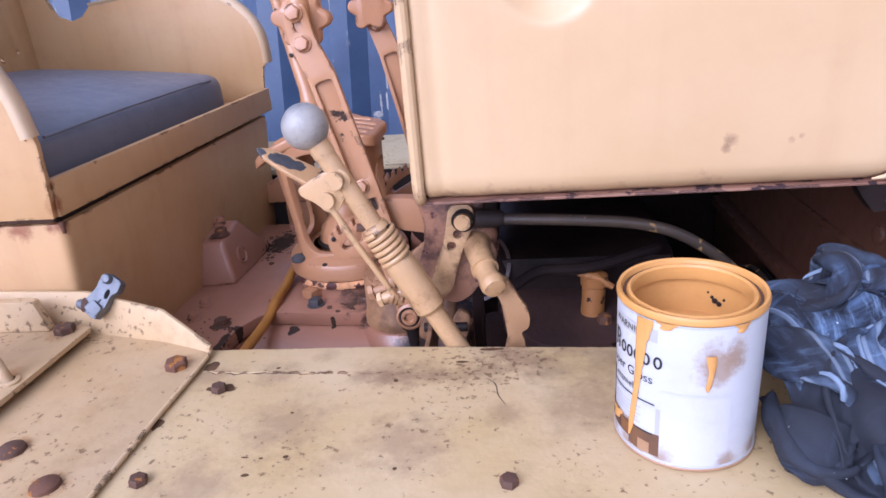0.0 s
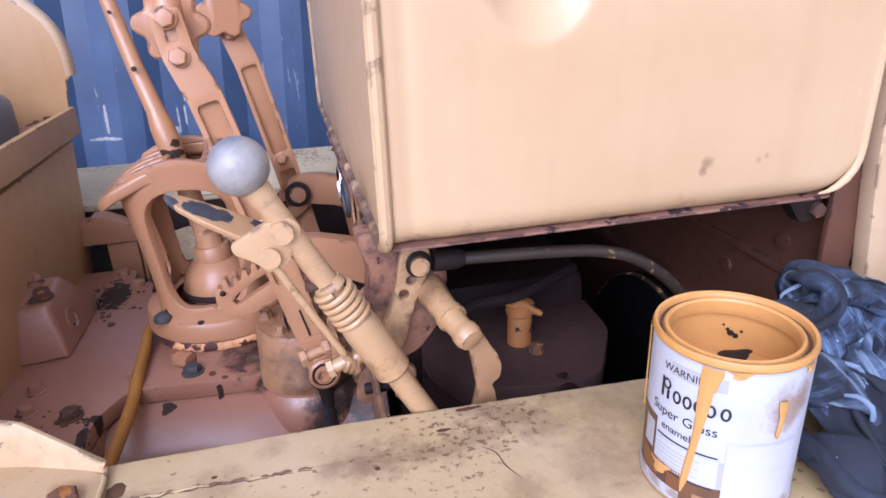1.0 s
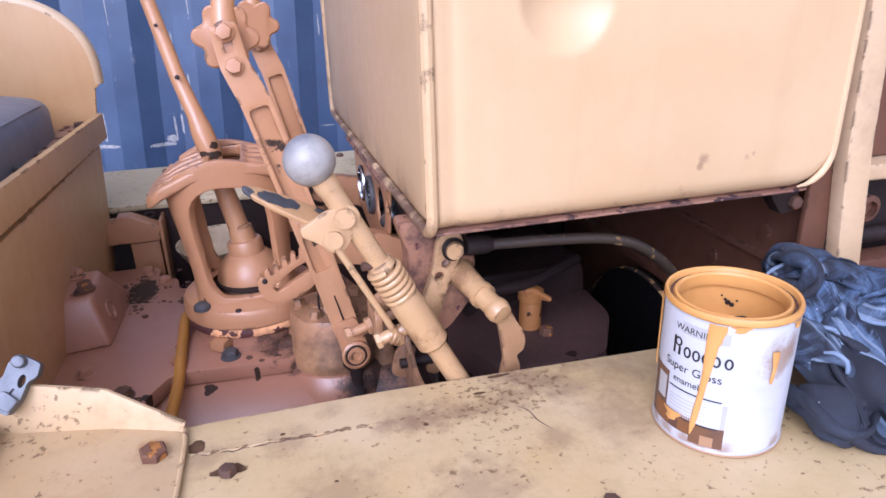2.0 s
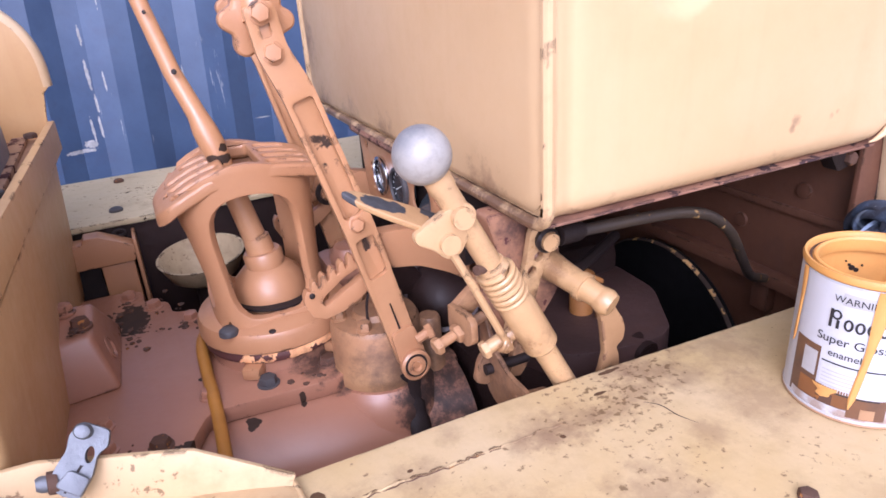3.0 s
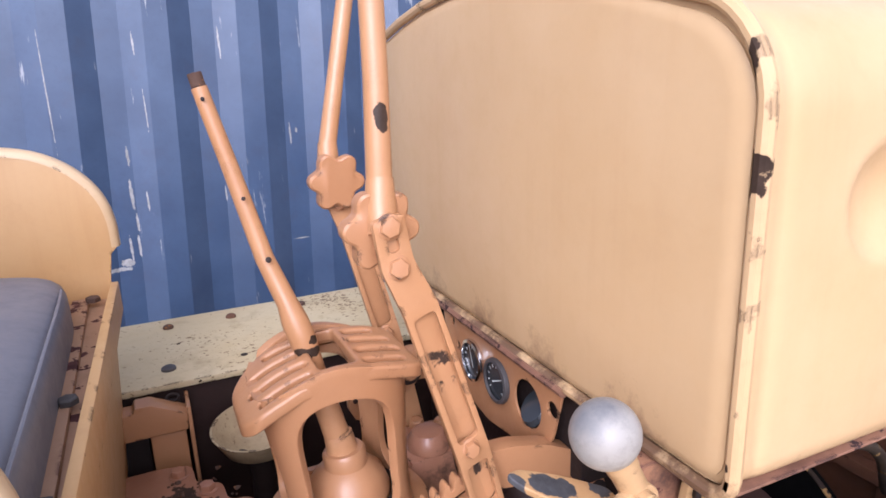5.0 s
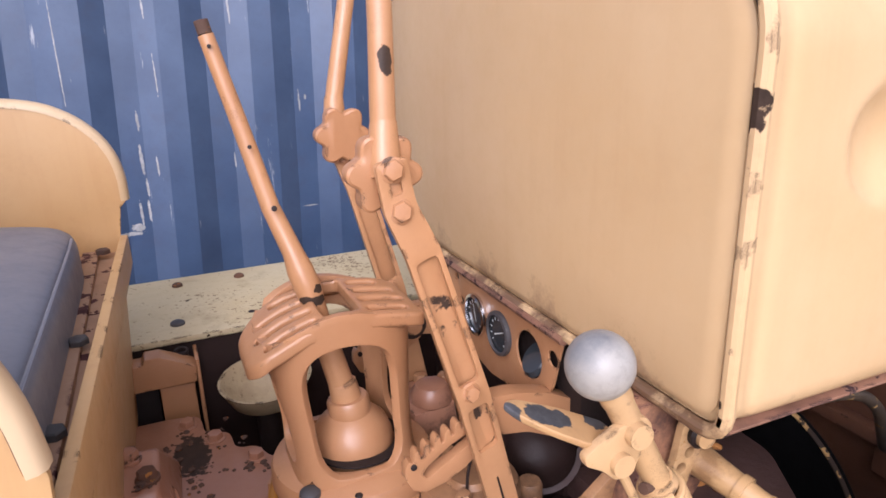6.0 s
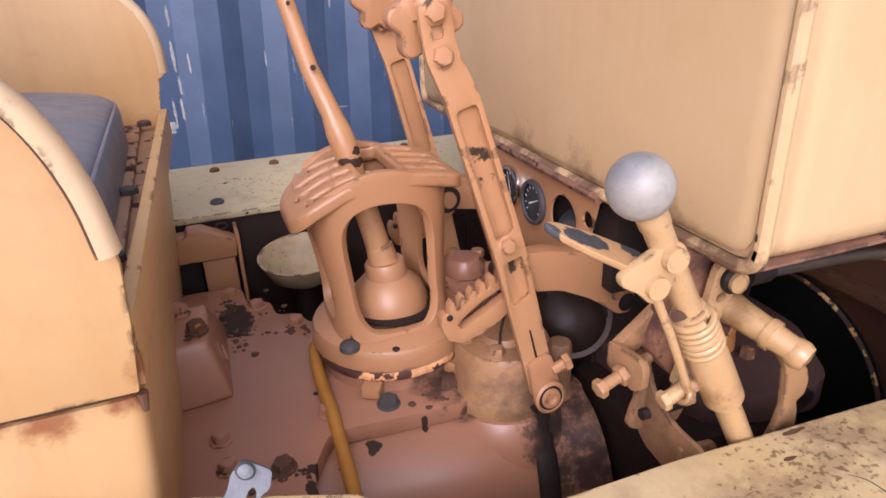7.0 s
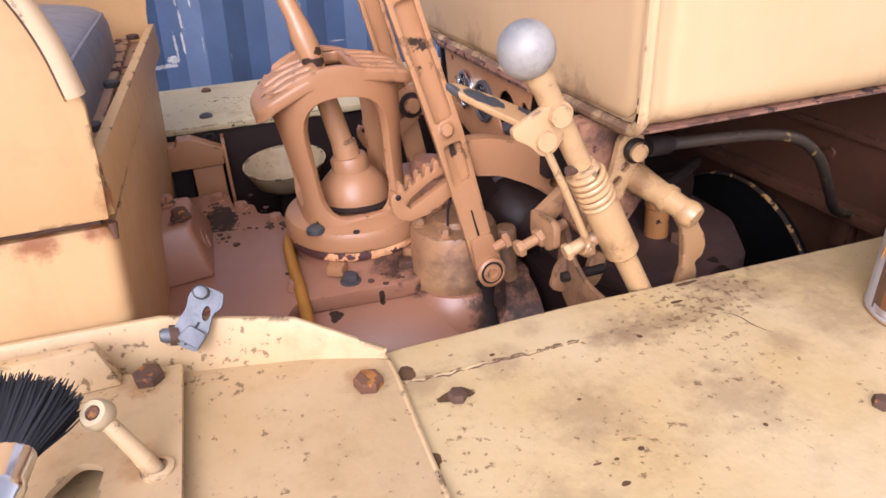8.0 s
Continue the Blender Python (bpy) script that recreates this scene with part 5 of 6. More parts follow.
part("bottom_flange", slab(round_poly([(XR - 0.004, Y0 + 0.004), (XF - 0.02, Y0 + 0.004), (XF - 0.02, Y1), (XR - 0.004, Y1)], 0.015), (0, 0, ZB - 0.0035), *XY, 0.003, 0.001), TANK_RIM, tank, "rusted bottom flange")
fb = [(0.382, Y0 + 0.001, 1.45), (0.382, Y0 + 0.001, 1.30), (0.382, Y0 + 0.001, 1.215)] + [(0.340 + 0.042 * math.cos(a), Y0 + 0.001, 1.212 - 0.042 * math.sin(a)) for a in (math.pi / 2 * k / 6 for k in range(1, 7))]
part("front_bead", tube(fb, [0.0042] * 6 + [0.0036, 0.0024, 0.0010], 10), TANK, tank)
# added plate: hides the container and keeps the space under the tank dark
part("under_frame", box(-0.03, 0.40, 1.300, 1.312, 0.94, ZB - 0.006, 0.003), GREASE_SHADE, tank, "near-black plate added to close the space under the tank")
part("foot", slab(round_poly([(0.345, 1.160), (0.395, 1.160), (0.400, 1.12), (0.375, 1.115), (0.360, 1.135)], 0.005), (0, 0.665, 0), *XZ, 0.02, 0.003), GREASE_SHADE, tank, "dark mounting foot")
part("foot_bolt", hexhead((0.392, 0.645, 1.130), (0, -1, 0), 0.009, 0.007), RUST, tank)

# ---- instrument panel ----
dash = thing("instrument_panel", "orange steel instrument panel with round gauges", "instrument panel")
XP = -0.094
G = [(1.012, 1.108), (0.947, 1.107), (0.878, 1.108)]
part("plate", slab(round_poly([(1.108, 1.160), (1.088, 1.062), (1.06, 1.052), (0.975, 1.038), (0.90, 1.048), (0.845, 1.060), (0.826, 1.09), (0.806, 1.160)], 0.008), (XP, 0, 0), *YZ, 0.003, 0.0008,
                   holes=[ring2(y, z, 0.026 if i < 2 else 0.029, 28) for i, (y, z) in enumerate(G)] + [ring2(1.060, 1.112, 0.006, 12), ring2(1.056, 1.080, 0.005, 12), ring2(1.075, 1.142, 0.006, 12), ring2(0.827, 1.125, 0.010, 14)]), CAST, dash)
# near-black box added so that the open holes look dark
part("back_box", box(XP + 0.02, XP + 0.07, 0.80, 1.12, 1.04, 1.157, 0.003), GREASE_SHADE, dash)
for i, (y, z) in enumerate(G[:2]):
    g = part("gauge", lathe([(0.0245, 0.0), (0.0285, 0.0), (0.0295, 0.003), (0.0285, 0.007), (0.0245, 0.008), (0.024, 0.005)], (XP + 0.001, y, z), (-1, 0, 0), 36), CHROME if i == 0 else DARK_BOLT, dash, "round gauge with worn bezel")
    part("dial", lathe([(0.0255, -0.012), (0.0255, 0.0025), (0, 0.0025)], (XP, y, z), (-1, 0, 0), 32), DIAL, g, "black dial")
    bm = bmesh.new()
    for k in range(11):
        t = radians(-40 + 26 * k)
        c, s = math.cos(t), math.sin(t)
        q = [bm.verts.new((XP - 0.0029, y - (r * c + w * -s), z + (r * s + w * c))) for r, w in ((0.017, -0.0007), (0.021, -0.0007), (0.021, 0.0007), (0.017, 0.0007))]
        bm.faces.new(q)
    part("marks", bm, INK, g)
    t = radians(25 if i else 110)
    c, s = math.cos(t), math.sin(t)
    bm = bmesh.new()
    bm.faces.new([bm.verts.new((XP - 0.0036, y - (r * c + w * -s), z + (r * s + w * c))) for r, w in ((-0.010, -0.001), (0.016, -0.0004), (0.016, 0.0004), (-0.010, 0.001))])
    part("needle", bm, INK, g)
part("loose_gauge", lathe([(0.0, 0.0), (0.022, 0.0), (0.024, 0.004), (0.020, 0.010), (0, 0.010)], (XP + 0.018, 0.882, 1.094), (-0.8, 0.1, 0.6), 24), DIAL, dash, "empty gauge hole")
part("cowl_lip", tube([(XP - 0.004, 0.80, 1.160), (XP - 0.004, 1.12, 1.160)], 0.0065, 8), TANK_RIM, dash)

# ---- pipe, bulkhead, engine side ----
pipe = thing("bent_pipe", "bent dirty black control pipe with worn paint", "pipe")
part("tube", tube(curve_points([(-0.040, 0.648, 1.127), (0.0, 0.650, 1.124), (0.08, 0.655, 1.117), (0.140, 0.660, 1.108), (0.185, 0.663, 1.092), (0.235, 0.675, 1.055), (0.285, 0.695, 1.0), (0.330, 0.715, 0.955), (0.38, 0.73, 0.93)], 6), 0.0066, 14), PIPE, pipe)
part("end_fitting", tube([(-0.043, 0.648, 1.1275), (-0.018, 0.649, 1.1258), (-0.012, 0.6495, 1.1253)], [0.0112, 0.0105, 0.0080], 16), GREASE_SHADE, pipe)

wall = thing("bulkhead", "brown-orange painted steel bulkhead with a ledge", "bulkhead")
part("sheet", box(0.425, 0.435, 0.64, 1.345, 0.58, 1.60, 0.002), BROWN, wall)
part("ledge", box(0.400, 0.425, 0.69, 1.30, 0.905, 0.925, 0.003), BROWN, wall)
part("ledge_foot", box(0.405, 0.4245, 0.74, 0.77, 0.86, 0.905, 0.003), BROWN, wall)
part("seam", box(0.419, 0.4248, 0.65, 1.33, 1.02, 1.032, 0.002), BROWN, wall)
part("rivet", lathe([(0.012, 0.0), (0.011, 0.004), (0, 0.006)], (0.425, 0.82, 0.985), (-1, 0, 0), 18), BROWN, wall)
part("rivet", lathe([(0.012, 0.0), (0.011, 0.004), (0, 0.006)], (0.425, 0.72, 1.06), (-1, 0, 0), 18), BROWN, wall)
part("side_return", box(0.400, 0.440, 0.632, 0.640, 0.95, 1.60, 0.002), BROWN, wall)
bm = slab([(0.422, 1.62), (0.416, 1.38), (0.424, 1.20), (0.440, 1.07), (0.452, 0.95), (0.492, 0.95), (0.478, 1.07), (0.462, 1.20), (0.450, 1.38), (0.452, 1.62)], (0, 0.632, 0), *XZ, 0.022, 0.004)
part("flange", bm, POST, wall, "cream folded edge flange")
part("cap", box(0.36, 0.50, 0.62, 1.36, 1.60, 1.62, 0.004), BROWN, wall)
hood = thing("engine_side", "orange engine side panels with dark openings", "engine")
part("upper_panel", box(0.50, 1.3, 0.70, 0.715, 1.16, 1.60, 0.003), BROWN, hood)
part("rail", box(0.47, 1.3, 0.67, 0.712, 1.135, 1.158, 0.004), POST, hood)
# near-black box stands in for the shaded gap below the engine panels
part("block", box(0.46, 1.3, 0.76, 1.24, 0.58, 1.13, 0.01), GREASE_SHADE, hood)
part("pipe_run", tube([(0.46, 0.72, 1.035), (1.3, 0.72, 1.02)], 0.012, 12), GREASE_SHADE, hood)
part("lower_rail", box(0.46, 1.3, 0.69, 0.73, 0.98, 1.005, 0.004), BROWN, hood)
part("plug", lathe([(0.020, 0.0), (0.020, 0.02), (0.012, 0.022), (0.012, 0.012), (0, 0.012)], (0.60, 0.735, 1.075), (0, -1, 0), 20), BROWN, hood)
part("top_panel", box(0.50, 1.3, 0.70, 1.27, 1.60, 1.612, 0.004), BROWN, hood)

fly = thing("flywheel_drum", "black flywheel drum with a worn yellow edge", "drum")
part("drum", lathe([(0.0, 0.0), (0.194, 0.0), (0.197, -0.003), (0.197, -0.014), (0, -0.014)], (0.382, 0.945, 0.708), (-1, 0, 0), 72), BLACK, fly)
part("rim", lathe([(0.1955, 0.0015), (0.1975, 0.0015), (0.1990, -0.004), (0.1990, -0.005), (0.1965, -0.005)], (0.382, 0.945, 0.708), (-1, 0, 0), 72), WORN_RIM, fly, "chipped yellow rim")
eng = thing("clutch_housing", "oily dark brown clutch housing castings", "housing")
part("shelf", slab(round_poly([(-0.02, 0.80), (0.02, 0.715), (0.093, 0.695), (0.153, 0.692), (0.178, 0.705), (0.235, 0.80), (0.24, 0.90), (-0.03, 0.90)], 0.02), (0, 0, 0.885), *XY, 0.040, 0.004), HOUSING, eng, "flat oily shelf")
# these boxes fill the black space under the tank, its dark in their colour
part("back_casting", box(-0.04, 0.24, 0.88, 1.32, 0.62, 0.98, 0.03), OILY_SHADE, eng)
part("lower_casting", box(-0.06, 0.15, 0.70, 0.90, 0.60, 0.885, 0.02), OILY_SHADE, eng)
part("filler", tube([(0.103, 0.800, 0.92), (0.106, 0.806, 0.963)], 0.0165, 20), FILLER, eng, "orange filler neck")
part("filler_cap", lathe([(0.016, 0.0), (0.019, 0.003), (0.019, 0.016), (0.012, 0.020), (0, 0.020)], (0.106, 0.806, 0.964), (0, 0, 1), 20), FILLER, eng)
part("cap_wing", tube([(0.083, 0.796, 0.988), (0.106, 0.796, 0.982), (0.130, 0.790, 0.968)], [0.004, 0.007, 0.004], 10), FILLER, eng)
part("bolt", hexhead((0.116, 0.770, 0.924), (0, 0, 1), 0.010, 0.012), RUST_BRIGHT, eng)
part("plug", tube([(0.125, 0.715, 0.91), (0.127, 0.69, 0.905)], 0.018, 16), OILY_SHADE, eng)
part("hose", tube(curve_points([(-0.01, 0.75, 0.99), (0.03, 0.78, 1.0), (0.10, 0.80, 0.995), (0.2, 0.85, 1.0)], 6), 0.008, 10), GREASE_SHADE, eng)
part("oily_link", slab(round_poly([(-0.17, 1.045), (-0.13, 1.05), (-0.085, 0.985), (-0.075, 0.955), (-0.12, 0.96), (-0.165, 1.01)], 0.01), (0, 0.93, 0), *XZ, 0.012, 0.003), OILY_SHADE, eng)
part("upright", box(-0.06, -0.045, 0.72, 0.74, 0.88, 1.03, 0.003), OILY_SHADE, eng)
part("bell", lathe([(0.050, -0.03), (0.050, 0.0), (0.046, 0.004), (0.040, 0.012), (0.022, 0.022), (0, 0.025)], (-0.062, 0.905, 0.955), (-0.35, -0.75, 0.55), 40), OILY_SHADE, eng, "oily round end cover")
part("bell_rim", lathe([(0.050, 0.0), (0.056, 0.0), (0.057, 0.004), (0.051, 0.005)], (-0.062, 0.905, 0.955), (-0.35, -0.75, 0.55), 40), HOUSING, eng)

cluster = thing("oily_valve_block", "oily orange valve block behind the levers", "valve block")
part("block", box(-0.19, -0.10, 1.02, 1.12, 0.905, 0.975, 0.018), CASE, cluster)
part("dome", lathe([(0.030, 0.0), (0.030, 0.012), (0.022, 0.024), (0, 0.028)], (-0.150, 1.05, 0.974), (0, 0, 1), 24), CASE, cluster)
part("bolt", hexhead((-0.145, 1.105, 0.974), (0, 0, 1), 0.011, 0.012), CAST, cluster)
part("bolt", hexhead((-0.112, 1.09, 0.974), (0, 0, 1), 0.011, 0.012), CAST, cluster)
part("bolt", hexhead((-0.115, 1.035, 0.974), (0, 0, 1), 0.011, 0.012), CAST, cluster)

# ---- small fittings at the back ----
bowl = thing("lamp_bowl", "cream dented metal bowl with a hole", "bowl")
prof = [(0.0, -0.052), (0.035, -0.049), (0.058, -0.033), (0.071, -0.005), (0.074, 0.001), (0.070, 0.001), (0.055, -0.029), (0.035, -0.044), (0.0, -0.047)]
part("shell", lathe(prof, (-0.350, 1.268, 0.952), (-0.05, -0.08, 1.0), 48), BOWL_PAINT, bowl)
# the drain hole's shade is a near-black disc on the bowl
part("hole", lathe([(0.0095, -0.001), (0.0095, 0.0015), (0, 0.0015)], (-0.377, 1.262, 0.9095), (0.42, 0.06, 0.9), 16), GREASE_SHADE, bowl, "dark drain hole")
part("stand", tube([(-0.35, 1.275, 0.60), (-0.35, 1.275, 0.898)], 0.02, 14), GREASE_SHADE, bowl)
stay = thing("fender_stay", "orange folded steel stay under the far fender", "bracket")
part("top_box", slab(round_poly([(-0.60, 0.955), (-0.452, 0.955), (-0.448, 0.982), (-0.500, 1.008), (-0.522, 1.008), (-0.526, 0.999), (-0.60, 0.999)], 0.003), (0, 1.330, 0), *XZ, 0.035, 0.002), CAST, stay)
part("upright", box(-0.507, -0.455, 1.300, 1.330, 0.60, 0.953, 0.003), CAST, stay)
part("side_plate", box(-0.450, -0.444, 1.29, 1.352, 0.62, 0.995, 0.002), CAST, stay)
# near-black box in place of the shade behind the stay
part("dark_gap", box(-0.60, -0.51, 1.325, 1.35, 0.60, 0.95, 0.003), GREASE_SHADE, stay)
bm = bmesh.new()
for k in range(3):
    o = Vector((-0.468, 1.332 + 0.006 * k, 0.996 - 0.012 * k))
    tube([o + 0.009 * Vector((math.cos(t), 0.35 * math.sin(t), math.sin(t) * 0.5)) for t in (2 * math.pi * j / 16 for j in range(17))], 0.0028, 8, bm)
part("spring", bm, GREASE_SHADE, stay, "dark coil spring")
cable = thing("ochre_cable", "ochre yellow cable lying over the gearbox", "cable")
part("sheath", tube(curve_points([(-0.372, 1.035, 0.930), (-0.388, 0.985, 0.932), (-0.391, 0.930, 0.921), (-0.391, 0.880, 0.919), (-0.392, 0.835, 0.908), (-0.396, 0.76, 0.904), (-0.405, 0.66, 0.90), (-0.41, 0.60, 0.897)], 6), 0.0078, 14), HOSE, cable)

# ---- seat ----
seat = thing("operator_seat", "orange steel bulldozer seat with armrests and blue-grey cushion", "seat")
SF = -0.540
bm = slab(round_poly([(-1.06, 0.655), (SF - 0.004, 0.655), (SF + 0.012, 1.340), (-1.06, 1.340)], 0.014), (0, 0, 0.895), *XY, 0.245, 0.004)
for p in bm.verts:
    if p.co.x > -0.7:
        p.co.x += 0.075 * (p.co.z - 1.14)
part("lower_box", bm, SEAT_PAINT, seat)
# the shade between tray and box is put in as a near-black slab
part("gap", slab([(-1.05, 0.663), (SF - 0.014, 0.663), (SF, 1.337), (-1.05, 1.337)], (0, 0, 1.139), *XY, 0.012, 0.001), GREASE_SHADE, seat, "near-black filling for the shade in the gap under the tray")
part("tray_lip", slab([(SF - 0.012, 0.6525), (SF - 0.001, 0.6525), (SF + 0.025, 1.342), (SF + 0.014, 1.342)], (0, 0, 1.150), *XY, 0.046, 0.002), SEAT_PAINT, seat)
part("tray", slab([(-1.05, 0.66), (SF - 0.010, 0.66), (SF + 0.009, 1.342), (-1.05, 1.342)], (0, 0, 1.152), *XY, 0.020, 0.002), TRAY_PAINT, seat)
part("tray_angle", box(-0.578, -0.556, 0.67, 1.33, 1.172, 1.180, 0.002), TRAY_PAINT, seat)
for y in (0.80, 0.98, 1.31):
    part("tray_bolt", hexhead((-0.566 + 0.025 * (y - 0.65), y, 1.180), (0, 0, 1), 0.010, 0.007), RUST if y > 1 else DARK_BOLT, seat)


part("rust_seam", tube([(-1.05, 0.6555, 1.1455), (-0.80, 0.6552, 1.1455), (-0.553, 0.6548, 1.1455)], 0.0028, 6), RUST, seat, "rusty seam")
part("corner_rust", tube([(-0.5455, 0.6555, 1.143), (-0.5458, 0.6557, 1.128)], [0.004, 0.002], 8), RUST_BRIGHT, seat)


def arm(y, front, width, out):
    """A side panel with its rolled top edge; front is the run from the lip up to the top."""
    prof = front + [(-0.68, 1.400), (-0.78, 1.395), (-0.87, 1.386), (-0.89, 1.368), (-0.915, 1.360), (-0.945, 1.372), (-0.965, 1.42), (-0.985, 1.62), (-1.06, 1.64)]
    body = part("armrest", slab(prof + [(-1.06, 1.150)], (0, y + 0.004, 0), *XZ, 0.008, 0.002), SEAT_PAINT, seat)
    start = next(i for i, (x, z) in enumerate(prof) if z > 1.245)
    edge = curve_points([(x, 0, z) for x, z in prof[start:len(front) + 3]], 4)
    bm = bmesh.new()
    rows = []
    for i, p in enumerate(edge):
        d = (edge[min(i + 1, len(edge) - 1)] - edge[max(i - 1, 0)]).normalized()
        nrm = Vector((-d.z, 0, d.x))
        nrm = nrm if nrm.x > 0 or nrm.z > 0 else -nrm
        sect = [(-1.0, -0.007), (-0.96, -0.001), (-0.7, 0.0035), (0.0, 0.005), (0.7, 0.0035), (0.96, -0.001), (1.0, -0.007), (0.86, -0.007), (0.6, -0.001), (-0.6, -0.001), (-0.86, -0.007)]
        rows.append([bm.verts.new(p + nrm * b + Vector((0, y + a * width + out, 0))) for a, b in sect])
    m = len(rows[0])
    for a, b in zip(rows, rows[1:]):
        for k in range(m):
            bm.faces.new((a[k], a[(k + 1) % m], b[(k + 1) % m], b[k]))
    bm.faces.new(rows[0])
    bm.faces.new(rows[-1])
    bmesh.ops.recalc_face_normals(bm, faces=bm.faces)
    part("arm_edge", bm, ARM_EDGE_SHEEN, body, "rolled armrest edge", sharp=60)
    if out < 0:
        # a rust-coloured line stands in for the shadow under the rolled edge
        line = [p + Vector((-0.0095, y - 0.0045, -0.004)) for p in edge[:-6]]
        part("edge_seam", tube(line, 0.0010, 6), RUST, body, "dark line laid as the rolled edge's shadow")


arm(1.343, [(-0.528, 1.150), (-0.524, 1.20), (-0.518, 1.238), (-0.509, 1.248), (-0.510, 1.285), (-0.518, 1.318), (-0.536, 1.348), (-0.567, 1.375), (-0.61, 1.393)], 0.017, 0.012)
arm(0.648, [(-0.545, 1.150), (-0.540, 1.20), (-0.538, 1.240), (-0.5395, 1.249), (-0.545, 1.285), (-0.556, 1.318), (-0.573, 1.345), (-0.604, 1.372), (-0.647, 1.390)], 0.0115, -0.004)
bm = bmesh.new()
bmesh.ops.create_cube(bm, size=1)
bmesh.ops.subdivide_edges(bm, edges=bm.edges, cuts=22, use_grid_fill=True)
cx0, cx1, cy0, cy1, cz0, cz1 = -1.0, -0.566, 0.672, 1.276, 1.160, 1.262
for w in bm.verts:
    x, y, z = (2 * c for c in w.co)
    k = 1 - 0.22 * (abs(x) ** 6 + abs(y) ** 6) * 0.35
    e = (abs(x) ** 10 + abs(y) ** 10 + abs(z) ** 7 * 0.9 + 1e-9) ** (1 / 9)
    q = Vector((x, y, z)) / max(1.0, e)
    puff = 0.012 * (1 - q.x * q.x) * (1 - q.y * q.y) if z > 0 else 0
    w.co = Vector(((cx0 + cx1) / 2 + q.x * (cx1 - cx0) / 2, (cy0 + cy1) / 2 + q.y * (cy1 - cy0) / 2, (cz0 + cz1) / 2 + q.z * (cz1 - cz0) / 2 + puff + 0.02 * (-q.x) * (z > -0.5)))
cushion = tagged(obj("seat_cushion", bm, VINYL, sharp=80), "blue-grey vinyl seat cushion with rounded edges", "cushion")
# thin ridge added so that the cushion's front crease catches a highlight
part("piping", tube(curve_points([(-0.5685, 0.70, 1.238), (-0.5675, 0.85, 1.240), (-0.5675, 1.0, 1.240), (-0.568, 1.12, 1.239), (-0.571, 1.19, 1.236)], 6), 0.0022, 8), VINYL, cushion)
part("backrest", slab(round_poly([(0.66, 1.15), (1.345, 1.15), (1.345, 1.75), (0.66, 1.75)], 0.03), (-1.03, 0, 0), *YZ, 0.012, 0.004, holes=[ring2(1.27, 1.40, 0.006, 10), ring2(1.29, 1.31, 0.005, 10), ring2(1.24, 1.30, 0.005, 10), ring2(1.20, 1.40, 0.006, 10)]), SEAT_PAINT, seat)

# ---- loose things on the fender ----
clamp = thing("battery_clamp", "silver metal cable clamp resting on the plate edge", "clamp")
cl, cn = Vector((0.55, 0.45, 0.70)).normalized(), Vector((-0.05, -0.88, 0.47)).normalized()
cs = cn.cross(cl).normalized()
cn = cl.cross(cs)
CM = Matrix.Translation((-0.499, 0.632, 1.052)) @ Matrix((cl, cs, cn)).transposed().to_4x4() @ Matrix.Diagonal((0.72, 0.84, 0.72, 1))
bm = slab(round_poly([(-0.038, -0.013), (-0.012, -0.016), (0.010, -0.013), (0.020, -0.019), (0.037, -0.015), (0.038, 0.011), (0.022, 0.016), (0.006, 0.013), (-0.012, 0.016), (-0.030, 0.016), (-0.037, 0.004)], 0.0045), (0, 0, 0), *XY, 0.016, 0.004, holes=[[(0.008 + 0.0085 * math.cos(a) - 0.002 * math.sin(a), -0.007 + 0.0036 * math.sin(a) + 0.002 * math.cos(a)) for a in (2 * math.pi * k / 16 for k in range(16))]], seg=3)
bm.transform(CM)
part("body", bm, SILVER, clamp)
bm = slab(round_poly([(-0.034, -0.014), (-0.014, -0.016), (-0.010, 0.004), (-0.030, 0.010)], 0.005), (0, 0, 0.0158), *XY, 0.006, 0.002, seg=3)
bm.transform(CM)
part("jaw", bm, SILVER, clamp)
bm = lathe([(0.0088, 0.0), (0.0084, 0.004), (0.0065, 0.008), (0.003, 0.009), (0, 0.009)], (0.029, 0.006, 0.0155), (0, 0, 1), 20)
bm.transform(CM)
part("stud", bm, SILVER, clamp)
bm = lathe([(0.0118, 0.0), (0.0118, 0.008), (0.008, 0.009)], (-0.026, 0.010, 0.008), (-0.5, 1, 0.2), 18)
bm.transform(CM)
part("nut", bm, RUST, clamp, "rusty nut")
bm = lathe([(0.0085, -0.004), (0.0085, 0.014), (0.006, 0.018), (0, 0.018)], (-0.026, 0.010, 0.008), (-0.5, 1, 0.2), 16)
bm.transform(CM)
part("screw", bm, SILVER, clamp)
# sliver of near-black for the shade in the clamp's split
bm = slab([(-0.034, -0.0012), (-0.004, -0.0052), (-0.004, -0.0028), (-0.034, 0.0012)], (0, 0, 0.0135), *XY, 0.003, 0.0)
bm.transform(CM)
part("split", bm, GREASE_SHADE, clamp, "dark split in the clamp")

brush = thing("paint_brush", "black bristle paint brush with a chrome ferrule", "brush")
B0, BD = Vector((-0.619, 0.462, 1.074)), Vector((0.16, 1.0, 0.10)).normalized()
bw = BD.cross(Vector((0, 0, 1))).normalized()
bh = bw.cross(BD)


def oval(c, a, b, n=28):
    return [c + a * math.cos(2 * math.pi * k / n) * bw + b * math.sin(2 * math.pi * k / n) * bh for k in range(n)]


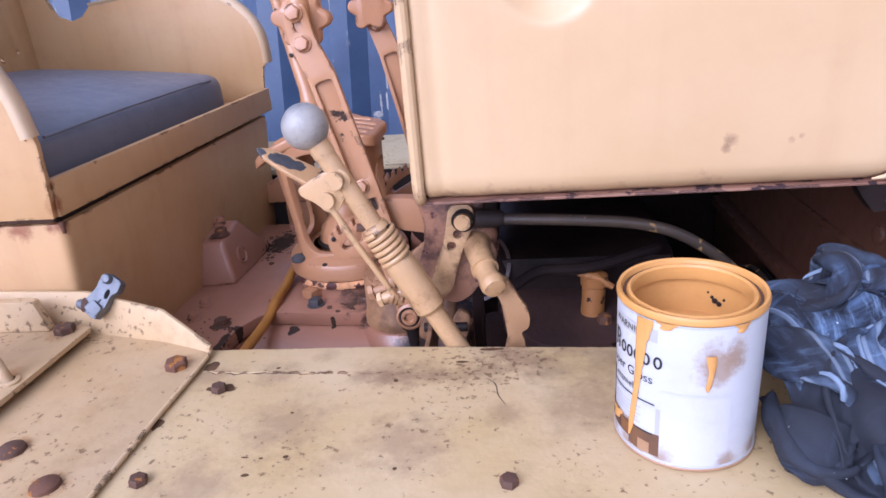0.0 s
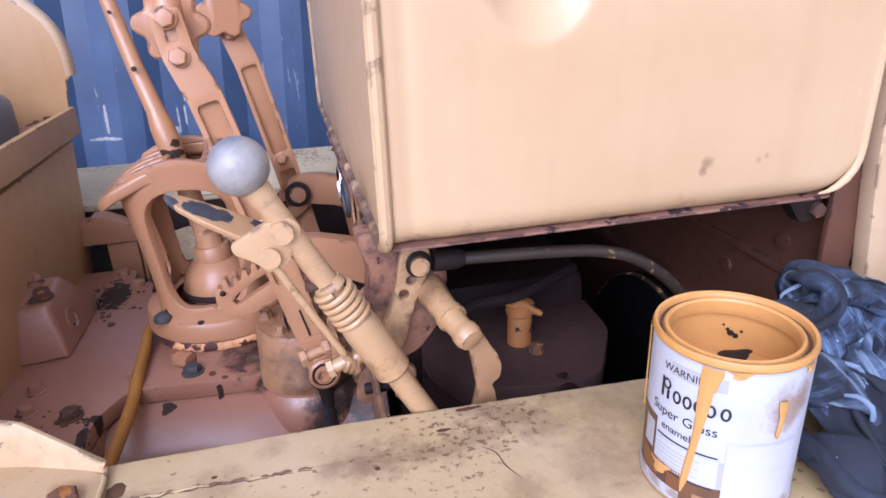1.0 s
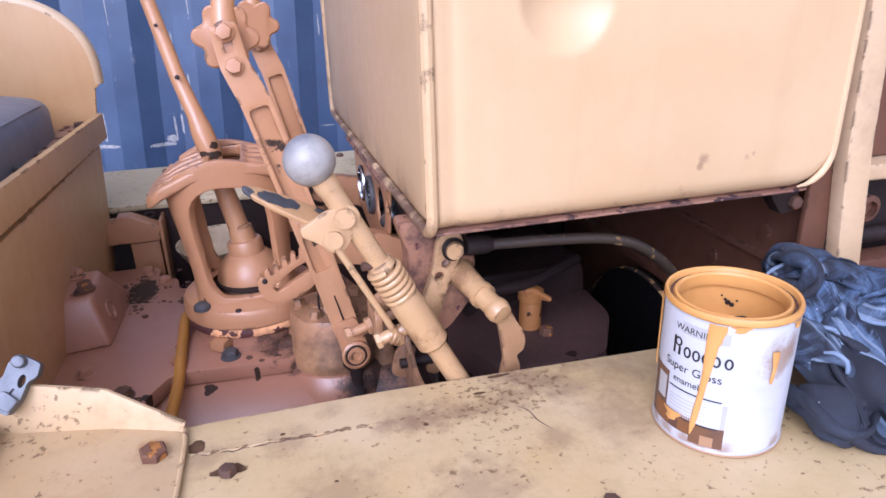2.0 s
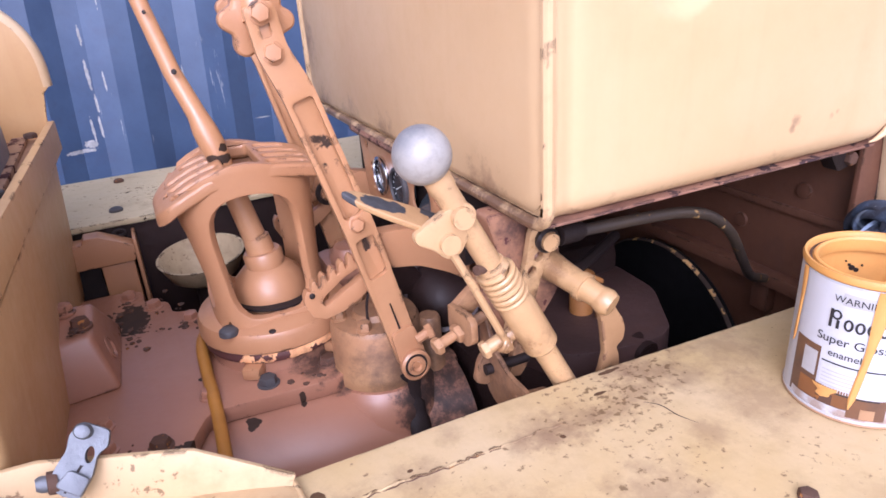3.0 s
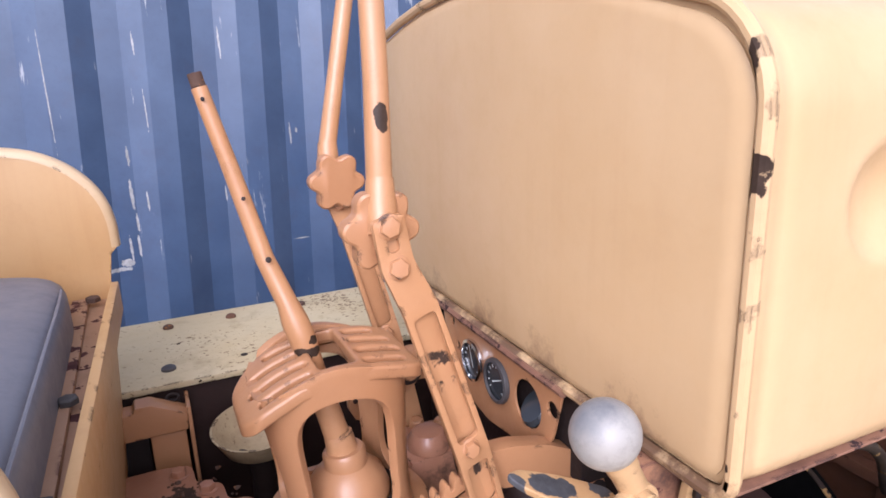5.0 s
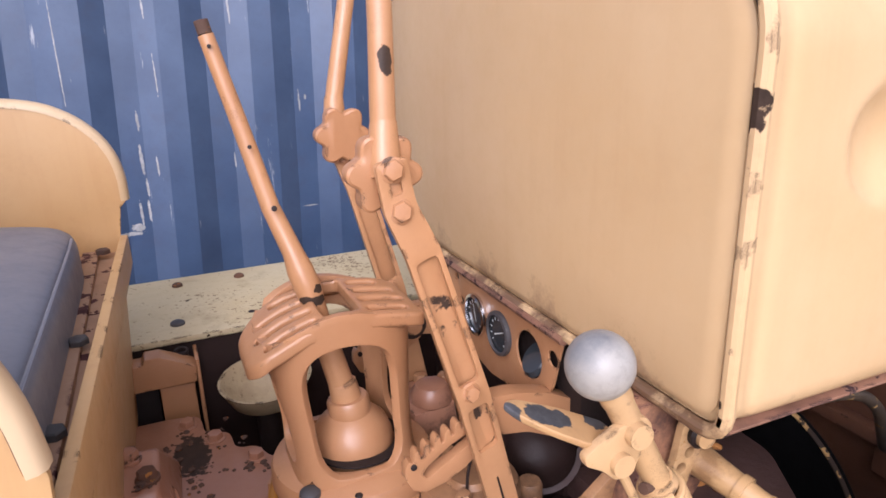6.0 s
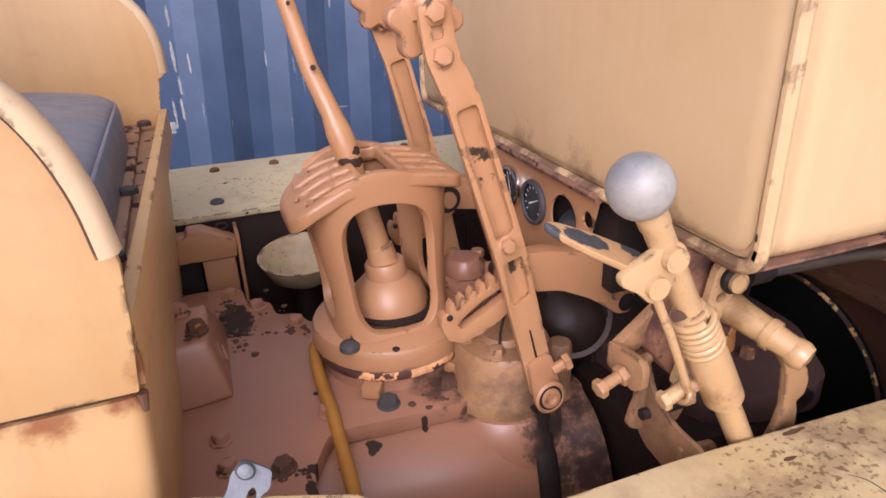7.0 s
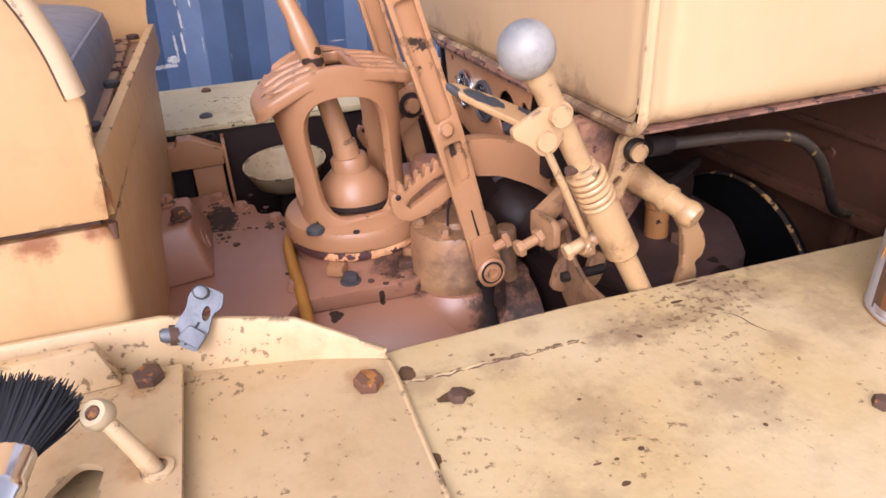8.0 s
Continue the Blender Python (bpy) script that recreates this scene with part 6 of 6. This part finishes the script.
def loft(rows):
    bm = bmesh.new()
    vs = [[bm.verts.new(p) for p in r] for r in rows]
    n = len(vs[0])
    for p, q in zip(vs, vs[1:]):
        for k in range(n):
            bm.faces.new((p[k], p[(k + 1) % n], q[(k + 1) % n], q[k]))
    bm.faces.new(vs[0])
    bm.faces.new(vs[-1])
    return bm


part("ferrule", loft([oval(B0 + BD * s, a, b) for s, a, b in ((-0.05, 0.023, 0.013), (-0.045, 0.0235, 0.0135), (-0.012, 0.0235, 0.0135), (-0.010, 0.0245, 0.0145), (-0.004, 0.0245, 0.0145), (-0.002, 0.0235, 0.0135), (0.018, 0.0235, 0.0135), (0.02, 0.023, 0.013))]), CHROME, brush, "shiny chrome ferrule")
part("handle", loft([oval(B0 + BD * s, a, b) for s, a, b in ((-0.24, 0.008, 0.006), (-0.23, 0.011, 0.008), (-0.16, 0.010, 0.008), (-0.10, 0.016, 0.010), (-0.05, 0.025, 0.0135))]), RUST_BRIGHT, brush)
bm = bmesh.new()
rnd = random.Random(4)
for i in range(3600):
    a, r = rnd.uniform(0, 2 * math.pi), math.sqrt(rnd.random())
    base = B0 + BD * 0.016 + bw * 0.021 * r * math.cos(a) + bh * 0.0115 * r * math.sin(a)
    spread = 0.55 + 0.9 * rnd.random()
    tip = base + BD * (0.040 + 0.012 * rnd.random()) + bw * (0.014 * r * math.cos(a) * spread + rnd.gauss(0, 0.0014)) + bh * (0.012 * r * math.sin(a) * spread + rnd.gauss(0, 0.002))
    tube([base, base.lerp(tip, 0.6) + bw * rnd.gauss(0, 0.001), tip], [0.0009, 0.0008, 0.0004], 3, bm, close=False)
tagged(part("bristles", bm, BRISTLE, brush, "black bristles"), kind="stuff")

# paint can
can = thing("paint_can", "open paint can with a white label and orange drips", "paint can")
CC = Vector((0.140, 0.440, 1.0005))
CR, CH = 0.0565, 0.136
part("body", lathe([(0, 0.003), (CR - 0.004, 0.003), (CR - 0.001, 0.0), (CR + 0.001, 0.001), (CR + 0.001, 0.004), (CR - 0.001, 0.006), (CR - 0.001, CH - 0.012), (CR + 0.0005, CH - 0.008), (CR - 0.004, CH - 0.010), (CR - 0.004, 0.010), (0, 0.010)], CC, (0, 0, 1), 64), TIN, can)
part("rim", lathe([(CR - 0.0005, CH - 0.007), (CR + 0.0010, CH - 0.006), (CR + 0.0014, CH - 0.003), (CR + 0.0002, CH), (CR - 0.0022, CH - 0.0008), (CR - 0.0035, CH - 0.0055), (CR - 0.0065, CH - 0.006), (CR - 0.0075, CH - 0.003), (CR - 0.0095, CH - 0.0022),
                   (CR - 0.0108, CH - 0.004), (CR - 0.0108, CH - 0.012), (CR - 0.0095, CH - 0.016), (CR - 0.0042, CH - 0.014)], CC, (0, 0, 1), 64), WET_PAINT, can, "rim caked with orange paint")
part("groove_line", lathe([(CR - 0.0038, CH - 0.0050), (CR - 0.0050, CH - 0.0044), (CR - 0.0062, CH - 0.0050)], CC, (0, 0, 1), 64), RUST, can, "thin brown line in the lid groove")
part("foot_ring", lathe([(CR - 0.001, 0.0), (CR + 0.0012, 0.0004), (CR + 0.0015, 0.002), (CR + 0.0004, 0.0036)], CC, (0, 0, 1), 64), TAN, can, "dark tarnished foot ring")
part("paint_coat", lathe([(CR - 0.0045, CH - 0.014), (CR - 0.0050, 0.095), (CR - 0.0058, 0.0885), (0, 0.0875)], CC, (0, 0, 1), 48), WET_PAINT, can, "orange paint inside")
for dx, dy, r, squash in ((-0.012, 0.032, 0.012, 0.55), (0.026, 0.026, 0.015, 0.5), (-0.006, -0.008, 0.02, 1.0)):
    blob = [(dx + r * (1 + 0.22 * math.sin(3 * a + 40 * r) + 0.10 * math.sin(7 * a)) * math.cos(a), dy + squash * r * (1 + 0.18 * math.sin(4 * a)) * math.sin(a)) for a in (2 * math.pi * k / 28 for k in range(28))]
    part("skin", slab(blob, CC + Vector((0, 0, 0.0879)), *XY, 0.0022, 0.0008), GREASE_SHADE, can, "dark dried skin of paint")


TURN = -21  # how far the can is turned on the fender


def wrap(a0, a1, z0, z1, lift, n=24, m=2):
    """A piece of the can's wall between two angles (degrees, 0 faces the near side) and two heights."""
    a0, a1 = a0 + TURN, a1 + TURN
    bm = bmesh.new()
    rows = []
    for j in range(m + 1):
        z = z0 + (z1 - z0) * j / m
        rows.append([bm.verts.new(CC + Vector(((CR + lift) * math.sin(radians(a0 + (a1 - a0) * i / n)), -(CR + lift) * math.cos(radians(a0 + (a1 - a0) * i / n)), z))) for i in range(n + 1)])
    for p, q in zip(rows, rows[1:]):
        for i in range(n):
            bm.faces.new((p[i], p[i + 1], q[i + 1], q[i]))
    return bm


label = part("label", wrap(-150, 150, 0.004, CH - 0.007, 0.0002, 80, 6), LABEL_WHITE, can, "white paper label")
part("print_panel", wrap(-96, -10, 0.007, 0.028, 0.0005, 36), PRINT, label, "dark brown printed foot of the label")
part("grey_bar", wrap(-15, -10.5, 0.028, 0.0525, 0.0006, 6), TIN, label, "grey printed bar")
part("dark_corner", wrap(-96, -68, 0.028, 0.066, 0.0005, 12), PRINT, label)
part("picture", wrap(-84, -40, 0.014, 0.031, 0.0008), PICTURE, label, "brown and orange picture on the label")
part("picture_shade", wrap(-66, -52, 0.014, 0.024, 0.0010), RUST, label)
part("foot_strip", wrap(-92, -40, 0.0075, 0.0135, 0.0011), LABEL_WHITE, label)
part("tan_block", wrap(-30, -19, 0.0078, 0.018, 0.0011), TAN, label)
part("side_text", wrap(-84, -70, 0.036, 0.060, 0.0008), TIN, label, "small grey text panel")
part("text_block", wrap(-66, -15, 0.028, 0.0525, 0.0008), LABEL_WHITE, label)
for k in range(5):
    part("text_line", wrap(-64, -28 - 3 * (k % 2), 0.0325 + 0.0036 * k, 0.0334 + 0.0036 * k, 0.0010), TIN, label)
part("text_rule", wrap(-66, -16, 0.0545, 0.0558, 0.0008), LABEL_BLACK, label)
part("text_rule", wrap(-64, -17, 0.0262, 0.0276, 0.0009), LABEL_BLACK, label)
part("blank_panel", wrap(-11, 42, 0.0075, 0.070, 0.0009), LABEL_WHITE, label, "blank white label panel")
part("warning_band", wrap(-58, -16, 0.1105, 0.1215, 0.0006), TIN, label, "grey warning band")


def lettering(text, height, angle, z, mat, name, weight=0.0):
    """Words bent round the can, centred on an angle."""
    cu = bpy.data.curves.new(name, "FONT")
    cu.body, cu.size, cu.align_x, cu.offset = text, height, "CENTER", weight
    tmp = bpy.data.objects.new(name, cu)
    me = bpy.data.meshes.new_from_object(tmp)
    bpy.data.objects.remove(tmp)
    bm = bmesh.new()
    bm.from_mesh(me)
    bmesh.ops.triangulate(bm, faces=bm.faces[:])
    for w in bm.verts:
        a = radians(angle + TURN) + w.co.x / CR
        w.co = CC + Vector(((CR + 0.0010) * math.sin(a), -(CR + 0.0010) * math.cos(a), z + w.co.y))
    part(name, bm, mat, label)


lettering("WARNING", 0.0085, -44, 0.1125, LABEL_BLACK, "warning_text")


def ring(a, z, ra, rz, w):
    """A plain oval ring laid round the can's wall."""
    bm = bmesh.new()
    rows = []
    for k in range(24):
        t = 2 * math.pi * k / 24
        rows.append([bm.verts.new(CC + Vector(((CR + 0.0010) * math.sin(radians(a + TURN + (ra - q * w * 57.3 / CR) * math.cos(t))), -(CR + 0.0010) * math.cos(radians(a + TURN + (ra - q * w * 57.3 / CR) * math.cos(t))), z + (rz - q * w) * math.sin(t)))) for q in (0, 1)])
    for k in range(24):
        p, q = rows[k], rows[(k + 1) % 24]
        bm.faces.new((p[0], q[0], q[1], p[1]))
    return bm


part("brand_stroke", wrap(-66, -63.5, 0.088, 0.105, 0.0009, 4), LABEL_BLACK, label, "dark brand mark stroke")
part("brand_stroke", ring(-60.5, 0.1005, 4.2, 0.0046, 0.0018), LABEL_BLACK, label, "dark brand mark ring")
part("brand_stroke", wrap(-60, -57.5, 0.088, 0.096, 0.0009, 4), LABEL_BLACK, label, "dark brand mark stroke")
for a in (-50.5, -42, -33.5, -25, -15):
    part("brand_stroke", ring(a, 0.0938, 3.7, 0.0054, 0.0019), LABEL_BLACK, label, "dark brand mark ring")
lettering("Super Gloss", 0.0112, -46, 0.0735, LABEL_BLACK, "product_text")
lettering("enamel", 0.0090, -49, 0.0615, LABEL_BLACK, "kind_text")


def drip(a, z0, w, z1, drift=0.0):
    bm = bmesh.new()
    rows = []
    for j in range(13):
        t = j / 12
        z = z0 + (z1 - z0) * t
        half = w * (1.15 - 0.75 * t + 0.12 * math.sin(9 * t)) if t < 0.96 else w * 0.12
        c = a + TURN + drift * t + 1.2 * math.sin(4 * t)
        rows.append([bm.verts.new(CC + Vector(((CR + h) * math.sin(radians(c + k)), -(CR + h) * math.cos(radians(c + k)), z))) for k, h in ((-half, 0.0012), (-half * 0.5, 0.0022), (half * 0.5, 0.0022), (half, 0.0012))])
    for p, q in zip(rows, rows[1:]):
        for i in range(3):
            bm.faces.new((p[i], p[i + 1], q[i + 1], q[i]))
    return bm


for a, z0, w, z1 in ((-60, 0.031, 9.0, 0.020), (-26, CH - 0.007, 5.0, 0.108), (23, CH - 0.03, 3.2, 0.075), (-10, CH - 0.006, 7.0, CH - 0.012), (45, CH - 0.006, 6.0, CH - 0.013), (-100, CH - 0.006, 3.5, 0.055)):
    part("drip", drip(a, z0, w, z1), WET_PAINT, can, "orange paint drip")
part("drip", drip(-29, CH - 0.007, 4.6, 0.016, -9.0), WET_PAINT, can, "long orange paint drip")
for dx, dy, dz, r in ((0.034, 0.0382, 0.099, 0.0024), (0.031, 0.0407, 0.101, 0.0028), (0.029, 0.0422, 0.104, 0.0016), (0.037, 0.0353, 0.104, 0.0012), (0.026, 0.0441, 0.108, 0.001)):
    part("speck", lathe([(r, 0.0), (r * 0.8, 0.001), (0, 0.0014)], CC + Vector((dx, dy, dz)), (-dx, -dy, 0), 10), GREASE_SHADE, can, "dark speck of dried paint")

# rag: a loose sheet of cloth let down over a heap
def heap(x, y):
    """Height of the bunch under the cloth."""
    h = np.full_like(x, -0.03)
    for cx, cy, rx, ry, z in ((0.315, 0.510, 0.095, 0.045, 0.112), (0.395, 0.485, 0.060, 0.065, 0.095), (0.285, 0.455, 0.060, 0.040, 0.075), (0.355, 0.430, 0.060, 0.045, 0.065), (0.310, 0.395, 0.070, 0.040, 0.030), (0.405, 0.375, 0.050, 0.050, 0.020), (0.258, 0.490, 0.048, 0.052, 0.098), (0.248, 0.440, 0.040, 0.045, 0.066), (0.225, 0.395, 0.030, 0.030, 0.050)):
        d = 1 - ((x - cx) / rx) ** 2 - ((y - cy) / ry) ** 2
        h = np.maximum(h, np.where(d > 0, z * np.sqrt(np.clip(d, 0, None)), -0.03))
    return h


def cloth(n=96, steps=170):
    rng = np.random.RandomState(11)
    u, v = np.meshgrid(np.linspace(0, 1, n), np.linspace(0, 1, n), indexing="ij")
    su, sv = 0.58, 0.55
    rest_u, rest_v = su / (n - 1), sv / (n - 1)
    p = np.zeros((n, n, 3))
    p[..., 0] = 0.215 + 0.235 * u
    p[..., 1] = 0.345 + 0.215 * v
    wob = np.zeros((n, n, 3))
    for k in range(26):
        f, g, ph = rng.uniform(2, 9), rng.uniform(-9, 9), rng.uniform(0, 6.28)
        wob += 0.014 / (1 + 0.12 * abs(g)) * np.sin(6.28 * (f * u + g * v) / 2 + ph)[..., None] * rng.normal(0, 1, 3) * np.array((0.5, 0.5, 1.0))
    p += wob
    p[..., 2] = np.abs(p[..., 2]) + np.maximum(heap(p[..., 0], p[..., 1]), 0) + 0.03
    vel = np.zeros_like(p)
    links = []
    for du, dv, rest, stiff in ((1, 0, rest_u, 0.9), (0, 1, rest_v, 0.9), (1, 1, math.hypot(rest_u, rest_v), 0.5), (1, -1, math.hypot(rest_u, rest_v), 0.5), (4, 0, 4 * rest_u, 0.24), (0, 4, 4 * rest_v, 0.24), (9, 0, 8.4 * rest_u, 0.08), (0, 9, 8.4 * rest_v, 0.08)):
        links.append((du, dv, rest, stiff))
    for step in range(steps):
        vel *= 0.93
        vel[..., 2] -= 0.0006
        q = p + vel
        for _ in range(5):
            for du, dv, rest, stiff in links:
                a0, a1 = slice(0, n - du), slice(du, n)
                if dv >= 0:
                    b0, b1 = slice(0, n - dv), slice(dv, n)
                else:
                    b0, b1 = slice(-dv, n), slice(0, n + dv)
                d = q[a1, b1] - q[a0, b0]
                length = np.linalg.norm(d, axis=-1, keepdims=True) + 1e-9
                c = d * (0.5 * stiff * 0.55 * (length - rest) / length)
                q[a0, b0] += c
                q[a1, b1] -= c
            low = np.maximum(heap(q[..., 0], q[..., 1]), 0.0015)
            q[..., 2] = np.maximum(q[..., 2], low)
            q[..., 0] = np.clip(q[..., 0], 0.198, 0.47)
            q[..., 1] = np.clip(q[..., 1], 0.335, 0.575)
            dx, dy = q[..., 0] - 0.140, q[..., 1] - 0.440
            r = np.hypot(dx, dy)
            out = np.maximum(r, 0.0605) / r
            q[..., 0], q[..., 1] = 0.140 + dx * out, 0.440 + dy * out
        vel = (q - p) * 0.9
        p = q
    return p


grid = cloth()
rag = bmesh.new()
N = grid.shape[0]
vs = [[rag.verts.new((grid[i, j, 0], grid[i, j, 1], 1.0 + grid[i, j, 2])) for j in range(N)] for i in range(N)]
uv = rag.loops.layers.uv.new("cloth")
for i in range(N - 1):
    for j in range(N - 1):
        f = rag.faces.new((vs[i][j], vs[i + 1][j], vs[i + 1][j + 1], vs[i][j + 1]))
        for loop, (a, b) in zip(f.loops, ((i, j), (i + 1, j), (i + 1, j + 1), (i, j + 1))):
            loop[uv].uv = (a / (N - 1), b / (N - 1))
bmesh.ops.smooth_vert(rag, verts=rag.verts, factor=0.4, use_axis_x=True, use_axis_y=True, use_axis_z=True)
bmesh.ops.subdivide_edges(rag, edges=rag.edges[:], cuts=1, use_grid_fill=True, smooth=0.6)
ext = bmesh.ops.extrude_face_region(rag, geom=rag.faces[:])
rag.normal_update()
for g in ext["geom"]:
    if isinstance(g, bmesh.types.BMVert):
        g.co -= g.normal * 0.0012
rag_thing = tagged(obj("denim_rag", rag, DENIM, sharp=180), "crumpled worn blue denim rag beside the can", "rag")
SEAM = paint("faded_denim_seam", (0.16, 0.22, 0.32), (0.26, 0.33, 0.44), 0.85, stain=0.4, stain_col=(0.05, 0.07, 0.12), bump=0.6)
for row in (grid[int(0.235 * N), 4:-4], grid[int(0.72 * N), 10:-20], grid[8:-8, int(0.40 * N)]):
    line = [Vector((x, y, 1.0008 + z)) for x, y, z in row[::2]]
    part("seam", tube(curve_points(line, 2), 0.0021, 8, flat=0.7), SEAM, rag_thing, "pale stitched seam")
